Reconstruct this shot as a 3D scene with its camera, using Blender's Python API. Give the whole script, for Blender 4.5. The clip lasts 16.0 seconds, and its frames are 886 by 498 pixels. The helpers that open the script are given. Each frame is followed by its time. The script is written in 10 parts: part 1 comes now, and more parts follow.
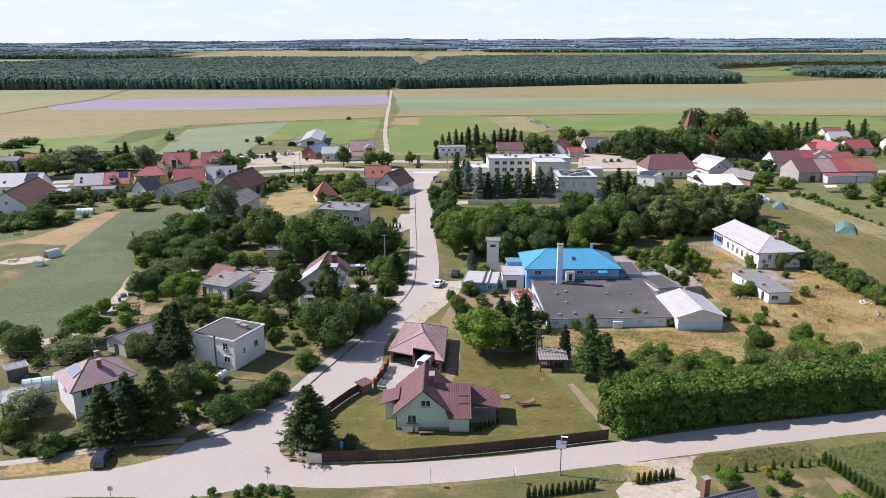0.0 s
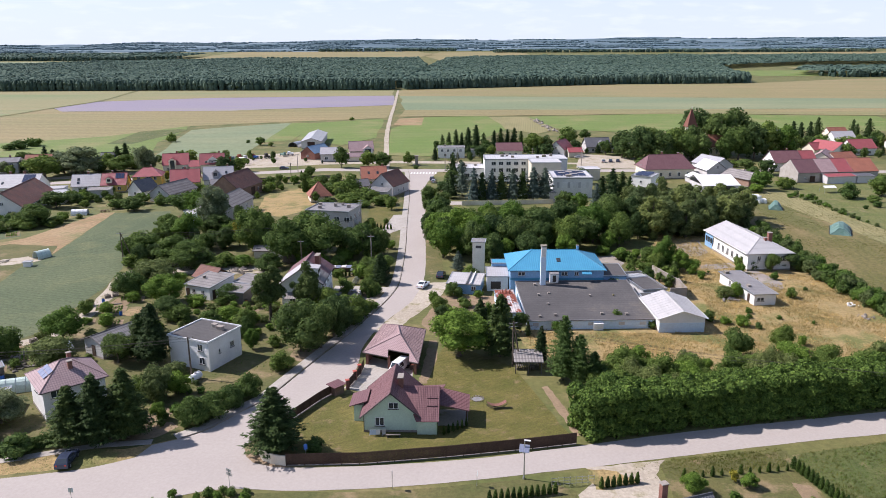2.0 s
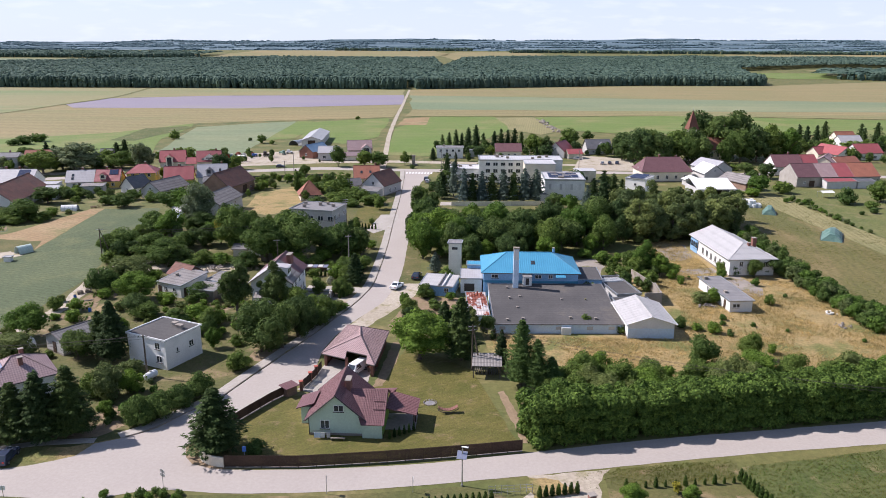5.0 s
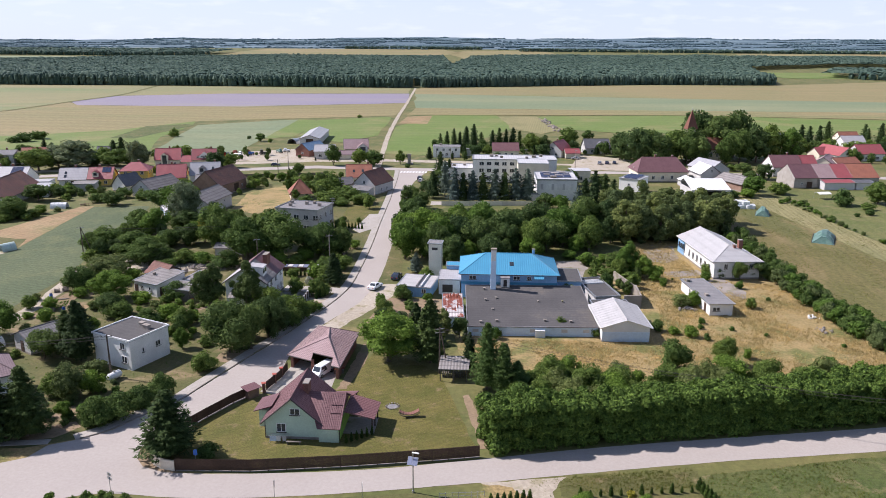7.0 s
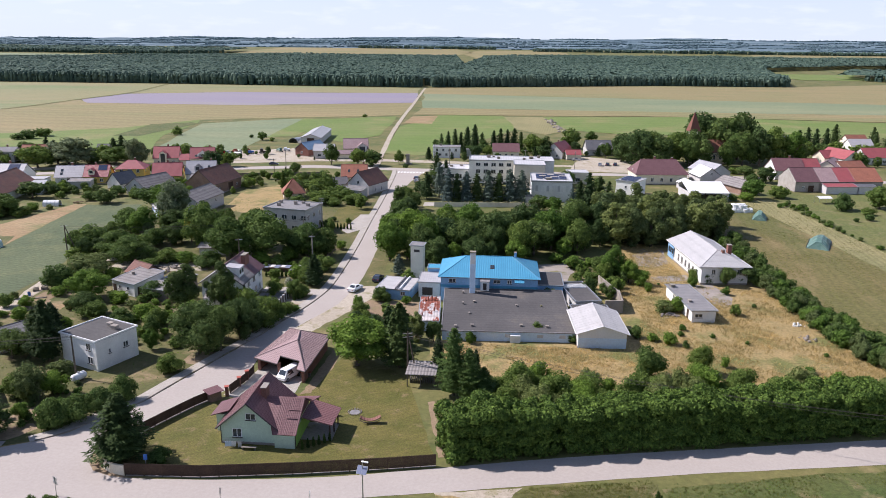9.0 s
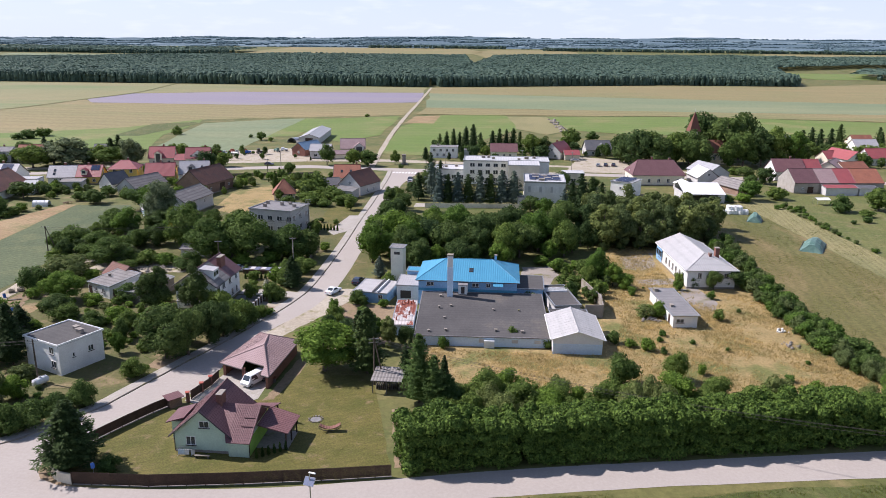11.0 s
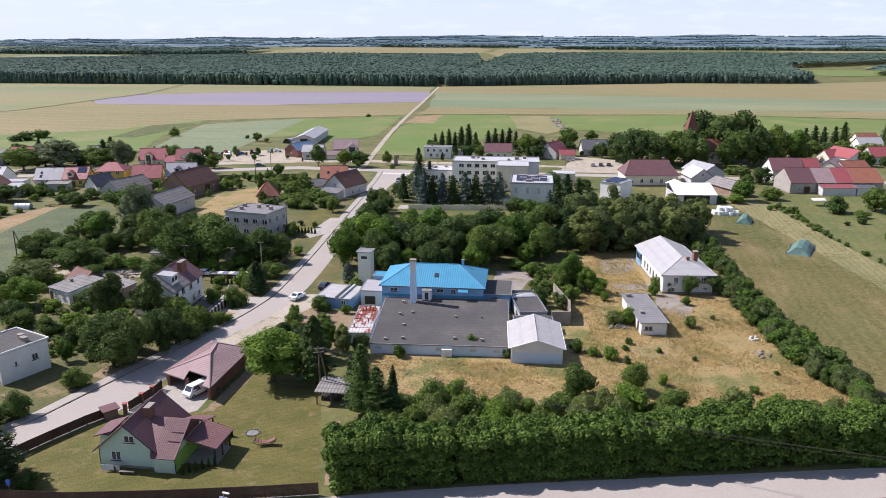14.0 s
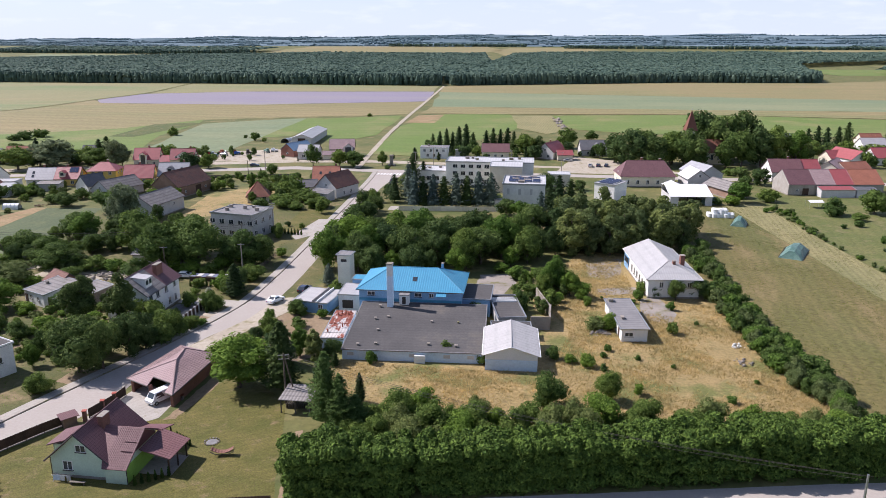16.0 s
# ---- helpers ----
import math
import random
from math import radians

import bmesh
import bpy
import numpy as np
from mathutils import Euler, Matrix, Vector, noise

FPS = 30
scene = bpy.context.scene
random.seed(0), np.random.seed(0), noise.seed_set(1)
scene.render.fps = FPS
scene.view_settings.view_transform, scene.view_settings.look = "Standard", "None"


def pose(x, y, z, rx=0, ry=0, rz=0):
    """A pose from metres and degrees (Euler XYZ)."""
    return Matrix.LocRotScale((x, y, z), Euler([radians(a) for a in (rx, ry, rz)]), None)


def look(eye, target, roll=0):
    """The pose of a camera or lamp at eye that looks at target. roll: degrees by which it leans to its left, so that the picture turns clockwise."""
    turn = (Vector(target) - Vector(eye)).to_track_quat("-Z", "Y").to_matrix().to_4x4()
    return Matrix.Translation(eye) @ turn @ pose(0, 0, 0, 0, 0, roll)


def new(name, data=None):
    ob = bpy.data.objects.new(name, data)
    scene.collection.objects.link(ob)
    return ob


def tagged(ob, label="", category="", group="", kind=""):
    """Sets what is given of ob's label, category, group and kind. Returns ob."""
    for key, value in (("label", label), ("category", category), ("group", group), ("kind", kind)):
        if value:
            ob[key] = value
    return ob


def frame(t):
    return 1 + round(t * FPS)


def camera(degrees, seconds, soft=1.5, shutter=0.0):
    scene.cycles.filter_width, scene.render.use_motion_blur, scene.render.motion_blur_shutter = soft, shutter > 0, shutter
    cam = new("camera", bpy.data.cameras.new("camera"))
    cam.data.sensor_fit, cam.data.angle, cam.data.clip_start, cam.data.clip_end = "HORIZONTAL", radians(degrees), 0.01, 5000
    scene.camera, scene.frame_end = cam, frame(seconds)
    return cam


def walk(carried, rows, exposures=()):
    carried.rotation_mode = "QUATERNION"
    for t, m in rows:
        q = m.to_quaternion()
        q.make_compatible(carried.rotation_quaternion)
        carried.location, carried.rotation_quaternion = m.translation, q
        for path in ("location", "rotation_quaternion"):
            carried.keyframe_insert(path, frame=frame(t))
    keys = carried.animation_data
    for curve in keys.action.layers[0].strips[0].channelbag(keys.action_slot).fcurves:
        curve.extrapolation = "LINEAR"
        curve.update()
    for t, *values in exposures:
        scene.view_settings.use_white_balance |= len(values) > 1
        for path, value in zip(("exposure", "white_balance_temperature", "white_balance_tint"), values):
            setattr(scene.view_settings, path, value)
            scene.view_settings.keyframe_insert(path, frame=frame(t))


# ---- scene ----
cam = camera(62.3, 16.0, soft=0.55)
PATH = [
    (0, (0.256, -0.406, 50.955), (0.233, 1.524, 50.433), -0.1),
    (0.5, (1.645, -0.276, 50.959), (1.616, 1.655, 50.437), -0.2),
    (1, (3.227, -0.066, 50.96), (3.191, 1.865, 50.439), -0.2),
    (1.5, (4.684, 0.097, 50.979), (4.641, 2.027, 50.458), -0.3),
    (2, (6.187, 0.332, 50.945), (6.134, 2.262, 50.424), -0.3),
    (2.5, (7.73, 0.546, 50.916), (7.667, 2.476, 50.396), -0.2),
    (3, (9.229, 0.822, 50.851), (9.159, 2.752, 50.33), -0.2),
    (3.5, (10.623, 1.103, 50.836), (10.546, 3.032, 50.315), -0.1),
    (4, (12.167, 1.438, 50.794), (12.083, 3.367, 50.273), 0.0),
    (6.5, (20.285, 3.781, 50.786), (20.169, 5.708, 50.263), 0.3),
    (7, (22.096, 4.359, 50.789), (21.972, 6.285, 50.264), 0.3),
    (7.5, (23.903, 4.961, 50.786), (23.772, 6.886, 50.262), 0.4),
    (8, (25.637, 5.584, 50.85), (25.496, 7.509, 50.325), 0.5),
    (8.5, (27.292, 6.201, 50.837), (27.142, 8.125, 50.312), 0.5),
    (9, (28.924, 7.007, 50.846), (28.764, 8.93, 50.32), 0.6),
    (11.5, (37.118, 11.065, 50.831), (36.923, 12.984, 50.303), 0.4),
    (12, (38.815, 11.894, 50.923), (38.615, 13.812, 50.394), 0.3),
    (12.5, (40.385, 12.907, 50.847), (40.177, 14.825, 50.319), 0.3),
    (13, (42.05, 13.819, 50.778), (41.833, 15.736, 50.249), 0.2),
    (13.5, (43.571, 14.672, 50.808), (43.346, 16.588, 50.279), 0.2),
    (14, (45.08, 15.535, 50.879), (44.849, 17.45, 50.349), 0.1),
    (14.5, (46.497, 16.411, 50.894), (46.261, 18.325, 50.363), 0.1),
    (15, (47.967, 17.343, 50.961), (47.725, 19.256, 50.429), 0.1),
    (15.5, (49.238, 18.267, 50.962), (48.99, 20.178, 50.43), 0.1),
    (16, (50.626, 19.129, 50.959), (50.371, 21.04, 50.427), 0.1),
]
walk(cam, [(t, look(eye, target, roll)) for t, eye, target, roll in PATH],
     exposures=((0.0, 0.54, 6090, 20), (4.0, 0.47, 6090, 20), (16.0, 0.45, 6090, 20)))

# ---- light ----
SUN_EL, SUN_AZ = 45.2, 282.0          # degrees; azimuth clockwise from +y
world = bpy.data.worlds.new("sky")
scene.world = world
world.use_nodes = True
wn, wl = world.node_tree.nodes, world.node_tree.links
sky = wn.new("ShaderNodeTexSky")
sky.sky_type, sky.sun_disc = "NISHITA", False
sky.sun_elevation, sky.sun_rotation = radians(SUN_EL), radians(SUN_AZ)
sky.altitude, sky.air_density, sky.dust_density, sky.ozone_density = 100, 1.0, 0.5, 1.5
wtc, wmap, wno, wramp, wmix = (wn.new("ShaderNode" + k) for k in ("TexCoord", "Mapping", "TexNoise", "ValToRGB", "MixRGB"))
wmap.inputs["Scale"].default_value = (9, 9, 40)
wno.inputs["Scale"].default_value, wno.inputs["Detail"].default_value = 2.2, 6
wramp.color_ramp.elements[0].position, wramp.color_ramp.elements[1].position = 0.52, 0.72
wramp.color_ramp.elements[1].color = (0.5, 0.5, 0.5, 1)
wmix.inputs["Color2"].default_value = (7.8, 8.35, 8.8, 1)
wl.new(wtc.outputs["Generated"], wmap.inputs["Vector"])
wl.new(wmap.outputs["Vector"], wno.inputs["Vector"])
wl.new(wno.outputs["Fac"], wramp.inputs["Fac"])
wl.new(wramp.outputs["Color"], wmix.inputs["Fac"])
# pale haze low over the horizon
wsep, wr2, wmix2 = wn.new("ShaderNodeSeparateXYZ"), wn.new("ShaderNodeValToRGB"), wn.new("ShaderNodeMixRGB")
wr2.color_ramp.elements[0].position, wr2.color_ramp.elements[1].position = 0.0, 0.42
wr2.color_ramp.elements[0].color, wr2.color_ramp.elements[1].color = (0.9, 0.9, 0.9, 1), (0, 0, 0, 1)
wmix2.inputs["Color2"].default_value = (6.6, 7.45, 8.2, 1)
wl.new(wtc.outputs["Generated"], wsep.inputs["Vector"])
wl.new(wsep.outputs["Z"], wr2.inputs["Fac"])
wl.new(wr2.outputs["Color"], wmix2.inputs["Fac"])
wl.new(sky.outputs["Color"], wmix2.inputs["Color1"])
wl.new(wmix2.outputs["Color"], wmix.inputs["Color1"])
wl.new(wmix.outputs["Color"], wn["Background"].inputs["Color"])
wn["Background"].inputs["Strength"].default_value = 0.088

sun = new("sun", bpy.data.lights.new("sun", "SUN"))
sun.data.energy, sun.data.angle, sun.data.color = 5.0, radians(0.53), (1.0, 0.935, 0.84)
_a, _e = radians(SUN_AZ), radians(SUN_EL)
SUN_DIR = Vector((math.sin(_a) * math.cos(_e), math.cos(_a) * math.cos(_e), math.sin(_e)))
sun.matrix_world = look(SUN_DIR * 300, (0, 0, 0))
scene.view_settings.exposure = 0.0

# ---- materials ----


def nodes(name):
    m = bpy.data.materials.new(name)
    m.use_nodes = True
    return m, m.node_tree.nodes, m.node_tree.links, m.node_tree.nodes["Principled BSDF"]


def mixrgb(n, l, kind, fac, a, b):
    x = n.new("ShaderNodeMixRGB")
    x.blend_type = kind
    for sock, v in (("Fac", fac), ("Color1", a), ("Color2", b)):
        if hasattr(v, "is_linked"):
            l.new(v, x.inputs[sock])
        else:
            x.inputs[sock].default_value = v if sock == "Fac" else (*v, 1)
    return x.outputs["Color"]


def noise_tex(n, l, vec, scale, detail=5.0, rough=0.6, stretch=None, turn=0.0):
    if stretch or turn:
        mp = n.new("ShaderNodeMapping")
        mp.inputs["Scale"].default_value = stretch or (1, 1, 1)
        mp.inputs["Rotation"].default_value = (0, 0, radians(turn))
        l.new(vec, mp.inputs["Vector"])
        vec = mp.outputs["Vector"]
    t = n.new("ShaderNodeTexNoise")
    t.inputs["Scale"].default_value, t.inputs["Detail"].default_value, t.inputs["Roughness"].default_value = scale, detail, rough
    l.new(vec, t.inputs["Vector"])
    return t.outputs["Fac"]


def ramp(n, l, fac, lo, hi, c0=(0, 0, 0), c1=(1, 1, 1)):
    r = n.new("ShaderNodeValToRGB")
    r.color_ramp.elements[0].position, r.color_ramp.elements[1].position = lo, hi
    r.color_ramp.elements[0].color, r.color_ramp.elements[1].color = (*c0, 1), (*c1, 1)
    l.new(fac, r.inputs["Fac"])
    return r.outputs["Color"]


def wave_tex(n, l, vec, period, turn=0.0, distort=0.0, profile="SIN"):
    mp = n.new("ShaderNodeMapping")
    mp.inputs["Rotation"].default_value = (0, 0, radians(turn))
    l.new(vec, mp.inputs["Vector"])
    w = n.new("ShaderNodeTexWave")
    w.wave_profile = profile
    w.inputs["Scale"].default_value = 0.314 / period
    w.inputs["Distortion"].default_value, w.inputs["Detail Scale"].default_value = distort, 2.0
    l.new(mp.outputs["Vector"], w.inputs["Vector"])
    return w.outputs["Fac"]


def surface(name, c1, c2, large=0.15, fine=3.0, c3=None, spots=(0.55, 0.7), spot_scale=0.4, rough=0.85, bump=0.3, bump_dist=0.02,
            grain=0.35, rnd=0.0, rows=None, stretch=None, turn=0.0, metal=0.0, spec=0.3):
    """A surface of two colours mixed by a large noise, a third in spots, fine grain and relief. rows: (period, degrees, strength, distortion)."""
    m, n, l, p = nodes(name)
    vec = n.new("ShaderNodeTexCoord").outputs["Object"]
    col = mixrgb(n, l, "MIX", ramp(n, l, noise_tex(n, l, vec, large, 4, 0.6, stretch, turn), 0.35, 0.65), c1, c2)
    if c3:
        col = mixrgb(n, l, "MIX", ramp(n, l, noise_tex(n, l, vec, spot_scale, 6, 0.65, stretch, turn), *spots), col, c3)
    if rows:
        w = ramp(n, l, wave_tex(n, l, vec, rows[0], rows[1], rows[3]), 0.0, 1.0, (1 - rows[2],) * 3, (1 + 0.0 * rows[2],) * 3)
        col = mixrgb(n, l, "MULTIPLY", 1.0, col, w)
    g = noise_tex(n, l, vec, fine, 8, 0.7)
    gl = 1 - grain
    col = mixrgb(n, l, "MULTIPLY", 1.0, col, ramp(n, l, g, 0.3, 0.7, (gl, gl, gl), (1.12, 1.12, 1.12)))
    if rnd:
        oi = n.new("ShaderNodeObjectInfo")
        col = mixrgb(n, l, "MULTIPLY", 1.0, col, ramp(n, l, oi.outputs["Random"], 0, 1, (1 - rnd,) * 3, (1 + rnd * 0.4,) * 3))
    l.new(col, p.inputs["Base Color"])
    p.inputs["Roughness"].default_value, p.inputs["Metallic"].default_value = rough, metal
    p.inputs["Specular IOR Level"].default_value = spec
    if bump:
        b = n.new("ShaderNodeBump")
        b.inputs["Strength"].default_value, b.inputs["Distance"].default_value = bump, bump_dist
        l.new(g, b.inputs["Height"])
        l.new(b.outputs["Normal"], p.inputs["Normal"])
    return m


def plain(name, c, rough=0.5, metal=0.0, spec=0.4, dirt=0.15):
    return surface(name, c, tuple(x * (1 - dirt) for x in c), large=0.7, fine=6, rough=rough, metal=metal, spec=spec, bump=0.05, grain=dirt)


def foliage(name, c1, c2, translucent=0.34, rnd=0.36, large=0.55, small=3.2):
    """Leaves: each clump and each plant a little different. large, small: patches of colour to the metre."""
    m, n, l, p = nodes(name)
    geo, oi = n.new("ShaderNodeNewGeometry"), n.new("ShaderNodeObjectInfo")
    vec = n.new("ShaderNodeTexCoord").outputs["Object"]
    col = mixrgb(n, l, "MIX", geo.outputs["Random Per Island"], c1, c2)
    col = mixrgb(n, l, "MULTIPLY", 1.0, col, ramp(n, l, noise_tex(n, l, vec, large, 3), 0.3, 0.7, (0.72, 0.75, 0.7), (1.2, 1.15, 1.1)))
    col = mixrgb(n, l, "MULTIPLY", 1.0, col, ramp(n, l, oi.outputs["Random"], 0, 1, (1 - rnd, 1 - rnd * 0.8, 1 - rnd * 0.5), (1 + rnd * 0.75, 1 + rnd * 0.55, 1 + rnd * 0.2)))
    fine = noise_tex(n, l, vec, small, 4, 0.65)
    col = mixrgb(n, l, "MULTIPLY", 1.0, col, ramp(n, l, fine, 0.34, 0.66, (0.66, 0.69, 0.65), (1.28, 1.25, 1.2)))
    b = n.new("ShaderNodeBump")
    b.inputs["Strength"].default_value, b.inputs["Distance"].default_value = 0.7, 0.12
    l.new(fine, b.inputs["Height"])
    l.new(b.outputs["Normal"], p.inputs["Normal"])
    l.new(col, p.inputs["Base Color"])
    p.inputs["Roughness"].default_value, p.inputs["Specular IOR Level"].default_value = 0.7, 0.08
    tr, mx = n.new("ShaderNodeBsdfTranslucent"), n.new("ShaderNodeMixShader")
    l.new(col, tr.inputs["Color"])
    mx.inputs["Fac"].default_value = translucent
    l.new(p.outputs["BSDF"], mx.inputs[1])
    l.new(tr.outputs["BSDF"], mx.inputs[2])
    l.new(mx.outputs["Shader"], n["Material Output"].inputs["Surface"])
    return m


def roofing(name, c1, c2, rib=0.35, course=0.0, depth=0.03, rough=0.5, spec=0.4, rust=None, line=0.25, metal=0.0):
    """A roof covering laid out in UV metres: ribs run up the slope, courses along it."""
    m, n, l, p = nodes(name)
    uv = n.new("ShaderNodeTexCoord").outputs["UV"]
    col = mixrgb(n, l, "MIX", ramp(n, l, noise_tex(n, l, uv, 0.35, 5), 0.35, 0.65), c1, c2)
    if rust:
        col = mixrgb(n, l, "MIX", ramp(n, l, noise_tex(n, l, uv, rust[2] if len(rust) > 2 else 0.5, 6, 0.7, (1.0, 0.45, 1)), *rust[1][:2]), col, rust[0])
    h = None
    for period, turn in ((rib, 0), (course, 90)):
        if period:
            w = wave_tex(n, l, uv, period, turn)
            col = mixrgb(n, l, "MULTIPLY", 1.0, col, ramp(n, l, w, 0.0, 0.35, (1 - line,) * 3, (1, 1, 1)))
            h = w if h is None else mixrgb(n, l, "ADD", 0.5, h, w)
    g = noise_tex(n, l, uv, 4.0, 7, 0.7)
    col = mixrgb(n, l, "MULTIPLY", 1.0, col, ramp(n, l, g, 0.3, 0.7, (0.8, 0.8, 0.8), (1.08, 1.08, 1.08)))
    oi = n.new("ShaderNodeObjectInfo")
    col = mixrgb(n, l, "MULTIPLY", 1.0, col, ramp(n, l, oi.outputs["Random"], 0, 1, (0.82, 0.84, 0.86), (1.1, 1.06, 1.03)))
    l.new(col, p.inputs["Base Color"])
    p.inputs["Roughness"].default_value, p.inputs["Specular IOR Level"].default_value = rough, spec
    p.inputs["Metallic"].default_value = metal
    if h is not None:
        b = n.new("ShaderNodeBump")
        b.inputs["Strength"].default_value, b.inputs["Distance"].default_value = 0.8, depth
        l.new(h, b.inputs["Height"])
        l.new(b.outputs["Normal"], p.inputs["Normal"])
    return m


M = {}
# ground covers
M["meadow"] = surface("meadow", (0.085, 0.11, 0.028), (0.17, 0.155, 0.055), 0.05, 0.9, (0.26, 0.205, 0.095), (0.52, 0.72), 0.12, bump=0.6, bump_dist=0.12)
M["pasture"] = surface("rough_pasture", (0.125, 0.155, 0.042), (0.185, 0.185, 0.062), 0.08, 1.2, (0.26, 0.22, 0.11), (0.54, 0.70), 0.2, bump=0.8, bump_dist=0.25, grain=0.5, rows=(3.2, 8, 0.08, 2.5))
M["weedy"] = surface("weedy_ground", (0.080, 0.110, 0.028), (0.128, 0.136, 0.042), 0.10, 1.5, (0.25, 0.205, 0.10), (0.56, 0.70), 0.25, bump=0.8, bump_dist=0.25, grain=0.45)
M["garden"] = surface("garden_grass", (0.086, 0.098, 0.028), (0.150, 0.132, 0.048), 0.12, 1.8, (0.25, 0.19, 0.1), (0.54, 0.66), 0.16, bump=0.7, bump_dist=0.15)
M["lawn"] = surface("mown_lawn", (0.124, 0.126, 0.026), (0.190, 0.162, 0.044), 0.20, 4.0, (0.26, 0.195, 0.095), (0.55, 0.70), 0.45, bump=0.5, bump_dist=0.08, grain=0.6,
                    rows=(1.1, 58, 0.10, 2.0))
M["dry"] = surface("dry_grass", (0.440, 0.318, 0.142), (0.340, 0.258, 0.112), 0.20, 1.9, (0.195, 0.200, 0.062), (0.50, 0.62), 0.10, grain=0.50, bump=1.0, bump_dist=0.3)
M["crop_green"] = surface("young_crop", (0.100, 0.132, 0.062), (0.130, 0.158, 0.074), 0.05, 1.4, (0.165, 0.180, 0.080), (0.52, 0.70), 0.09, rows=(1.3, 106, 0.16, 3.5), grain=0.5, bump=0.6, bump_dist=0.12)
M["straw"] = surface("stubble", (0.31, 0.205, 0.105), (0.36, 0.26, 0.14), 0.06, 1.2, (0.20, 0.19, 0.075), (0.50, 0.68), 0.1, rows=(2.2, 33, 0.10, 3.0), bump=0.5, bump_dist=0.1)
M["cut_field"] = surface("mown_meadow", (0.134, 0.140, 0.042), (0.196, 0.158, 0.058), 0.035, 1.1, (0.27, 0.205, 0.095), (0.50, 0.72), 0.10, rows=(2.4, 8, 0.10, 2.5), stretch=(1.0, 0.3, 1.0), grain=0.5, bump=0.6, bump_dist=0.1)
M["pale_field"] = surface("ripe_grass", (0.32, 0.28, 0.13), (0.27, 0.25, 0.11), 0.06, 1.6, (0.21, 0.205, 0.085), (0.5, 0.7), 0.07, rows=(1.6, 5, 0.16, 0.5), stretch=(1.0, 0.25, 1.0), grain=0.45, bump=0.5, bump_dist=0.08)
M["grain"] = surface("ripe_grain", (0.285, 0.228, 0.108), (0.235, 0.208, 0.092), 0.010, 0.35, (0.19, 0.205, 0.08), (0.52, 0.72), 0.009, rows=(18, 96, 0.10, 3.0), bump=0.4, bump_dist=0.2, grain=0.3, stretch=(0.35, 1, 1))
M["barley"] = surface("barley", (0.225, 0.226, 0.105), (0.265, 0.232, 0.112), 0.008, 0.35, (0.165, 0.215, 0.085), (0.48, 0.68), 0.009, rows=(18, 94, 0.09, 3.0), bump=0.4, bump_dist=0.2, grain=0.26, stretch=(0.3, 1, 1))
M["grass_field"] = surface("grass_field", (0.135, 0.200, 0.042), (0.165, 0.210, 0.058), 0.02, 0.9, (0.245, 0.225, 0.09), (0.52, 0.7), 0.025, rows=(14, 82, 0.06, 2.5), bump=0.4, bump_dist=0.2, grain=0.35)
M["teal_field"] = surface("oat_field", (0.160, 0.205, 0.115), (0.200, 0.226, 0.120), 0.012, 0.3, (0.275, 0.27, 0.15), (0.5, 0.75), 0.008, rows=(18, 85, 0.05, 2.5), bump=0.4, bump_dist=0.2, grain=0.2, stretch=(0.35, 1, 1))
M["purple"] = surface("phacelia_field", (0.228, 0.200, 0.258), (0.252, 0.224, 0.252), 0.012, 0.6, (0.29, 0.275, 0.21), (0.55, 0.8), 0.01, bump=0.4, bump_dist=0.2, grain=0.2, stretch=(0.3, 1, 1))
M["soil"] = surface("bare_soil", (0.30, 0.22, 0.14), (0.24, 0.17, 0.10), 0.1, 1.6, (0.16, 0.16, 0.06), (0.55, 0.7), 0.2, bump=0.6, bump_dist=0.1)
M["asphalt"] = surface("old_asphalt", (0.348, 0.310, 0.280), (0.366, 0.328, 0.296), 0.10, 2.2, (0.325, 0.288, 0.258), (0.58, 0.80), 0.12, bump=0.05, bump_dist=0.01, grain=0.05, rough=0.9)
M["sand"] = surface("sandy_track", (0.40, 0.345, 0.268), (0.46, 0.405, 0.325), 0.14, 1.8, (0.25, 0.225, 0.11), (0.54, 0.66), 0.3, bump=0.6, bump_dist=0.08, grain=0.32)
M["slabs"] = surface("concrete_paving", (0.42, 0.385, 0.345), (0.36, 0.33, 0.29), 0.3, 4, (0.28, 0.26, 0.18), (0.6, 0.7), 0.4, rows=(0.9, 35, 0.06, 0.3), bump=0.4, bump_dist=0.02, grain=0.2)
M["concrete"] = surface("weathered_concrete", (0.32, 0.283, 0.25), (0.245, 0.215, 0.19), 0.25, 3, (0.17, 0.16, 0.07), (0.54, 0.66), 0.3, bump=0.2, bump_dist=0.02, grain=0.2)
# walls
M["wall_white"] = surface("white_render", (0.82, 0.81, 0.78), (0.72, 0.71, 0.68), 0.4, 5, (0.45, 0.44, 0.41), (0.66, 0.82), 0.6, bump=0.15, grain=0.12, rnd=0.12)
M["wall_grey"] = surface("grey_render", (0.57, 0.56, 0.55), (0.49, 0.48, 0.47), 0.4, 5, (0.33, 0.32, 0.31), (0.62, 0.8), 0.5, bump=0.2, grain=0.14, rnd=0.12)
M["wall_mint"] = surface("pale_green_render", (0.52, 0.63, 0.50), (0.46, 0.57, 0.45), 0.4, 5, bump=0.12, grain=0.1)
M["wall_cream"] = surface("cream_render", (0.76, 0.70, 0.57), (0.68, 0.61, 0.49), 0.4, 5, bump=0.15, grain=0.14, rnd=0.15)
M["wall_yellow"] = surface("yellow_render", (0.62, 0.46, 0.13), (0.55, 0.40, 0.12), 0.4, 5, bump=0.15, grain=0.14)
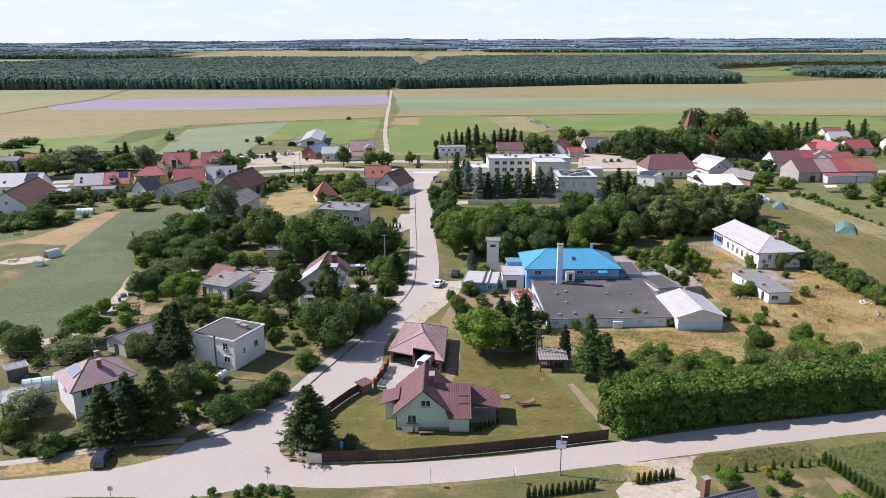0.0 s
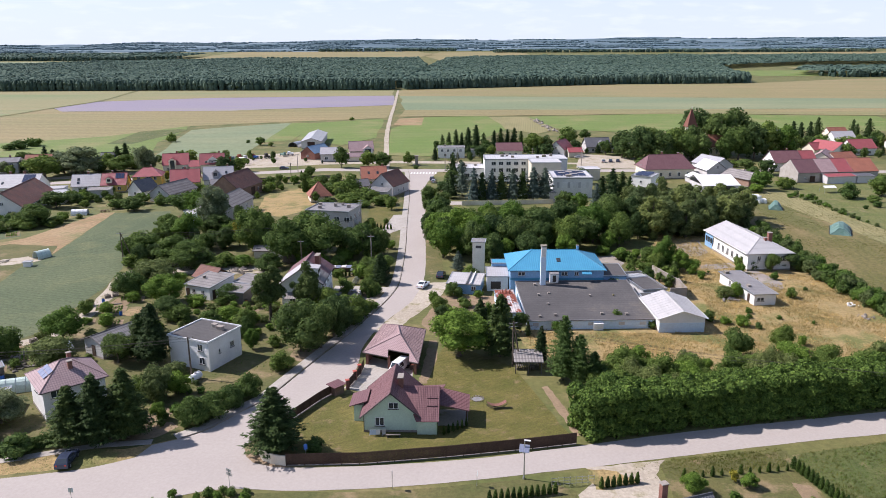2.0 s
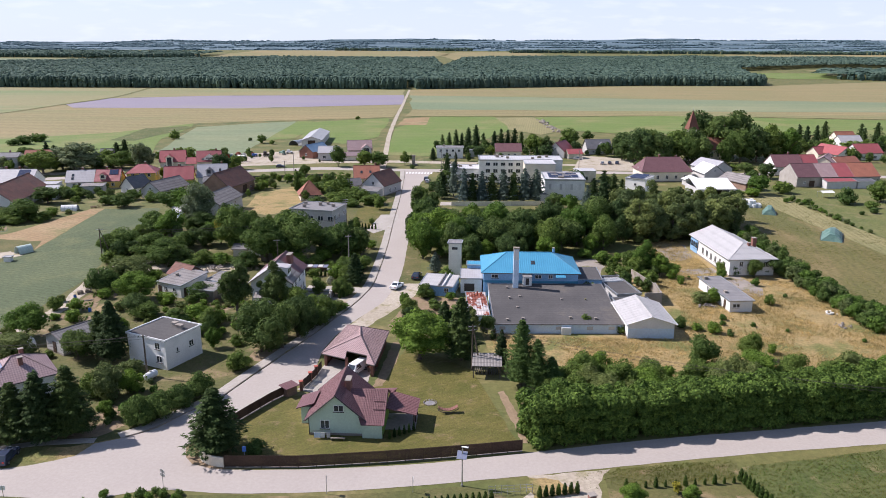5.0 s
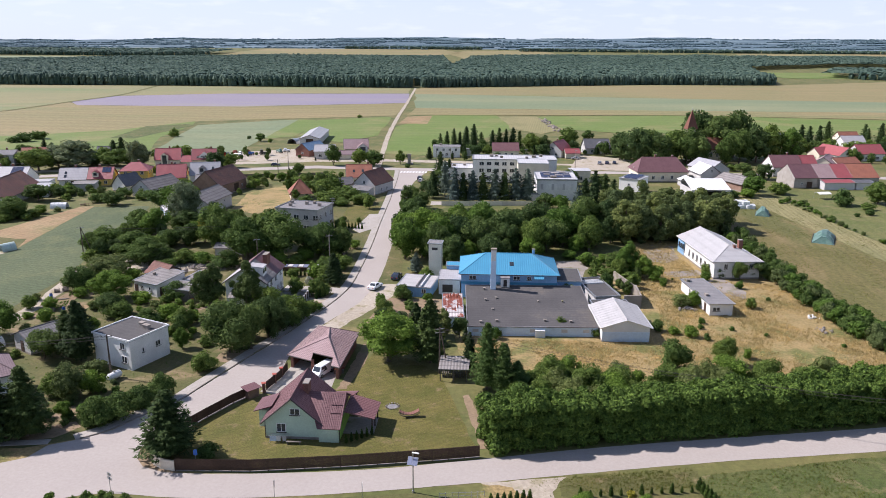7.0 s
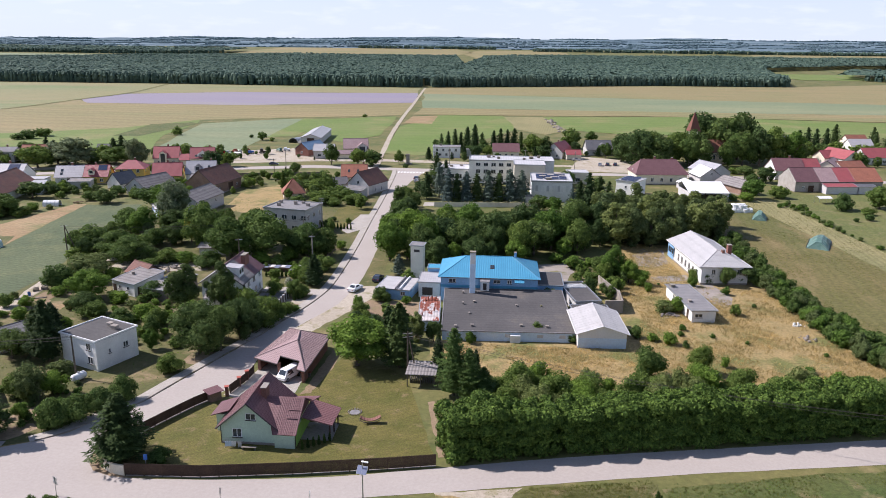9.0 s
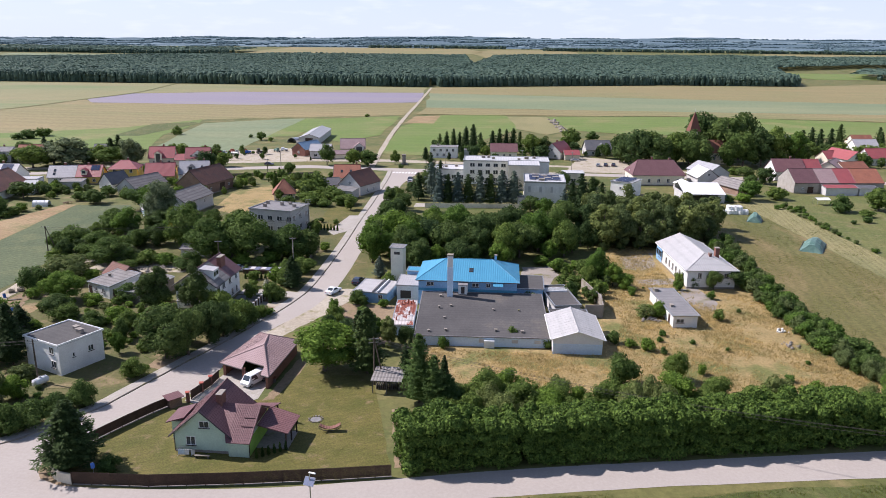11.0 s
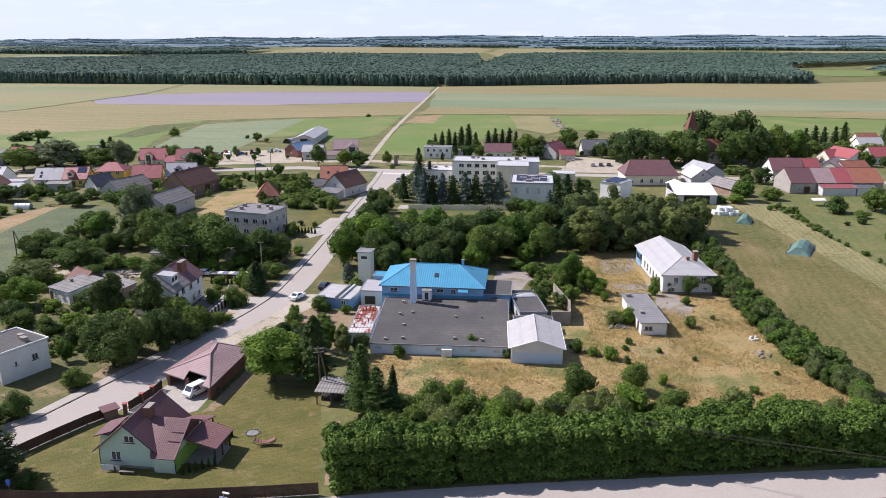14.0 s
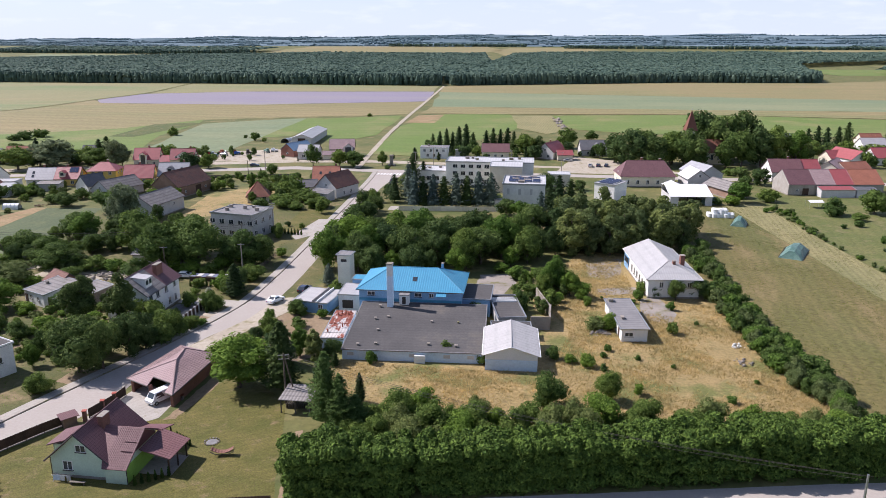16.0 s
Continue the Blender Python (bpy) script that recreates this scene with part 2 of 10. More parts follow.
M["wall_blue"] = surface("pale_blue_render", (0.62, 0.73, 0.84), (0.55, 0.66, 0.77), 0.3, 4, (0.42, 0.48, 0.55), (0.6, 0.75), 0.5, bump=0.15, grain=0.14)
M["wall_sky"] = surface("blue_render", (0.25, 0.42, 0.62), (0.20, 0.36, 0.56), 0.4, 4, bump=0.1, grain=0.14)
M["brick"] = surface("red_brick", (0.22, 0.10, 0.078), (0.28, 0.135, 0.10), 0.5, 6, bump=0.4, grain=0.3, rows=(0.3, 0, 0.15, 0.2))
M["brick_dark"] = surface("old_brick", (0.24, 0.15, 0.11), (0.30, 0.20, 0.15), 0.4, 5, (0.16, 0.12, 0.10), (0.55, 0.7), 0.6, bump=0.4, grain=0.3, rnd=0.2)
# roofs
M["roof_maroon"] = roofing("maroon_sheet_tiles", (0.175, 0.088, 0.095), (0.205, 0.106, 0.112), 0.21, 0.36, 0.012, 0.6, 0.3, line=0.20)
M["roof_maroon_rib"] = roofing("maroon_ribbed_sheet", (0.20, 0.075, 0.075), (0.23, 0.09, 0.088), 0.62, 0, 0.06, 0.4, 0.5, line=0.45)
M["roof_pink"] = roofing("faded_red_tiles", (0.395, 0.285, 0.285), (0.345, 0.240, 0.242), 0.33, 0.4, 0.02, 0.65, 0.3, line=0.24)
M["roof_red"] = roofing("red_sheet_tiles", (0.36, 0.095, 0.10), (0.30, 0.085, 0.09), 0.33, 0.4, 0.02, 0.5, line=0.10)
M["roof_orange"] = roofing("orange_clay_tiles", (0.38, 0.15, 0.095), (0.30, 0.12, 0.08), 0.3, 0.36, 0.04, 0.75)
M["roof_clay"] = roofing("old_clay_tiles", (0.25, 0.115, 0.085), (0.17, 0.09, 0.075), 0.3, 0.36, 0.04, 0.8, rust=((0.12, 0.09, 0.075), (0.52, 0.7)))
M["roof_grey"] = roofing("fibre_cement_sheets", (0.28, 0.265, 0.26), (0.21, 0.20, 0.195), 0.5, 1.2, 0.05, 0.85, line=0.3, rust=((0.15, 0.14, 0.12), (0.55, 0.7)))
M["roof_slate"] = roofing("dark_grey_tiles", (0.13, 0.135, 0.15), (0.17, 0.17, 0.18), 0.33, 0.4, 0.04, 0.6)
M["roof_pale"] = roofing("pale_grey_sheets", (0.42, 0.42, 0.44), (0.36, 0.36, 0.38), 0.5, 1.2, 0.015, 0.6, line=0.08)
M["roof_white"] = roofing("white_trapezoid_sheet", (0.455, 0.455, 0.46), (0.40, 0.40, 0.405), 0.5, 2.2, 0.02, 0.5, line=0.08, rust=((0.44, 0.43, 0.42), (0.62, 0.8)))
M["roof_blue"] = roofing("sky_blue_sheet", (0.062, 0.280, 0.455), (0.074, 0.315, 0.495), 0.45, 0, 0.03, 0.5, 0.4, line=0.12)
M["roof_lightblue"] = roofing("light_blue_sheet", (0.22, 0.34, 0.48), (0.26, 0.38, 0.52), 0.45, 0, 0.03, 0.5)
M["roof_rust"] = roofing("rusted_white_sheet", (0.62, 0.58, 0.57), (0.52, 0.47, 0.45), 0.6, 0, 0.04, 0.7, rust=((0.27, 0.075, 0.045), (0.47, 0.50), 0.24))
M["felt"] = surface("bitumen_felt", (0.082, 0.078, 0.078), (0.110, 0.104, 0.102), 0.12, 3, (0.16, 0.14, 0.12), (0.58, 0.75), 0.12, rows=(1.05, 90, 0.09, 0.6), bump=0.3, grain=0.28)
M["felt_pale"] = surface("pale_roof_sheet", (0.50, 0.50, 0.515), (0.43, 0.43, 0.445), 0.25, 3, (0.33, 0.33, 0.335), (0.6, 0.75), 0.3, rows=(1.0, 0, 0.10, 0.3), bump=0.2, grain=0.15)
M["wall_old"] = surface("old_grey_plaster", (0.40, 0.37, 0.335), (0.32, 0.295, 0.265), 0.4, 4, (0.24, 0.20, 0.17), (0.56, 0.72), 0.5, bump=0.25, grain=0.2)
M["felt_grey"] = surface("grey_felt", (0.20, 0.195, 0.20), (0.26, 0.25, 0.25), 0.25, 3, (0.14, 0.135, 0.135), (0.58, 0.75), 0.3, rows=(1.0, 0, 0.14, 0.3), bump=0.3, grain=0.2)
# details
M["white"] = plain("white_paint", (0.80, 0.80, 0.79), 0.4)
M["pvc"] = plain("white_plastic", (0.78, 0.78, 0.77), 0.35)
M["dark"] = plain("dark_trim", (0.055, 0.045, 0.042), 0.5)
M["brown"] = surface("brown_stained_wood", (0.060, 0.037, 0.026), (0.085, 0.052, 0.036), 0.6, 5, rough=0.8, grain=0.4, rnd=0.12)
M["old_wood"] = surface("grey_old_wood", (0.24, 0.21, 0.18), (0.16, 0.14, 0.12), 0.6, 5, rough=0.85, grain=0.4, rnd=0.3)
M["bark"] = surface("bark", (0.10, 0.075, 0.055), (0.17, 0.14, 0.11), 1.5, 6, rough=0.9, grain=0.5, bump=0.8)
M["steel"] = plain("galvanised_steel", (0.48, 0.49, 0.50), 0.35, 0.7)
M["black"] = plain("black_rubber", (0.02, 0.02, 0.02), 0.8)
M["panel"] = plain("solar_cells", (0.035, 0.045, 0.085), 0.12, 0.0, 0.8, 0.05)
# paler copy of the cells, with the sky's glint painted into the base colour
M["panel_light"] = plain("solar_cells_painted_glint", (0.22, 0.24, 0.33), 0.15, 0.0, 0.8, 0.05)
M["green_paint"] = plain("lime_render", (0.28, 0.48, 0.08), 0.8)
M["tarp"] = surface("green_tarpaulin", (0.085, 0.165, 0.140), (0.13, 0.21, 0.18), 0.8, 3, (0.24, 0.36, 0.32), (0.6, 0.75), 0.9, rough=0.45, grain=0.15)
M["wrap"] = plain("white_bale_wrap", (0.82, 0.83, 0.82), 0.35)
M["poly"] = plain("translucent_sheeting", (0.55, 0.66, 0.60), 0.3)
M["rust_red"] = plain("rusty_iron", (0.30, 0.10, 0.06), 0.8)
M["sign_blue"] = plain("blue_sign", (0.03, 0.13, 0.45), 0.4)
M["clay_red"] = plain("red_paint", (0.42, 0.10, 0.07), 0.6)
M["car_white"] = plain("white_car_paint", (0.76, 0.77, 0.78), 0.2, 0, 0.6, 0.06)
M["car_dark"] = plain("dark_blue_car_paint", (0.035, 0.045, 0.075), 0.2, 0, 0.6, 0.06)
M["car_silver"] = plain("silver_car_paint", (0.45, 0.46, 0.48), 0.25, 0.4, 0.6, 0.06)
M["car_red"] = plain("red_car_paint", (0.40, 0.04, 0.03), 0.25, 0, 0.6, 0.06)


def glass():
    m, n, l, p = nodes("window_glass")
    p.inputs["Base Color"].default_value = (0.035, 0.045, 0.055, 1)
    p.inputs["Roughness"].default_value, p.inputs["Specular IOR Level"].default_value = 0.06, 0.7
    return m


M["glass"] = glass()
# plants
M["leaf"] = foliage("broad_leaves", (0.076, 0.130, 0.032), (0.160, 0.230, 0.064))
M["leaf_light"] = foliage("light_leaves", (0.092, 0.168, 0.030), (0.172, 0.272, 0.056))
M["leaf_dark"] = foliage("dark_leaves", (0.060, 0.104, 0.034), (0.126, 0.184, 0.062))
M["leaf_grey"] = foliage("grey_green_leaves", (0.112, 0.152, 0.054), (0.190, 0.236, 0.092))
M["leaf_silver"] = foliage("silver_willow_leaves", (0.130, 0.170, 0.098), (0.220, 0.270, 0.165))
M["leaf_hedge"] = foliage("hedge_leaves", (0.034, 0.072, 0.017), (0.142, 0.222, 0.048), 0.05, 0.5, 0.9, 2.0)
M["leaf_bloom"] = foliage("white_blossom", (0.30, 0.34, 0.20), (0.72, 0.70, 0.64))
M["leaf_yellow"] = foliage("golden_leaves", (0.20, 0.20, 0.03), (0.28, 0.27, 0.05))
M["grass_tuft"] = foliage("grass_blades", (0.095, 0.125, 0.028), (0.180, 0.180, 0.050), 0.4, 0.0, 0.15, 0.8)
M["straw_tuft"] = foliage("dry_blades", (0.46, 0.36, 0.17), (0.58, 0.47, 0.25), 0.5, 0.0, 0.12, 0.6)
M["needle"] = foliage("dark_needles", (0.030, 0.056, 0.020), (0.070, 0.106, 0.036), 0.12)
M["pine"] = foliage("pine_needles", (0.074, 0.110, 0.034), (0.140, 0.186, 0.060), 0.3, 0.15)
M["larch"] = foliage("larch_needles", (0.110, 0.180, 0.050), (0.190, 0.275, 0.090), 0.45)
M["needle_blue"] = foliage("blue_needles", (0.070, 0.104, 0.092), (0.125, 0.165, 0.145), 0.12)
M["thuja"] = foliage("thuja_leaves", (0.045, 0.085, 0.02), (0.075, 0.12, 0.03), 0.15)
# pale blue instead of leaf green: haze over the far trees, put into the colour
M["far_wood"] = foliage("far_treetops_painted_haze", (0.120, 0.188, 0.240), (0.165, 0.240, 0.292), 0.3, 0.0, 0.01, 0.06)
# canopy green pulled towards blue, which paints some distance haze into it
M["pine_wood"] = foliage("haze_tinted_canopy", (0.058, 0.100, 0.088), (0.106, 0.155, 0.124), 0.1, 0.0, 0.02, 0.12)

# ---- builders ----


def part(name, bm, material, parent=None, label=""):
    """Links a bmesh as one mesh object, under a thing or a part."""
    me = bm
    if isinstance(bm, bmesh.types.BMesh):
        me = bpy.data.meshes.new(name)
        bm.to_mesh(me)
        bm.free()
    if material and not me.materials:
        me.materials.append(M[material] if isinstance(material, str) else material)
    ob = new(name, me)
    ob.parent = parent
    return tagged(ob, label) if label else ob


def thing(name, x, y, rot=0.0, label="", category="", group="", kind="", z=0.0, s=None):
    ob = new(name)
    ob.matrix_basis = pose(x, y, z, 0, 0, rot) @ Matrix.Diagonal((*(s or (1, 1, 1)), 1))
    ob.empty_display_size = 0.2
    return tagged(ob, label, category, group, kind)


def box(bm, x0, x1, y0, y1, z0, z1, m=None, bevel=0.0):
    """A box between two corners, put through m."""
    vs = [bm.verts.new((x, y, z)) for z in (z0, z1) for y in (y0, y1) for x in (x0, x1)]
    fs = [bm.faces.new([vs[i] for i in f]) for f in ((0, 2, 3, 1), (4, 5, 7, 6), (0, 1, 5, 4), (2, 6, 7, 3), (0, 4, 6, 2), (1, 3, 7, 5))]
    if bevel:
        es = list({e for f in fs for e in f.edges})
        r = bmesh.ops.bevel(bm, geom=es, offset=bevel, segments=1, affect="EDGES", profile=0.5)
        vs = list({v for f in r["faces"] for v in f.verts} | {v for v in vs if v.is_valid})
    if m is not None:
        for v in vs:
            v.co = m @ v.co
    return vs


def slab(bm, pts, thick):
    """A plate under the polygon pts, with UV in metres: u along the first edge, v up from it."""
    uvl = bm.loops.layers.uv.verify()
    pts = [Vector(p) for p in pts]
    u = (pts[1] - pts[0]).normalized()
    nrm = Vector((0, 0, 0))
    for a, b, c in zip(pts, pts[1:], pts[2:] + pts[:1]):
        nrm += (b - a).cross(c - b)
    nrm.normalize()
    v = nrm.cross(u)
    top = [bm.verts.new(p) for p in pts]
    low = [bm.verts.new(p - nrm * thick) for p in pts]
    faces = [bm.faces.new(top), bm.faces.new(list(reversed(low)))]
    for i in range(len(pts)):
        j = (i + 1) % len(pts)
        faces.append(bm.faces.new((top[i], low[i], low[j], top[j])))
    for f in faces:
        for lp in f.loops:
            d = lp.vert.co - pts[0]
            lp[uvl].uv = (d.dot(u), d.dot(v))


def cyl(bm, x, y, z0, z1, r0, r1=None, n=8, m=None):
    r1 = r0 if r1 is None else r1
    lo = [bm.verts.new((x + r0 * math.cos(2 * math.pi * i / n), y + r0 * math.sin(2 * math.pi * i / n), z0)) for i in range(n)]
    hi = [bm.verts.new((x + r1 * math.cos(2 * math.pi * i / n), y + r1 * math.sin(2 * math.pi * i / n), z1)) for i in range(n)]
    for i in range(n):
        j = (i + 1) % n
        bm.faces.new((lo[i], lo[j], hi[j], hi[i]))
    bm.faces.new(hi), bm.faces.new(list(reversed(lo)))
    if m is not None:
        for v in lo + hi:
            v.co = m @ v.co


def tube(bm, a, b, r0, r1=None, n=6):
    a, b = Vector(a), Vector(b)
    q = (b - a).to_track_quat("Z", "Y").to_matrix().to_4x4()
    cyl(bm, 0, 0, 0, (b - a).length, r0, r1, n, Matrix.Translation(a) @ q)


def outline(pts, step=2.5, rough=0.0, seed=0.0):
    """The closed outline through pts, resampled, its edge made uneven."""
    out = []
    for a, b in zip(pts, pts[1:] + pts[:1]):
        d = math.hypot(b[0] - a[0], b[1] - a[1])
        k = max(1, int(d / step))
        for i in range(k):
            x, y = a[0] + (b[0] - a[0]) * i / k, a[1] + (b[1] - a[1]) * i / k
            if rough:
                v = noise.noise_vector(Vector((x * 0.7 / step, y * 0.7 / step, seed)))
                x, y = x + v.x * rough, y + v.y * rough
            out.append((x, y))
    return out


def patch(name, pts, material, z, label, category, step=2.5, rough=0.35):
    """A piece of ground cover, laid on the ground sheet."""
    bm = bmesh.new()
    ring = [bm.verts.new((x, y, z)) for x, y in outline(pts, step, rough, z * 100)]
    edges = [bm.edges.new((a, b)) for a, b in zip(ring, ring[1:] + ring[:1])]
    bmesh.ops.triangle_fill(bm, use_beauty=True, edges=edges)
    bmesh.ops.recalc_face_normals(bm, faces=bm.faces[:])
    for f in bm.faces:
        if f.normal.z < 0:
            f.normal_flip()
    return tagged(part(name, bm, material), label, category, kind="structure")


def ribbon(name, pts, width, material, z, label, category, height=0.0, step=2.0, rough=0.0):
    """A strip along a line, standing height above z with upright sides."""
    line = smooth_line(pts, step)
    bm = bmesh.new()
    rows = []
    for i, p in enumerate(line):
        a, b = Vector(line[max(0, i - 1)]), Vector(line[min(len(line) - 1, i + 1)])
        t = (b - a).normalized()
        s = Vector((-t.y, t.x)) * width / 2
        if rough:
            k = 1 + rough * noise.noise(Vector((p[0] * 0.35, p[1] * 0.35, 3.1)))
            s *= k
        rows.append([bm.verts.new((p[0] + s.x, p[1] + s.y, z + height)), bm.verts.new((p[0] - s.x, p[1] - s.y, z + height))])
        if height:
            rows[-1] += [bm.verts.new((p[0] + s.x, p[1] + s.y, z - 0.05)), bm.verts.new((p[0] - s.x, p[1] - s.y, z - 0.05))]
    for r, q in zip(rows, rows[1:]):
        bm.faces.new((r[0], r[1], q[1], q[0]))
        if height:
            bm.faces.new((r[2], r[0], q[0], q[2]))
            bm.faces.new((r[1], r[3], q[3], q[1]))
    return tagged(part(name, bm, material), label, category, kind="structure")


def smooth_line(pts, step=2.0):
    """A Catmull-Rom line through pts."""
    p = [Vector((*pts[0], 0)) * 2 - Vector((*pts[1], 0))] + [Vector((*q, 0)) for q in pts]
    p.append(p[-1] * 2 - p[-2])
    out = []
    for a, b, c, d in zip(p, p[1:], p[2:], p[3:]):
        k = max(1, int((c - b).length / step))
        for i in range(k):
            t = i / k
            out.append((0.5 * (2 * b + (c - a) * t + (2 * a - 5 * b + 4 * c - d) * t * t + (3 * b - a - 3 * c + d) * t ** 3)).xy)
    out.append(p[-2].xy)
    return [(v.x, v.y) for v in out]

# ---- plants ----


def ico(sub):
    bm = bmesh.new()
    bmesh.ops.create_icosphere(bm, subdivisions=sub, radius=1)
    v = np.array([w.co[:] for w in bm.verts])
    f = np.array([[w.index for w in g.verts] for g in bm.faces])
    bm.free()
    return v, f


ICO1, ICO2 = ico(1), ico(2)


def raw_mesh(name, verts, faces, material):
    me = bpy.data.meshes.new(name)
    me.from_pydata(np.asarray(verts, float).tolist(), [], faces)
    me.materials.append(M[material])
    return me


def leaf_tris(rng, p, d, size, loose, along=None, slim=0.8):
    """A small leafy spray at each place p, facing about d, pointing along a given way or any."""
    n = len(p)
    nrm = d + rng.normal(0, loose, (n, 3))
    nrm /= np.linalg.norm(nrm, axis=1)[:, None]
    t = np.cross(nrm, rng.normal(0, 1, (n, 3))) if along is None else along - nrm * (along * nrm).sum(1)[:, None]
    t /= np.linalg.norm(t, axis=1)[:, None] + 1e-9
    b = np.cross(nrm, t)
    s = size * rng.uniform(0.6, 1.4, (n, 1))
    w = s * slim * rng.uniform(0.7, 1.2, (n, 1))
    return np.stack([p - t * s * 0.45 - b * w * 0.5, p - t * s * 0.45 + b * w * 0.5, p + t * s * 0.65 + nrm * s * 0.08], 1).reshape(-1, 3)


def lobed(name, centres, radii, leaves, leaf, material, seed, loose=0.42, core=0.74, sub=1, low=-9.0):
    """Foliage as one mesh: dark inner masses, and leaf clumps scattered over all the lobes that show."""
    rng = np.random.default_rng(seed)
    c, r = np.asarray(centres, float), np.asarray(radii, float)
    iv, jf = ICO1 if sub == 1 else ICO2
    cv = (iv[None] * (r[:, None, None] * core) * rng.uniform(0.82, 1.08, (len(c), len(iv), 1)) + c[:, None]).reshape(-1, 3)
    cf = (jf[None] + (np.arange(len(c)) * len(iv))[:, None, None]).reshape(-1, 3)
    w = r ** 2
    pick = rng.choice(len(c), int(leaves * 2.2), p=w / w.sum())
    d = rng.normal(0, 1, (len(pick), 3))
    d /= np.linalg.norm(d, axis=1)[:, None]
    d[:, 2] = np.where(rng.random(len(d)) < 0.55, np.abs(d[:, 2]), d[:, 2])
    p = c[pick] + d * (r[pick] * rng.uniform(0.80, 1.16, len(pick)))[:, None]
    ok = p[:, 2] > low
    for i in range(0, len(p), 4000):
        dist = np.linalg.norm(p[i:i + 4000, None] - c[None], axis=2) / r[None]
        dist[np.arange(len(dist)), pick[i:i + 4000]] = 9
        ok[i:i + 4000] &= dist.min(1) > 0.86
    p, d = p[ok][:leaves], d[ok][:leaves]
    lv = leaf_tris(rng, p, d, leaf, loose)
    k = np.arange(len(p))[:, None] * 3 + len(cv) + np.arange(3)[None]
    return raw_mesh(name, np.vstack([cv, lv]), cf.tolist() + k.tolist(), material)


def trunk_mesh(seed, h, r, fork, spread):
    """A tapered trunk with limbs."""
    rng = random.Random(seed)
    bm = bmesh.new()
    tube(bm, (0, 0, -0.15), (0, 0, fork), r * 1.25, r * 0.8, 7)
    top = Vector((rng.uniform(-.2, .2), rng.uniform(-.2, .2), h * 0.8))
    tube(bm, (0, 0, fork - 0.05), top, r * 0.8, r * 0.15, 6)
    for i in range(6):
        a = i * 1.05 + rng.uniform(0, 0.5)
        z = fork + (h * 0.55 - fork) * i / 6
        e = Vector((math.cos(a) * spread * 0.7, math.sin(a) * spread * 0.7, z + h * rng.uniform(0.15, 0.3)))
        tube(bm, (0, 0, max(fork * 0.8, z - 0.1)), e, r * 0.45, r * 0.1, 5)
    me = bpy.data.meshes.new("trunk")
    bm.to_mesh(me)
    bm.free()
    me.materials.append(M["bark"])
    return me


# shape of each kind at 8 m height: crown radius, crown bottom, lobes, lobe size, leaves, leaf size, leaves' colour
KINDS = {
    "round": (3.5, 0.2, 36, 0.32, 2000, 0.34, "leaf"),
    "light": (3.4, 0.5, 36, 0.32, 2000, 0.34, "leaf_light"),
    "dark": (3.5, 0.0, 34, 0.33, 1900, 0.34, "leaf_dark"),
    "tall": (2.4, -0.6, 40, 0.30, 1800, 0.32, "leaf_light"),
    "birch": (2.5, -0.4, 40, 0.28, 1800, 0.32, "leaf_grey"),
    "willow": (3.6, 0.0, 38, 0.28, 1800, 0.34, "leaf_silver"),
    "shrub": (4.6, -0.5, 26, 0.40, 1100, 0.62, "leaf"),
    "shrub_grey": (4.6, -0.5, 26, 0.40, 1100, 0.6, "leaf_grey"),
    "shrub_light": (4.6, -0.5, 26, 0.40, 1100, 0.6, "leaf_light"),
    "pine": (2.5, 1.5, 34, 0.25, 2000, 0.30, "pine"),
    "bloom": (4.6, -0.5, 22, 0.40, 900, 0.5, "leaf_bloom"),
    "golden": (2.0, 0.2, 22, 0.45, 800, 0.4, "leaf_yellow"),
}
SAY = {
    "round": ("tree", "broad-leaved tree with a dense green rounded crown"), "light": ("tree", "bright green broad-leaved tree in full leaf"),
    "dark": ("tree", "dark green broad-leaved tree with a full crown"), "tall": ("tree", "tall slender green tree with a ragged crown"), "birch": ("tree", "slender olive-green birch with a loose crown"),
    "willow": ("tree", "grey-green willow tree with a loose crown"), "shrub": ("shrub", "dense green shrub growing down to the ground"),
    "shrub_grey": ("shrub", "grey-green shrub growing among the weeds"), "shrub_light": ("shrub", "bright green shrub growing in the grass"),
    "bloom": ("shrub", "white-flowering shrub beside a drive"), "golden": ("shrub", "golden yellow garden conifer"), "spruce": ("conifer", "dark green spruce with drooping branches"),
    "pine": ("conifer", "dark green pine with an uneven crown over a bare trunk"),
    "blue": ("conifer", "blue-grey spruce with dense tiers of branches"), "larch": ("conifer", "tall feathery green larch beside the lawn"), "thuja": ("conifer", "narrow columnar green thuja"),
}
TREES = {}


DETAIL = {"near": (2.3, 0.78), "mid": (1.5, 0.95), "far": (0.62, 1.4), "small": (0.3, 1.9)}


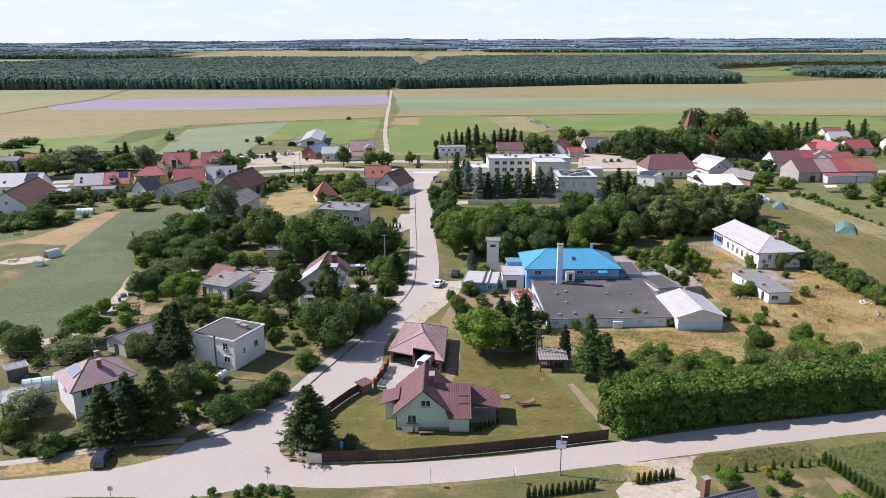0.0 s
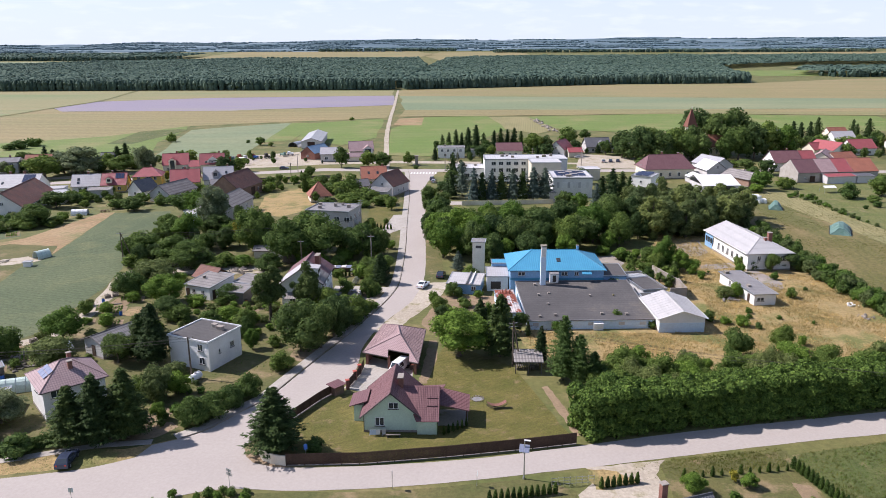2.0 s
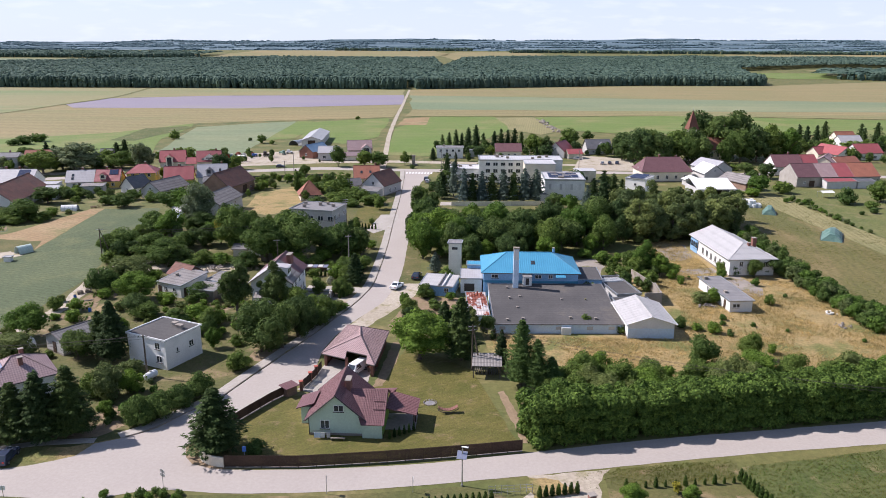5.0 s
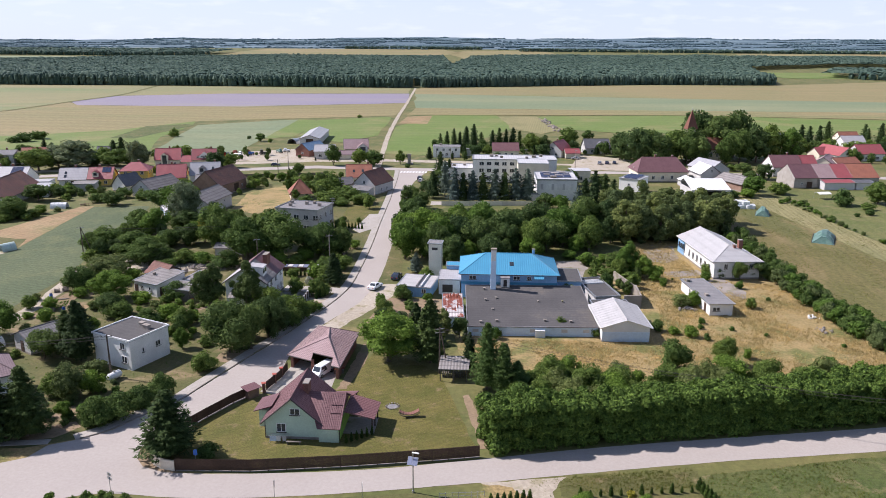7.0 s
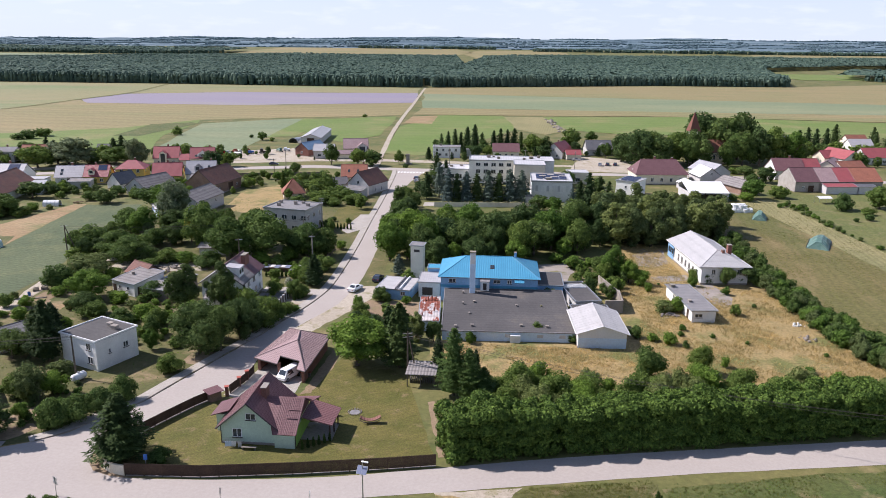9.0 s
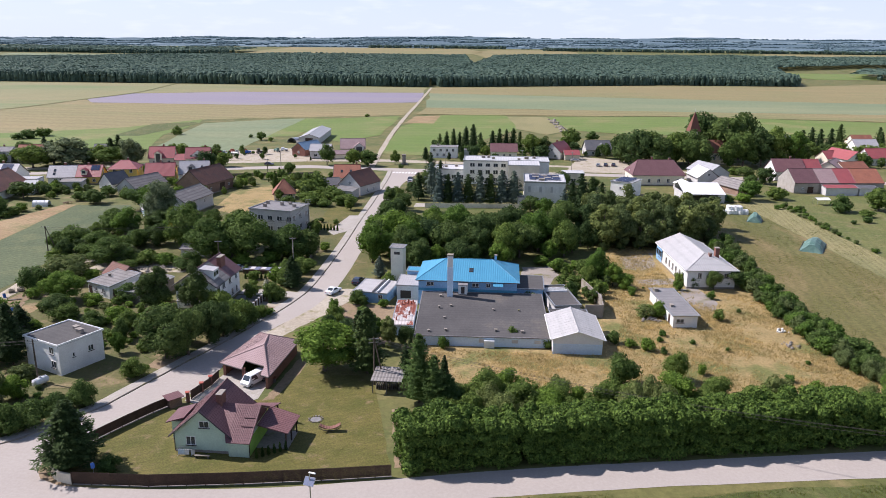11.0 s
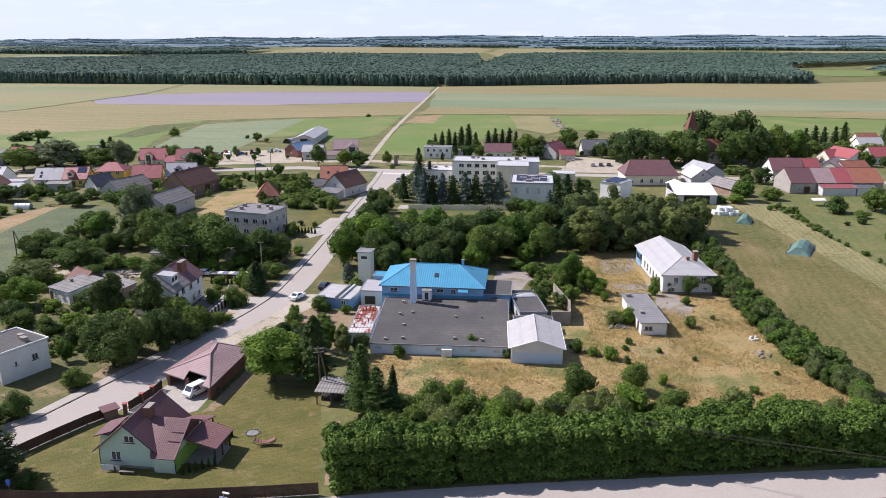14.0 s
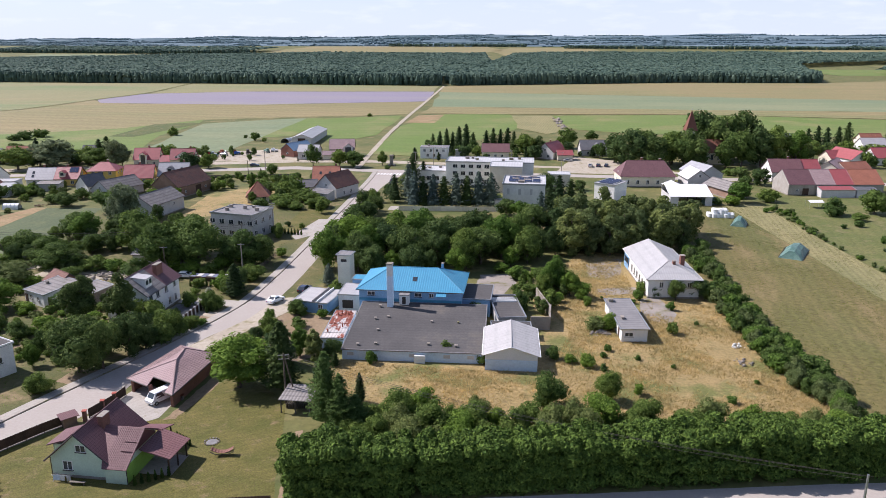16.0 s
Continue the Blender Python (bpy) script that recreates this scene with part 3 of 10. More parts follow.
def tree_meshes(kind, var, detail="mid"):
    """Trunk and crown of one plant; far ones have fewer and larger clumps."""
    if (kind, var, detail) in TREES:
        return TREES[kind, var, detail]
    seed = sum(map(ord, kind)) * 7 + var * 31
    rng = np.random.default_rng(seed)
    if kind in KINDS:
        rad, bottom, nl, lobe, leaves, leaf, colour = KINDS[kind]
        cz, rz = (8 + bottom) / 2, (8 - bottom) / 2
        cs, rs = [], []
        for i in range(nl):
            d = rng.normal(0, 1, 3)
            d /= np.linalg.norm(d)
            q = rng.uniform(0.35, 0.80)
            taper = 1.0 - 0.25 * max(0.0, d[2]) if kind not in ("tall", "birch") else 1.0 - 0.6 * max(0, d[2] * q)
            cs.append((d[0] * q * rad * taper, d[1] * q * rad * taper, cz + d[2] * q * rz))
            rs.append(rad * lobe * rng.uniform(0.75, 1.25))
        more, size = DETAIL[detail]
        crown = lobed("crown", cs, rs, int(leaves * more), leaf * size, colour, seed, low=0.05)
        trunk = trunk_mesh(seed, 8, 0.2, max(1.2, bottom + 0.5), rad)
    elif kind == "thuja":
        cs = [(rng.normal(0, 0.08), rng.normal(0, 0.08), z) for z in np.linspace(0.6, 7.2, 9)]
        rs = [1.30 * (1 - (z[2] - 0.6) / 7.2) ** 0.62 * min(1.0, 0.7 + 0.25 * z[2]) + 0.12 for z in cs]
        crown = lobed("crown", cs, rs, 700, 0.5, "thuja", seed, 0.6, low=0.0)
        trunk = trunk_mesh(seed, 5, 0.12, 0.6, 0.3)
    else:
        h, rad = 8.0, 3.1 if detail == "far" else 2.6
        levels, sprays, size = (13, 9, 0.66) if detail == "far" else (26, 34, 0.29)
        loose = 0.55 if kind == "larch" else 0.35
        rows = []
        for k in range(levels):
            f = (k + rng.uniform(0, 0.6)) / levels
            z = 0.9 + (h - 1.0) * f ** 0.95
            r = rad * (1 - f) ** 0.72 * min(1.0, 0.72 + 2.6 * f) * rng.uniform(0.78, 1.14) + 0.06
            n = int((5 + 6 * (1 - f)) if detail == "far" else (6 + 8 * (1 - f)))
            for i in range(n):
                rows.append((2 * math.pi * (i + rng.uniform(-0.4, 0.4)) / n + k * 0.8, z, r * rng.uniform(0.68, 1.15), rng.uniform(0.06, 0.34)))
        a, z, ll, drop = (np.repeat(np.array(c), sprays) for c in zip(*rows))
        m = len(a)
        q = rng.uniform(0.22, 1.0, m) ** 0.75
        side = rng.normal(0, 0.34, m) * (0.30 * ll + 0.12) * (1.3 - 0.7 * q)
        d, sd = np.stack([np.cos(a), np.sin(a), 0 * a], 1), np.stack([-np.sin(a), np.cos(a), 0 * a], 1)
        lift = 0.22 * q ** 3 if kind != "larch" else 0.35 * q ** 2
        p = d * (ll * q)[:, None] + sd * side[:, None]
        p[:, 2] = np.maximum(0.15, z + ll * (lift - drop * q) + rng.normal(0, 0.07, m))
        way = d * 1.0 + sd * (rng.normal(0, 0.7, m))[:, None] + np.array([0, 0, -0.25 if kind != "larch" else 0.25])
        up = d * 0.45 + np.array([0, 0, 1.0])
        lv = leaf_tris(rng, p, up, size * (0.75 if kind == "larch" else 1.0), loose, way, 0.5)
        base = len(lv)
        core = [(rr * math.cos(i * math.pi / 4) * rng.uniform(0.8, 1.15), rr * math.sin(i * math.pi / 4) * rng.uniform(0.8, 1.15), 0.9 + 6.8 * f)
                for f in (0.0, 0.3, 0.65, 0.97) for rr in (rad * 0.50 * (1 - f) ** 0.8 + 0.03,) for i in range(8)]
        faces = (np.arange(m)[:, None] * 3 + np.arange(3)[None]).tolist()
        for k in range(3):
            for i in range(8):
                faces.append([base + k * 8 + i, base + k * 8 + (i + 1) % 8, base + k * 8 + 8 + (i + 1) % 8, base + k * 8 + 8 + i])
        crown = raw_mesh("crown", np.vstack([lv, np.array(core)]), faces, {"blue": "needle_blue", "larch": "larch"}.get(kind, "needle"))
        bm = bmesh.new()
        cyl(bm, 0, 0, -0.15, 7.6, 0.17, 0.03, 7)
        trunk = bpy.data.meshes.new("trunk")
        bm.to_mesh(trunk)
        bm.free()
        trunk.materials.append(M["bark"])
    TREES[kind, var, detail] = trunk, crown
    return trunk, crown


COUNT = [0]
FOOTPRINTS = []                       # buildings: place and half width, kept clear of scattered plants


def tree(kind, x, y, h, wide=1.0, group="", label="", z=0.0):
    """One plant of that kind, h metres high; wide stretches its crown."""
    COUNT[0] += 1
    rng = random.Random(COUNT[0] * 13 + 5)
    detail = ("mid" if y < 180 else "far") if kind in ("spruce", "blue", "larch") else "mid" if kind == "thuja" else "near" if y < 172 and h > 2.5 else "mid" if y < 225 and h > 3.5 else "small" if h < 2.0 or (y > 330 and h < 9) else "far"
    trunk, crown = tree_meshes(kind, rng.randrange(4 if kind in ("round", "shrub", "dark", "light") else 3), detail)
    cat, words = SAY[kind]
    s = h / 8
    ob = thing({"tree": "tree", "shrub": "shrub", "conifer": "conifer"}[cat], x, y, rng.uniform(0, 360), label or words, cat, group, z=z,
               s=(s * wide * rng.uniform(0.93, 1.07), s * wide * rng.uniform(0.93, 1.07), s))
    part("trunk", trunk, None, ob)
    part("crown", crown, None, ob)
    return ob


def grove(pts, group="", label=""):
    """Plants from rows of kind, x, y, height and width."""
    for kind, x, y, h, w in pts:
        tree(kind, x, y, h, w, group, label)


def thicket(plants, name, label, seed):
    """Plants too many to count, joined: rows of kind, x, y, height and width."""
    rng = random.Random(seed)
    verts, faces, slot, mats, total = [], [], [], [], 0
    for kind, x, y, h, wide in plants:
        s, a = h / 8, rng.uniform(0, 6.28)
        detail = "small" if h < 2.0 or y > 330 else "near" if y < 130 and h > 2.5 else "far"
        for me in tree_meshes(kind, rng.randrange(3), detail):
            v = np.zeros(len(me.vertices) * 3)
            me.vertices.foreach_get("co", v)
            v = v.reshape(-1, 3)
            k = s * wide * rng.uniform(0.9, 1.1)
            verts.append(np.stack([x + k * (v[:, 0] * math.cos(a) - v[:, 1] * math.sin(a)), y + k * (v[:, 0] * math.sin(a) + v[:, 1] * math.cos(a)), v[:, 2] * s], 1))
            faces += [[total + i for i in p.vertices] for p in me.polygons]
            if me.materials[0] not in mats:
                mats.append(me.materials[0])
            slot += [mats.index(me.materials[0])] * len(me.polygons)
            total += len(v)
    me = bpy.data.meshes.new(name)
    me.from_pydata(np.vstack(verts).tolist(), [], faces)
    for m in mats:
        me.materials.append(m)
    me.polygons.foreach_set("material_index", slot)
    return tagged(part(name, me, None), label, "shrubs" if "shrub" in plants[0][0] else "trees", kind="stuff")


def scatter(kinds, poly, n, h0, h1, gap, seed, group="", wide=1.0, joined="", label=""):
    """n plants of mixed kinds over a polygon, no closer than gap; joined: the name of the one mesh that they make."""
    plants = []
    rng = random.Random(seed)
    xs, ys = [p[0] for p in poly], [p[1] for p in poly]
    put = []
    for _ in range(n * 40):
        x, y = rng.uniform(min(xs), max(xs)), rng.uniform(min(ys), max(ys))
        inside = False
        for (x0, y0), (x1, y1) in zip(poly, poly[1:] + poly[:1]):
            if (y0 > y) != (y1 > y) and x < (x1 - x0) * (y - y0) / (y1 - y0) + x0:
                inside = not inside
        if inside and all((x - a) ** 2 + (y - b) ** 2 > c * c for a, b, c in FOOTPRINTS) and all((x - a) ** 2 + (y - b) ** 2 > gap * gap for a, b in put):
            put.append((x, y))
            plants.append((rng.choice(kinds), x, y, rng.uniform(h0, h1), wide * rng.uniform(0.85, 1.2)))
        if len(put) >= n:
            break
    if joined:
        thicket(plants, joined, label or group, seed)
    else:
        grove(plants, group)


def hedge(name, pts, h, w, material, leaf, per_m, label, seed, kind="", category="hedge", lump=1.0, uneven=0.12, foot=1.0):
    """A leafy wall along a line."""
    rng = np.random.default_rng(seed)
    line = smooth_line(pts, max(0.5, 0.42 * w * lump))
    r0 = min(h, w) * 0.30 * lump
    cs, rs = [], []
    for i, (x, y) in enumerate(line):
        a, b = line[max(0, i - 1)], line[min(len(line) - 1, i + 1)]
        t = Vector((b[0] - a[0], b[1] - a[1])).normalized()
        k = 1 + uneven * 2.0 * noise.noise(Vector((x * 0.22, y * 0.22, seed)))
        nz, nw = max(2, round((h - r0) / (r0 * 1.25))), max(1, round((w - 2 * r0) / (r0 * 1.2)) + 1)
        for iz in range(nz):
            for iw in range(nw):
                o = (iw - (nw - 1) / 2) * (w - 2 * r0) / max(1, nw - 1) if nw > 1 else 0
                o *= foot + (1 - foot) * min(1.0, 1.7 * iz / (nz - 1))
                z = r0 * 0.7 + (h * k - r0 * 1.75) * iz / (nz - 1)
                cs.append((x - t.y * o + rng.normal(0, r0 * 0.2), y + t.x * o + rng.normal(0, r0 * 0.2), max(r0 * 0.5, z + rng.normal(0, r0 * 0.18))))
                rs.append(r0 * rng.uniform(0.66, 1.28))
    length = sum(math.dist(a, b) for a, b in zip(line, line[1:]))
    me = lobed(name, cs, rs, int(per_m * length), leaf, material, seed, 0.55, 0.64, low=0.02)
    return tagged(part(name, me, None), label, category, kind=kind)


# ---- buildings ----



def window(parent, x, y, z, w, h, rot, frame_mat="pvc", panes=2, sill=True, proud=0.05):
    """A window on a wall: frame, panes set back in it, and sill. rot: 0 faces -y of the house."""
    m = pose(x, y, z, 0, 0, rot)
    bm = bmesh.new()
    f = 0.07
    box(bm, -w / 2, -w / 2 + f, -proud, 0.04, 0, h, m), box(bm, w / 2 - f, w / 2, -proud, 0.04, 0, h, m)
    box(bm, -w / 2 + f, w / 2 - f, -proud, 0.04, 0, f, m), box(bm, -w / 2 + f, w / 2 - f, -proud, 0.04, h - f, h, m)
    for i in range(1, panes):
        c = -w / 2 + w * i / panes
        box(bm, c - f / 2, c + f / 2, -proud, 0.04, f, h - f, m)
    win = part("window", bm, frame_mat, parent)
    for i in range(panes):
        a, b = -w / 2 + w * i / panes + f * 0.6, -w / 2 + w * (i + 1) / panes - f * 0.6
        bm = bmesh.new()
        box(bm, a, b, -0.018, 0.03, f * 0.8, h - f * 0.8, m)
        part("pane", bm, "glass", win)
    if sill:
        bm = bmesh.new()
        box(bm, -w / 2 - 0.08, w / 2 + 0.08, -0.17, 0.02, -0.07, -0.004, m)
        part("sill", bm, "dark", win)
    return win


def chimney(parent, x, y, z0, z1, w=0.6, d=0.5, material="brick"):
    bm = bmesh.new()
    box(bm, x - w / 2, x + w / 2, y - d / 2, y + d / 2, z0, z1, None, 0.02)
    c = part("chimney", bm, material, parent)
    bm = bmesh.new()
    box(bm, x - w / 2 - 0.08, x + w / 2 + 0.08, y - d / 2 - 0.08, y + d / 2 + 0.08, z1 + 0.002, z1 + 0.1, None, 0.02)
    part("cap", bm, "concrete", c)
    return c


def roof_faces(L, W, e, r, over, kind, hip, gableover=0.35):
    """The polygons of a roof over a plan L by W, ridge along x, eaves at e, ridge at r. kind: gable, hip, hip1 (one hipped end)."""
    k = (r - e) / (W / 2)
    y, ze = W / 2 + over, e - k * over
    xa, xb = -L / 2 - gableover, L / 2 + gableover
    ra = xa if kind == "gable" or kind == "hip1" else -L / 2 + hip
    rb = xb if kind == "gable" else L / 2 - hip
    if ra != xa:
        xa = -L / 2 - over
    if rb != xb:
        xb = L / 2 + over
    faces = [[(xa, -y, ze), (xb, -y, ze), (rb, 0, r), (ra, 0, r)], [(xb, y, ze), (xa, y, ze), (ra, 0, r), (rb, 0, r)]]
    if ra != xa and kind != "gable" and kind != "hip1":
        faces.append([(xa, y, ze), (xa, -y, ze), (ra, 0, r)])
    if kind != "gable":
        faces.append([(xb, -y, ze), (xb, y, ze), (rb, 0, r)])
    return faces, ra, rb, ze, y


def house(name, x, y, rot, L, W, eave, ridge, wall, roof, label, kind="gable", hip=3.0, over=0.4, wins=(), chims=(), doors=(), category="house",
          ribs=0.0, thick=0.16, gableover=0.35, group="", base="concrete", trim="dark", sky=(), roof_label="", cap=None):
    """A building with a pitched roof. wins: (side, along, z, w, h); sides s, n along x, w, e along y (-y, +y, -x, +x). doors the same, without z.
    chims: (x, y, top, w, d). sky: roof windows (side, along, up)."""
    h = thing(name, x, y, rot, label, category, group)
    FOOTPRINTS.append((x, y, max(L, W) * 0.5 + 0.6))
    bm = bmesh.new()
    prof = [(-W / 2, 0), (W / 2, 0), (W / 2, eave), (0, ridge - 0.12), (-W / 2, eave)] if kind in ("gable", "hip1") else [(-W / 2, 0), (W / 2, 0), (W / 2, eave), (-W / 2, eave)]
    prof2 = prof if kind == "gable" else [(-W / 2, 0), (W / 2, 0), (W / 2, eave), (-W / 2, eave)]
    a = [bm.verts.new((-L / 2, p, q)) for p, q in prof]
    b = [bm.verts.new((L / 2, p, q)) for p, q in prof2]
    bm.faces.new(a), bm.faces.new(list(reversed(b)))
    if len(a) == len(b):
        for i in range(len(a)):
            j = (i + 1) % len(a)
            bm.faces.new((a[i], b[i], b[j], a[j]))
    else:
        bm.faces.new((a[0], b[0], b[1], a[1])), bm.faces.new((a[1], b[1], b[2], a[2])), bm.faces.new((a[4], b[3], b[0], a[0]))
        bm.faces.new((a[2], b[2], b[3], a[4])), bm.faces.new((a[2], a[3], a[4]))
    bmesh.ops.recalc_face_normals(bm, faces=bm.faces[:])
    part("wall", bm, wall, h)
    bm = bmesh.new()
    box(bm, -L / 2 - 0.04, L / 2 + 0.04, -W / 2 - 0.04, W / 2 + 0.04, -0.1, 0.35)
    part("plinth", bm, base, h)
    faces, ra, rb, ze, ye = roof_faces(L, W, eave, ridge, over, kind, hip, gableover)
    bm = bmesh.new()
    for f in faces:
        slab(bm, f, thick)
    rf = part("roof", bm, roof, h, roof_label)
    bm = bmesh.new()
    tube(bm, (ra, 0, ridge - 0.01), (rb, 0, ridge - 0.01), 0.11, 0.11, 6)
    if kind != "gable":
        for f in faces[2:]:
            for q in f[:2]:
                tube(bm, q, f[2], 0.08, 0.08, 5)
    part("ridge_cap", bm, cap or roof, rf)
    if ribs:
        bm = bmesh.new()
        for f in faces:
            p = [Vector(q) for q in f]
            u = (p[1] - p[0])
            n = int(u.length / ribs)
            top = p[2:] if len(p) == 4 else [p[2], p[2]]
            for i in range(1, n):
                s = p[0] + u * i / n
                lo, hi = p[0], p[1]
                k = i / n
                # run up the slope till the ridge or the hip
                ul, un = u.length, u.normalized()
                up = (top[0] - p[0]) - un * (top[0] - p[0]).dot(un)
                t0, t1 = (top[1] - p[0]).dot(un), (top[0] - p[0]).dot(un)
                a_ = k * ul
                fr = min(1.0, a_ / t0 if t0 > 1e-6 else 1.0, (ul - a_) / (ul - t1) if ul - t1 > 1e-6 else 1.0)
                e2 = s + up * fr
                nrm = un.cross(up).normalized()
                tube(bm, s + nrm * 0.005, e2 + nrm * 0.005, 0.018, 0.018, 4)
        part("roof_rib", bm, roof, rf)
    for sy in (-1, 1):
        bm = bmesh.new()
        yy = sy * (ye + 0.05)
        tube(bm, (-L / 2 - gableover, yy, ze - 0.06), (L / 2 + gableover, yy, ze - 0.06), 0.075, 0.075, 6)
        part("gutter", bm, trim, rf)
    if kind == "gable":
        for sx in (-1, 1):
            bm = bmesh.new()
            xx = sx * (L / 2 + gableover)
            for sy in (-1, 1):
                tube(bm, (xx, sy * ye, ze - 0.08), (xx, 0, ridge - 0.08), 0.09, 0.09, 4)
            part("verge_board", bm, trim, rf)
    k = (ridge - eave) / (W / 2)
    for side, al, z, w, hh in wins:
        place_window(h, L, W, side, al, z, w, hh)
    for side, al, w, hh in doors:
        d = {"s": (al, -W / 2, 0), "n": (-al, W / 2, 180), "e": (L / 2, al, 90), "w": (-L / 2, -al, 270)}[side]
        bm = bmesh.new()
        m = pose(d[0], d[1], 0.12, 0, 0, d[2])
        box(bm, -w / 2, w / 2, -0.06, 0.03, 0, hh, m, 0.015)
        dd = part("door", bm, "brown", h)
        bm = bmesh.new()
        box(bm, w / 2 - 0.16, w / 2 - 0.1, -0.12, -0.05, hh * 0.48, hh * 0.55, m)
        part("handle", bm, "steel", dd)
    for cx, cy, top, w, d in chims:
        chimney(h, cx, cy, ridge - k * abs(cy) - 0.6, top, w, d)
    for side, al, up in sky:
        sy = -1 if side == "s" else 1
        m = Matrix.Translation((al, sy * (W / 2) * (1 - up), eave + (ridge - eave) * up)) @ pose(0, 0, 0, math.degrees(math.atan(k)) * -sy, 0, 0)
        bm = bmesh.new()
        box(bm, -0.42, 0.42, -0.62, 0.62, -0.02, 0.09, m, 0.02)
        rw = part("roof_window", bm, "dark", rf)
        bm = bmesh.new()
        box(bm, -0.34, 0.34, -0.52, 0.52, 0.07, 0.10, m)
        part("pane", bm, "glass", rw)
    return h


def place_window(h, L, W, side, al, z, w, hh, panes=2, frame_mat="pvc"):
    px, py, r = {"s": (al, -W / 2, 0), "n": (-al, W / 2, 180), "e": (L / 2, al, 90), "w": (-L / 2, -al, 270)}[side]
    return window(h, px, py, z, w, hh, r, frame_mat, panes if w > 0.8 else 1)


def block(name, x, y, rot, L, W, height, wall, roof, label, wins=(), doors=(), parapet=0.0, vents=(), category="house", over=0.12, group="", slope=0.0, edge="steel", thick=0.2):
    """A flat-roofed building. slope: how much the roof rises from the -y side to the +y side."""
    h = thing(name, x, y, rot, label, category, group)
    FOOTPRINTS.append((x, y, max(L, W) * 0.5 + 0.6))
    bm = bmesh.new()
    vs = box(bm, -L / 2, L / 2, -W / 2, W / 2, -0.1, height)
    for v in vs:
        if v.co.z > 1 and v.co.y > 0:
            v.co.z += slope
    part("wall", bm, wall, h)
    bm = bmesh.new()
    y0, y1 = -W / 2 - over, W / 2 + over
    k = slope / W
    slab(bm, [(-L / 2 - over, y0, height + thick - k * over), (L / 2 + over, y0, height + thick - k * over), (L / 2 + over, y1, height + slope + thick + k * over), (-L / 2 - over, y1, height + slope + thick + k * over)], thick - 0.01)
    rf = part("roof", bm, roof, h)
    for sx, sy in ((-1, 0), (1, 0), (0, -1), (0, 1)):
        bm = bmesh.new()
        hh = parapet or 0.06
        if sx:
            xx = sx * (L / 2 + over)
            vs = box(bm, xx - 0.09, xx + 0.09, y0 - 0.09, y1 + 0.09, height + thick - 0.12, height + thick + hh)
            for v in vs:
                v.co.z += slope * (v.co.y + W / 2) / W
        else:
            yy = sy * (W / 2 + over)
            box(bm, -L / 2 - over + 0.09, L / 2 + over - 0.09, yy - 0.085, yy + 0.085, height + thick - 0.12 + (slope if sy > 0 else 0), height + thick + hh - 0.002 + (slope if sy > 0 else 0))
        part("coping", bm, edge, rf)
    for side, al, z, w, hh in wins:
        place_window(h, L, W, side, al, z, w, hh)
    for side, al, w, hh in doors:
        d = {"s": (al, -W / 2, 0), "n": (-al, W / 2, 180), "e": (L / 2, al, 90), "w": (-L / 2, -al, 270)}[side]
        bm = bmesh.new()
        box(bm, -w / 2, w / 2, -0.06, 0.03, 0.02, hh, pose(d[0], d[1], 0, 0, 0, d[2]), 0.015)
        part("door", bm, "brown", h)
    for vx, vy, w, d, hh in vents:
        bm = bmesh.new()
        zz = height + thick + slope * (vy + W / 2) / W
        box(bm, vx - w / 2, vx + w / 2, vy - d / 2, vy + d / 2, zz - 0.1, zz + hh, None, 0.03)
        v = part("vent", bm, "concrete", rf)
        bm = bmesh.new()
        box(bm, vx - w / 2 - 0.08, vx + w / 2 + 0.08, vy - d / 2 - 0.08, vy + d / 2 + 0.08, zz + hh + 0.002, zz + hh + 0.1, None, 0.02)
        part("cap", bm, "concrete", v)
    return h

# ---- ground ----


def height_at(d):
    """The ground is level for 1.5 km and then rises to low hills."""
    f = min(1.0, max(0.0, (d - 1500) / 3250))
    return 118 * f * f * (3 - 2 * f)


YS = [-900, -300, 0, 300, 700, 1100, 1500, 1600, 1700, 1800, 1900, 2000, 2100, 2200, 2300, 2400, 2500, 2600, 2700, 2800, 2900, 3000]


def level_at(y):
    """Height of the ground sheet itself, which runs straight between its rows."""
    for a, b in zip(YS, YS[1:]):
        if y <= b:
            return height_at(a) + (height_at(b) - height_at(a)) * (y - a) / (b - a)
    return height_at(y)


def ground_sheet():
    xs = [-4600, -3200, -2200, -1500, -1000, -600, -300, 0, 300, 600, 1000, 1500, 2200, 3200, 4600]
    bm = bmesh.new()
    grid = [[bm.verts.new((x, y, height_at(y))) for x in xs] for y in YS]
    for r, q in zip(grid, grid[1:]):
        for i in range(len(xs) - 1):
            bm.faces.new((r[i], r[i + 1], q[i + 1], q[i]))
    return tagged(part("ground", bm, "meadow"), "grassy open ground reaching to the woods", "ground", kind="structure")


ground_sheet()


def far_height(x, y):
    """Height of the far hills."""
    f = (y - 3000) / 1700
    return height_at(y) - f * 26 * min(1.0, max(0.0, (-x - 700) / 1500)) + f * 18 * noise.noise(Vector((x / 700, y / 420, 5))) + f * 7 * noise.noise(Vector((x / 150, y / 150, 9)))


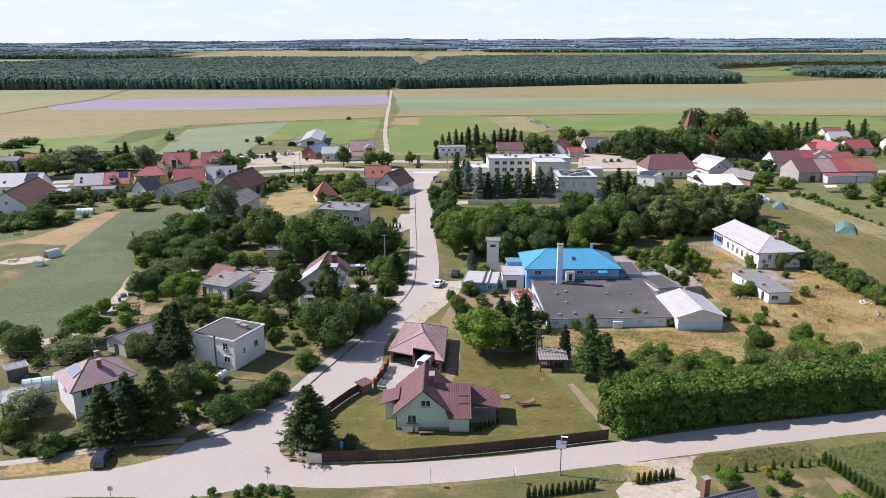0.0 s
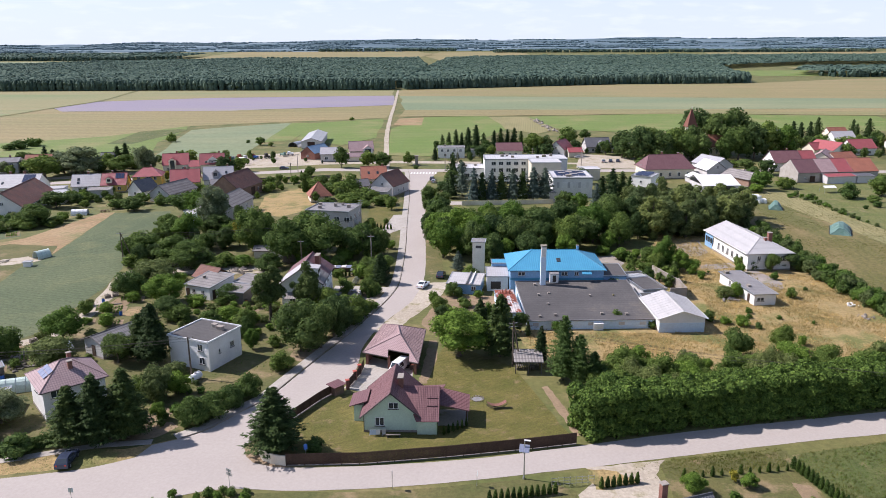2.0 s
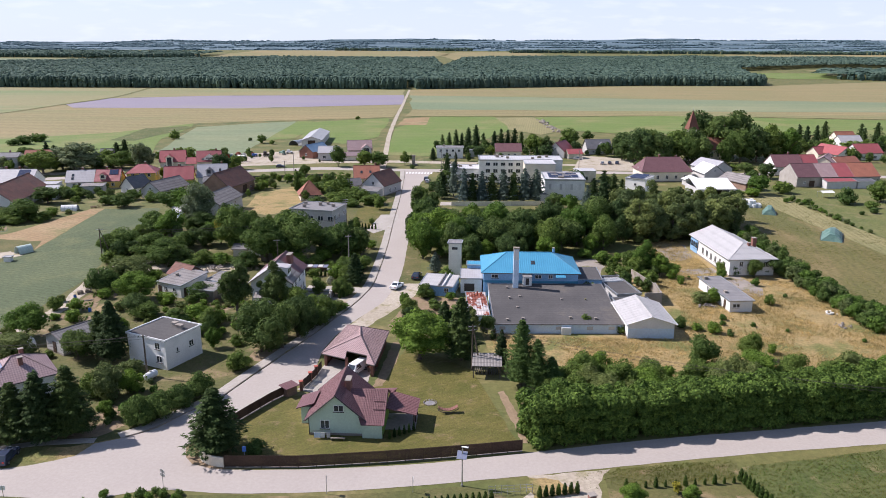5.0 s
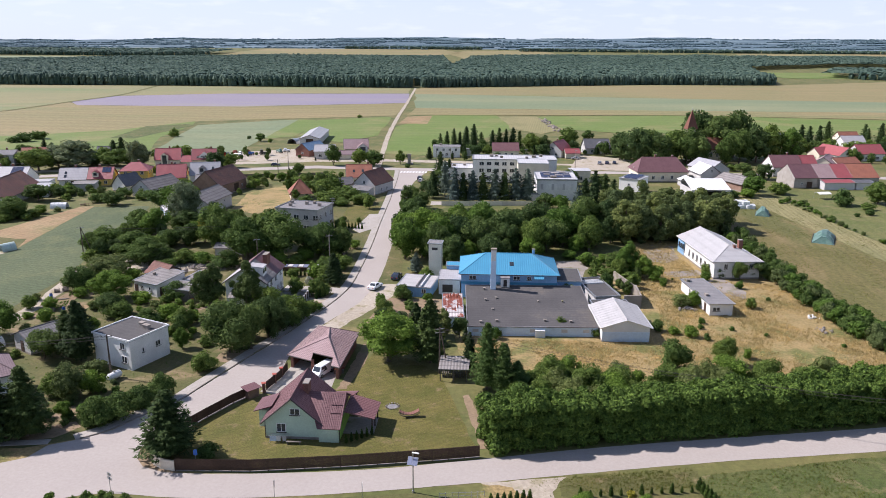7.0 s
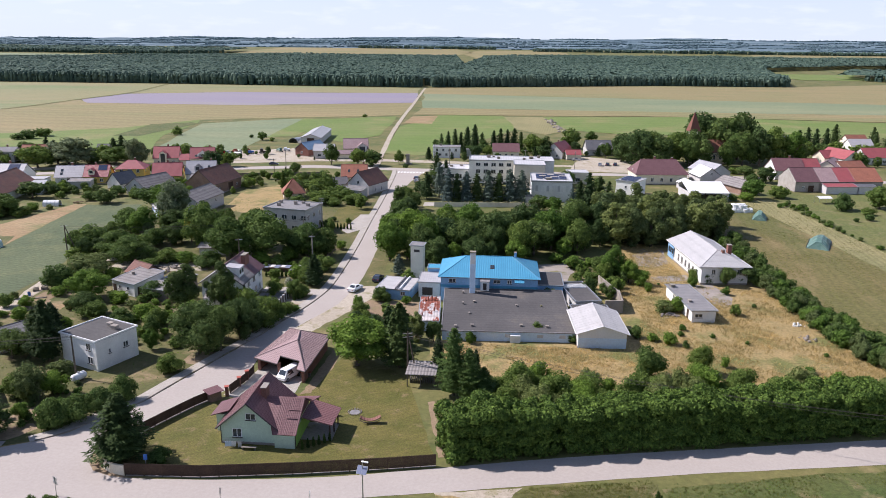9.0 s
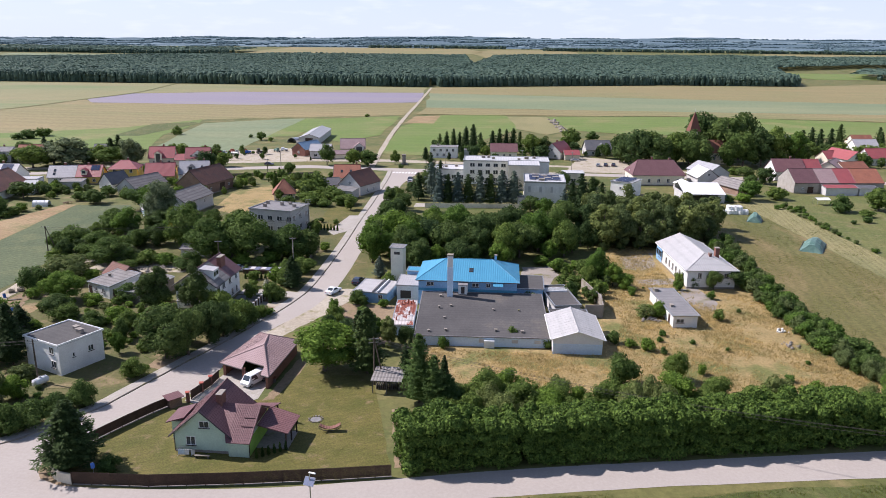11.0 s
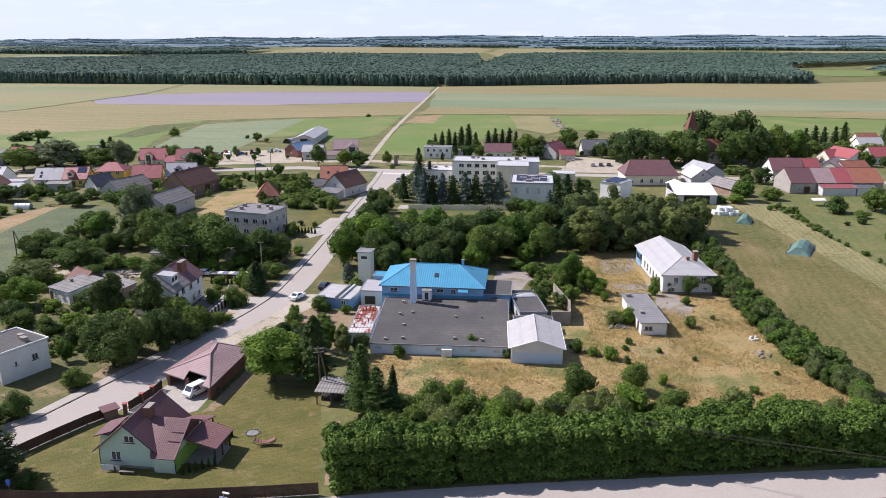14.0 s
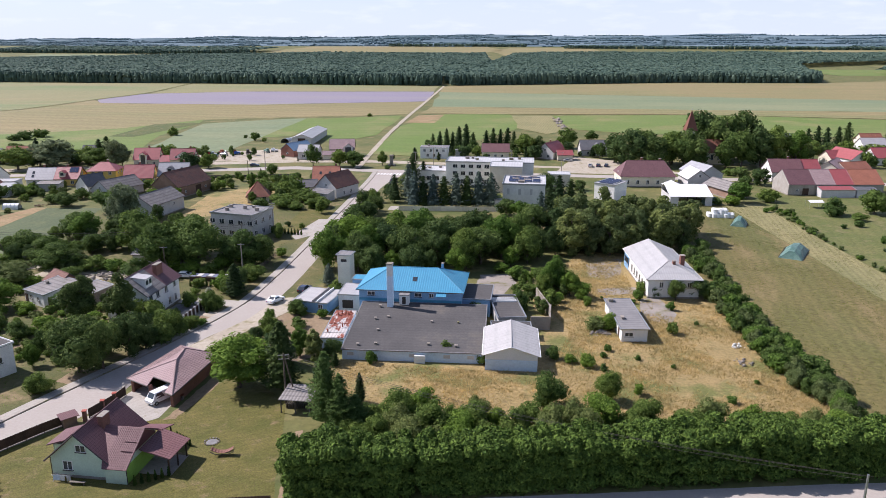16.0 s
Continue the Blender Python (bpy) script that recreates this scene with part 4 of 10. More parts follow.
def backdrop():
    """Rolling farmland and woods on the far hills, the haze of distance painted into their colours."""
    m, n, l, p = nodes("haze_tinted_farmland")
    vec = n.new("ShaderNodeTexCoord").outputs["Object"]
    # fields and woods both shifted to blue: distance haze held in the base colour
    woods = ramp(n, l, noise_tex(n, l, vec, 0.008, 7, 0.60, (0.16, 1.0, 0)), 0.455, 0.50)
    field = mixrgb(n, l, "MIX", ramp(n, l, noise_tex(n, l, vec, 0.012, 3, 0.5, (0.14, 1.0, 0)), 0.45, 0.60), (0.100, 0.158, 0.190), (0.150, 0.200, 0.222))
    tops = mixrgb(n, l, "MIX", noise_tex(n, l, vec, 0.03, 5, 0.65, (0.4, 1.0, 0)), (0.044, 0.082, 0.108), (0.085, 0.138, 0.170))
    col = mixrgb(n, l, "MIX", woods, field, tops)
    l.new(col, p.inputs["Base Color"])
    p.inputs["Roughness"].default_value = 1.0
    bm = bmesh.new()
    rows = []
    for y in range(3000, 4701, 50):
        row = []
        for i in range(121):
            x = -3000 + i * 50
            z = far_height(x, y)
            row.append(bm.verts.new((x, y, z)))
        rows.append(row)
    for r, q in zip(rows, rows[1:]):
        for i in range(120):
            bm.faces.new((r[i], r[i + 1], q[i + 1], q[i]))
    return tagged(part("backdrop", bm, m), "farmland and woods on far low hills, haze painted in", "landscape", kind="structure")


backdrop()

# fields beyond the village, each a little above the last
def field(k, pts, material, label):
    patch("field", pts, material, 0.04 + 0.012 * k, label, "field", 30, 3.0)


field(0, [(-900, 1000), (-446, 1027), (-396, 823), (-389, 710), (-382, 605), (-388, 569), (-900, 470)], "barley", "pale ripe barley field before the woods")
field(1, [(-441, 1027), (-88, 1012), (-77, 893), (-287, 860), (-391, 800)], "barley", "yellow-green barley field along the wood")
field(2, [(-386, 706), (-357, 664), (-203, 668), (-60, 733), (-76, 891), (-287, 858), (-390, 798)], "purple", "lilac field of flowering phacelia")
field(3, [(-900, 460), (-386, 567), (-378, 605), (-384, 700), (-353, 660), (-203, 666), (-60, 730), (-54, 590), (-189, 526), (-217, 458), (-267, 421), (-900, 300)], "grain", "wide golden field of ripe grain")
field(4, [(-600, 330), (-267, 421), (-217, 458), (-189, 526), (-180, 498), (-174, 428), (-150, 365), (-217, 346), (-400, 300)], "grass_field", "green grass field behind the houses")
field(5, [(-150, 366), (-180, 498), (-134, 537), (-120, 548), (-110, 429), (-106, 366)], "teal_field", "blue-green oat field behind the houses")
field(6, [(-110, 429), (-120, 547), (-107, 545), (-94, 440)], "grass_field", "narrow green field strip")
field(7, [(-94, 440), (-107, 545), (-55, 580), (-47, 450), (-62, 412)], "grass_field", "bright green grass field beside the track")
field(8, [(-200, 419), (-208, 487), (-189, 503), (-180, 498), (-184, 450), (-185, 419)], "weedy", "weedy strip between two fields")
field(9, [(-33, 371), (-42, 502), (-25, 594), (27, 600), (36, 500), (10, 420), (-4, 366)], "grass_field", "bright green grass field beside the track")
field(10, [(-44.5, 526), (-45, 581), (-24.6, 589), (-22.7, 525)], "straw", "ploughed strip in the green field")
field(11, [(27.5, 590), (58, 594), (71, 498), (54, 470), (36, 500)], "pale_field", "tan stubble field behind the school")
field(12, [(58, 594), (173, 619), (330, 590), (300, 480), (158, 480), (101, 480), (71, 498)], "grass_field", "bright green pasture")
field(13, [(-68, 881), (430, 807), (600, 800), (520, 672), (185, 666), (-46, 667)], "teal_field", "blue-green oat field beyond the village")
field(14, [(-46, 667), (185, 666), (362, 670), (620, 675), (560, 590), (328, 600), (173, 619), (-25, 599), (-45, 596)], "grain", "golden strip of ripe grain")
field(15, [(-81, 995), (-70, 1020), (128, 1108), (254, 1166), (446, 1180), (700, 1350), (1100, 1400), (800, 800), (600, 800), (430, 807), (-68, 881)], "grain", "pale ripe grain field before the wood")


def strip(x0, x1, y0, y1, material, label):
    """A field on the rising ground."""
    ys = [y0] + [y for y in YS if y0 < y < y1] + [y1]
    bm = bmesh.new()
    rows = [(bm.verts.new((x0 + 30 * math.sin(y / 90), y, level_at(y) + 0.4)), bm.verts.new((x1 + 40 * math.sin(y / 70), y, level_at(y) + 0.4))) for y in ys]
    for r, q in zip(rows, rows[1:]):
        bm.faces.new((r[0], r[1], q[1], q[0]))
    tagged(part("field", bm, material), label, "field", kind="structure")


strip(-900, -130, 2380, 2985, "grain", "pale grain field beyond the woods")
strip(-100, 210, 2420, 2900, "grain", "pale grain field beyond the woods")
strip(-1700, -960, 2330, 2420, "teal_field", "pale green field beyond the woods")
strip(620, 800, 1500, 1800, "grass_field", "green field between two woods")
strip(820, 1900, 1820, 1960, "grain", "ripe grain field between the woods")
strip(900, 2400, 2500, 2800, "grain", "ripe grain field beyond the woods")


def forest(name, poly, near, depth, label, seed, h=15.0):
    """Tree tops over a polygon: full crowns in the front, plain tops further back."""
    rng = np.random.default_rng(seed)
    px, py = np.array([p[0] for p in poly], float), np.array([p[1] for p in poly], float)

    def inside(x, y):
        r = np.zeros(len(x), bool)
        for x0, y0, x1, y1 in zip(px, py, np.roll(px, -1), np.roll(py, -1)):
            c = (y0 > y) != (y1 > y)
            with np.errstate(divide="ignore", invalid="ignore"):
                r ^= c & (x < (x1 - x0) * (y - y0) / (y1 - y0) + x0)
        return r
    verts, faces = [], []
    total = 0
    for gap, rings, sides in ((4.6, 4, 6), (8.8, 2, 5)) if py.min() < 1200 else ((8.5, 4, 5), (15.0, 2, 5)):
        gx, gy = np.meshgrid(np.arange(px.min(), px.max(), gap), np.arange(py.min(), near if rings == 4 else depth, gap))
        x, y = gx.ravel() + rng.uniform(-.45, .45, gx.size) * gap, gy.ravel() + rng.uniform(-.45, .45, gx.size) * gap
        front = ~inside(x, y - (26 if py.min() < 1200 else 12))
        k = inside(x, y) & (front if rings == 4 else ~front)
        x, y = x[k], y[k]
        stand = np.array([noise.noise(Vector((u / 90, v / 60, seed))) for u, v in zip(x, y)])
        hh = h * rng.uniform(0.90, 1.08, len(x)) * (1 + 0.16 * stand)
        rr = gap * rng.uniform(0.56, 0.84, len(x))
        base = np.array([level_at(v) for v in y])
        prof = [(0.06, 0.75), (0.42, 1.0), (0.72, 0.85), (0.92, 0.45)] if rings == 4 else [(0.70, 1.0), (0.92, 0.55)]
        ang = np.arange(sides) * 2 * np.pi / sides
        v = np.zeros((len(x), rings * sides + 1, 3))
        for q, (fz, fr) in enumerate(prof):
            a = ang[None] + rng.uniform(0, 1, (len(x), 1)) + q * 0.5
            jit = rng.uniform(0.7, 1.25, (len(x), sides))
            v[:, q * sides:(q + 1) * sides, 0] = x[:, None] + np.cos(a) * rr[:, None] * fr * jit
            v[:, q * sides:(q + 1) * sides, 1] = y[:, None] + np.sin(a) * rr[:, None] * fr * jit
            v[:, q * sides:(q + 1) * sides, 2] = (base + hh * fz)[:, None] + rng.uniform(-.05, .05, (len(x), sides)) * hh[:, None]
        v[:, -1] = np.stack([x, y, base + hh], 1)
        f = []
        for q in range(rings - 1):
            for i in range(sides):
                j = (i + 1) % sides
                f += [(q * sides + i, q * sides + j, (q + 1) * sides + j), (q * sides + i, (q + 1) * sides + j, (q + 1) * sides + i)]
        f += [((rings - 1) * sides + i, (rings - 1) * sides + (i + 1) % sides, rings * sides) for i in range(sides)]
        faces.append((np.array(f)[None] + (total + np.arange(len(x)) * (rings * sides + 1))[:, None, None]).reshape(-1, 3))
        verts.append(v.reshape(-1, 3))
        total += len(x) * (rings * sides + 1)
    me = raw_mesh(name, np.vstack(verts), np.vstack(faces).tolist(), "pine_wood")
    return tagged(part(name, me, None), label, "forest", kind="stuff")


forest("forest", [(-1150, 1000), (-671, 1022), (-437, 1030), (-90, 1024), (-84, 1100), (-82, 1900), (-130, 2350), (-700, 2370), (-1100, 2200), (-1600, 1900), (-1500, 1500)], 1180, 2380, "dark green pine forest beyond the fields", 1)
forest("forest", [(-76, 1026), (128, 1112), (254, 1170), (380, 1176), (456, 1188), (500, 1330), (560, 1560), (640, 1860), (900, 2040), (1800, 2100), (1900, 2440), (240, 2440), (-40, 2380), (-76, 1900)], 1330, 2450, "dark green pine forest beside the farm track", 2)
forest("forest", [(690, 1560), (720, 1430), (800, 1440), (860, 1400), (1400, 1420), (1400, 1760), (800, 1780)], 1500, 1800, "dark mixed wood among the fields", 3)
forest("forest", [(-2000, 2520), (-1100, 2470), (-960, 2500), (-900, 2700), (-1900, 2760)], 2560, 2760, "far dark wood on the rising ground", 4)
forest("tree_belt", [(-560, 2975), (-20, 2970), (-20, 2992), (-560, 2995)], 2995, 2996, "far belt of trees along a road", 5, 12.0)
forest("tree_belt", [(120, 2860), (1500, 2790), (1500, 2830), (120, 2885)], 2890, 2891, "far belt of dark trees", 6, 12.0)



def far_woods(seed):
    """Woods and belts of trees in broken lines over the far hills; their pale blue is painted haze."""
    rng = np.random.default_rng(seed)
    pts = []
    for y0 in (2990, 3060, 3140, 3240, 3330, 3440, 3560, 3690, 3830, 3990, 4160):
        for x in np.arange(-2900, 2900, 13.0):
            k = noise.noise(Vector((x / 260, y0 / 40, 3))) + 0.5 * noise.noise(Vector((x / 70, y0 / 40, 7)))
            deep = int(1 + max(0.0, k) * 9)
            if k > -0.12:
                pts += [(x + rng.uniform(-6, 6), y0 + 12 * q + 30 * math.sin(x / 210 + y0) + rng.uniform(-5, 5), rng.uniform(5, 10) * (0.8 + 0.3 * k)) for q in range(deep)]
    verts, faces = [], []
    for x, y, h in pts:
        z, o, r, t = (far_height(x, y) if y > 3000 else level_at(y)) - 1, len(verts), rng.uniform(6.5, 10), rng.uniform(0, 6)
        for fz, fr in ((0.0, 0.9), (0.62, 1.0)):
            verts += [(x + r * fr * math.cos(t + i * 1.257), y + r * fr * math.sin(t + i * 1.257), z + h * fz) for i in range(5)]
        verts.append((x, y, z + h))
        for i in range(5):
            j = (i + 1) % 5
            faces += [(o + i, o + j, o + 5 + j), (o + i, o + 5 + j, o + 5 + i), (o + 5 + i, o + 5 + j, o + 10)]
    tagged(part("far_woods", raw_mesh("far_woods", np.array(verts), faces, "far_wood"), None), "woods and tree belts on far hills, tinted with painted haze", "woods", kind="stuff")


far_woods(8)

# ---- roads and lots ----
STREET_L = [(-35.5, 87.6), (-32.0, 89.4), (-29.0, 92.2), (-26.3, 97.0), (-23.5, 101.0), (-21.6, 106.9), (-19.7, 112.9), (-17.5, 119.8), (-15.1, 127.2), (-12.6, 136.1), (-9.9, 146.1), (-8.2, 157.5), (-8.3, 173), (-9.2, 195), (-10.6, 218), (-12.8, 258.8), (-15.5, 300), (-17.5, 321)]
STREET_R = [(-4.5, 321), (-7.0, 300), (-8.0, 281.6), (-5.4, 222.4), (-3.6, 188.6), (-2.8, 172.5), (-2.9, 158.9), (-4.4, 147.1), (-6.8, 139.9), (-8.3, 136), (-10.4, 129.1), (-11.6, 121), (-11.4, 113), (-12.0, 108.2), (-13.4, 104.6), (-15.8, 101.0), (-18.0, 96.6), (-20.4, 91.4)]
MAIN_N = [(-23.0, 87.6), (-22.0, 85.0), (-18.0, 82.5), (-6.8, 82.9), (7.7, 84.9), (22.4, 88.5), (35.5, 91.9), (47, 94.5), (58.5, 96.8), (70.6, 99.3), (80, 101.2), (100, 105), (150, 114)]
MAIN_S = [(150, 107), (100, 98.6), (60.6, 91.6), (46.1, 88.6), (31.7, 85.3), (14.5, 81.4), (4.5, 79.4), (-2.4, 78.3), (-13.3, 77.3), (-22.9, 77.5), (-31.0, 75.1), (-46.4, 75.0), (-80, 71), (-140, 66)]
MAIN_W = [(-140, 71), (-80, 76), (-55.2, 78.6), (-48.8, 79.8), (-41.2, 81.8), (-36.5, 84.4)]
patch("road", smooth_line(STREET_L) + smooth_line(STREET_R) + smooth_line(MAIN_N) + smooth_line(MAIN_S) + smooth_line(MAIN_W), "asphalt", 0.03,
      "pale worn asphalt village road with a side street", "road", 2.0, 0.12)
patch("road", [(-300, 268), (-167.9, 284), (-111.1, 303), (-54.3, 321), (-18, 319), (20, 318), (60, 318), (160, 318), (300, 300), (300, 306), (160, 325), (60, 325), (20, 325.5), (-18, 326), (-56, 329), (-112, 310), (-168, 291), (-300, 275)],
      "asphalt", 0.034, "asphalt through road with houses on both sides", "road", 4, 0.1)
patch("verge", [(-300, 284), (-168, 298), (-112, 322), (-60, 340), (-25, 344), (60, 340), (120, 332), (120, 336), (60, 345), (-25, 352), (-60, 350), (-112, 330), (-168, 305), (-300, 292)], "sand", 0.03, "pale gravel lane along the through road", "lane", 4, 0.6)
ribbon("track", [(-28, 326), (-34, 387), (-42, 469), (-52, 600), (-60, 720), (-81, 1010)], 2.7, "sand", 0.26, "pale sandy farm track between the fields", "track", 0, 12, 0.3)
ribbon("track", [(-420, 520), (-387, 568), (-380, 605), (-387, 710), (-394, 823), (-444, 1022)], 5, "meadow", 0.24, "weedy field path across the ripe grain", "track", 0, 12, 0.4)
ribbon("track", [(-90, 112), (-76, 121), (-70.5, 127), (-69.5, 139), (-71.8, 154), (-73.5, 164), (-69, 172), (-55, 178)], 3.2, "sand", 0.035, "pale dirt track along the crop field", "track", 0, 2, 0.3)

patch("garden_ground", [(-78, 120), (-74, 172), (-82, 210), (-88, 240), (-60, 255), (-40, 262), (-13.4, 262), (-10.8, 218), (-9.4, 195), (-8.8, 175), (-9.1, 158.8), (-10.2, 145.2), (-12, 135.1), (-16, 125), (-19.9, 112.9), (-23.6, 101.4), (-26.5, 97), (-29, 92.4), (-32, 89.6), (-40, 86), (-60, 80), (-90, 80)], "garden", 0.008, "rough garden grass between the old houses", "garden", 3, 0.4)
patch("verge", [(-60, 78), (-36, 83.5), (-30, 88.5), (-24, 98), (-28, 100), (-40, 90), (-62, 84)], "dry", 0.005, "dry trodden ground beside the road", "verge", 1.5, 0.3)
patch("verge", [(-24, 90), (-23.5, 85), (-20, 82), (-15, 82), (-15, 84.5), (-19, 88), (-20, 92)], "soil", 0.006, "bare earth at the road corner", "ground", 1.0, 0.3)
patch("path", [(-0.9, 106.4), (0.6, 107.2), (1.9, 116.6), (1.6, 125), (0.2, 125), (-0.6, 110)], "soil", 0.022, "trodden earth path beside the garage", "path", 0.8, 0.3)
patch("lawn", [(-17.5, 83.4), (-7, 83.8), (4, 85.6), (15.5, 87.9), (21.5, 89.3), (14.6, 114), (3.5, 124), (-0.5, 107), (-12, 103), (-18.5, 95), (-22, 88)], "lawn", 0.012, "mown sunburnt lawn behind a brown fence", "lawn")
patch("dry_meadow", [(19, 113), (16, 131), (42, 133), (51, 150), (50, 172), (62, 205), (84, 203), (98, 128), (90, 110), (60, 108), (30, 104)], "dry", 0.012, "dry golden grass round the old works", "meadow")
patch("field", [(-99, 152), (-102.8, 172), (-101, 182), (-108.4, 234), (-90.7, 237), (-82.3, 207), (-77.6, 172), (-74.3, 156), (-74, 127), (-79, 119), (-140, 110), (-190, 130)], "crop_green", 0.02, "blue-green young crop field", "field")
patch("field", [(-150, 165), (-118.5, 200), (-113, 234), (-108.6, 234.4), (-101.4, 182.4), (-103, 172.2), (-125, 160)], "straw", 0.022, "stubble strip beside the green crop", "field")
patch("grass_patch", [(-150, 135), (-99.6, 152), (-103.2, 172), (-101.5, 182), (-104.4, 191.5), (-119, 193), (-138, 180)], "garden", 0.025, "rough half dry grass beside the crop", "meadow", 2, 0.6)
patch("bare_ground", [(-113.5, 173.6), (-112, 177.2), (-106.5, 180.6), (-101.2, 177.6), (-102.2, 175.2), (-108, 172.4)], "sand", 0.029, "pale bare earth strip by the greenhouse", "ground", 1.0, 0.7)
patch("field", [(-190, 150), (-150, 172), (-121, 202), (-130, 215), (-190, 205)], "crop_green", 0.018, "green crop field behind the gardens", "field")
patch("field", [(97, 120), (86, 180), (92, 215), (102, 268), (111.5, 272), (121.6, 186), (128, 120)], "cut_field", 0.02, "mown meadow beside the old works", "field")
patch("field", [(111.6, 272), (124, 273), (130, 203), (140, 120), (128.4, 120), (121.8, 186)], "pale_field", 0.022, "pale ripe grass strip", "field")
patch("yard", [(-12.4, 105.2), (-6.5, 102.6), (-1.8, 107), (-2.0, 113.5), (-9.6, 117.5), (-11.0, 109)], "slabs", 0.02, "pale paved yard before the garage", "paving", 2, 0.05)
patch("forecourt", [(-10.6, 129), (-7, 139.8), (-4.6, 147.2), (-3.1, 159), (2.6, 160), (2.0, 151), (-1.2, 143), (-4.8, 134), (-7.8, 128)], "sand", 0.024, "sandy pull-in beside the street", "yard", 1.2, 0.7)
patch("old_yard", [(71.4, 158.5), (72, 168.4), (76.5, 170.6), (78.5, 160.2), (76.4, 154.4), (72.0, 156.6)], "concrete", 0.02, "cracked concrete yard by the derelict shed", "paving", 2, 0.7)
patch("old_yard", [(62.4, 183), (62.8, 193), (66, 199), (71.5, 198.5), (70.2, 185.9), (66, 182.4)], "concrete", 0.022, "cracked concrete yard before the office block", "paving", 2, 0.7)
patch("old_yard", [(37, 163), (38, 181), (45, 183), (46, 176), (43, 165)], "concrete", 0.02, "weedy concrete yard behind the works", "paving", 2, 0.7)
patch("old_yard", [(63.4, 170.6), (63.8, 174.2), (68, 175.4), (72.3, 176.7), (72.6, 172.7), (68, 171)], "concrete", 0.02, "weedy concrete path to the office block", "paving", 2, 0.4)
patch("grass_patch", [(44.5, 165.5), (46, 182), (56, 186), (58, 176), (52, 168), (49, 164)], "garden", 0.018, "green weeds over the yard behind the works", "meadow", 2, 0.7)
patch("dry_patch", [(-62, 234), (-66, 262), (-50, 292), (-38, 290), (-46, 262), (-44, 240), (-52, 228)], "dry", 0.014, "dry uncut grass plot between gardens", "meadow", 3, 0.6)
patch("garden_plot", [(-23, 212), (-25, 242), (-14, 244), (-12.5, 214)], "lawn", 0.014, "grassy garden plot beside the street", "garden", 2, 0.3)
patch("car_park", [(57, 328), (66, 376), (84, 366), (100, 345), (112, 333), (84, 327)], "sand", 0.05, "pale gravel car park by the church", "paving", 3, 0.4)
patch("yard", [(-128, 340), (-100, 372), (-66, 392), (-52, 352), (-70, 345), (-100, 336)], "sand", 0.036, "pale gravel farm yard with machines", "yard", 3, 0.6)
patch("parking", [(-10, 232), (-16, 231), (-17.5, 210), (-15, 206), (-10.4, 214)], "slabs", 0.036, "concrete parking bay beside the street", "paving", 2, 0.1)
patch("school_yard", [(2, 247), (38, 250), (38, 256), (2, 253)], "slabs", 0.02, "paved school path", "paving", 2, 0.1)
patch("verge", [(-3.0, 159), (-2.7, 172.5), (-3.4, 188.6), (-5.2, 222.4), (-7.8, 281), (-3.6, 281), (-1.0, 222), (0.5, 188), (1.5, 172), (1.5, 161)], "garden", 0.013, "half dry grass verge along the street", "verge", 2, 0.4)
patch("verge", [(-47, 83.4), (-41, 83), (-36.8, 85), (-36, 86.6), (-43.4, 86.4), (-56, 82.2), (-56, 79.2)], "dry", 0.014, "dry grass verge by the road", "verge", 1.5, 0.3)
patch("driveway", [(21.6, 83.4), (25, 83.6), (29, 84.6), (32.2, 85.2), (30.8, 82.6), (30.2, 79), (29.6, 74), (29, 66), (19, 66), (20, 77), (22.6, 80.6)], "sand", 0.024, "sandy drive to a house", "drive", 1.2, 0.6)
patch("field", [(49, 86.5), (70, 92), (110, 99), (110, 60), (52, 60), (49.5, 76)], "weedy", 0.014, "rough weedy field beside the road", "field", 3, 0.3)
patch("verge", [(-20, 76.8), (-2.4, 77.4), (14.5, 80.4), (20, 78), (18, 66), (-30, 66), (-30, 74.6)], "garden", 0.013, "grassy verge below the road", "verge", 2, 0.3)
patch("garden_ground", [(31.5, 84), (48.6, 87.4), (49, 76), (51, 62), (30, 62)], "garden", 0.013, "garden grass with young trees", "garden", 2, 0.3)

# pavement with its kerb along the side street
side = [(x - 1.15, y + 0.3) for x, y in STREET_L[1:]]
ribbon("pavement", side, 1.7, "slabs", 0.03, "concrete slab pavement beside the street", "pavement", 0.10)
ribbon("kerb", [(x - 0.2, y + 0.05) for x, y in STREET_L[1:]], 0.16, "concrete", 0.03, "concrete kerb edging the street", "kerb", 0.13)
ribbon("pavement", [(-110, 72), (-80, 78.4), (-57, 82.4), (-48.4, 85.2), (-43, 87.2), (-35.8, 88.4)], 1.3, "slabs", 0.025, "worn narrow pavement beside the road", "pavement", 0.02)

for i in range(9):
    bm = bmesh.new()
    x0 = -16.3 + i * 1.32
    box(bm, x0, x0 + 0.66, 313.2, 316.8, 0.035, 0.042)
    tagged(part("crossing_stripe", bm, "white"), "white painted stripe of a pedestrian crossing", "road marking", "zebra crossing", "structure")

patch("driveway", [(-39.6, 90.2), (-40.2, 94), (-38.4, 98.4), (-36.0, 97.6), (-36.4, 93.4), (-36.2, 89.2)], "soil", 0.03, "reddish brown paved drive to a house", "drive", 1.0, 0.3)
patch("bare_ground", [(-50, 87.6), (-49, 91), (-42, 92), (-35.4, 94), (-33.6, 92.4), (-36, 89.2), (-43, 88.2)], "soil", 0.02, "bare brown ground under the conifers", "ground", 1.2, 0.5)
patch("driveway", [(-22.6, 153.4), (-22.4, 157.0), (-16, 156.6), (-9.4, 156.0), (-9.6, 152.6), (-15, 152.6)], "slabs", 0.05, "brick-paved drive between the gardens", "drive", 1.2, 0.15)
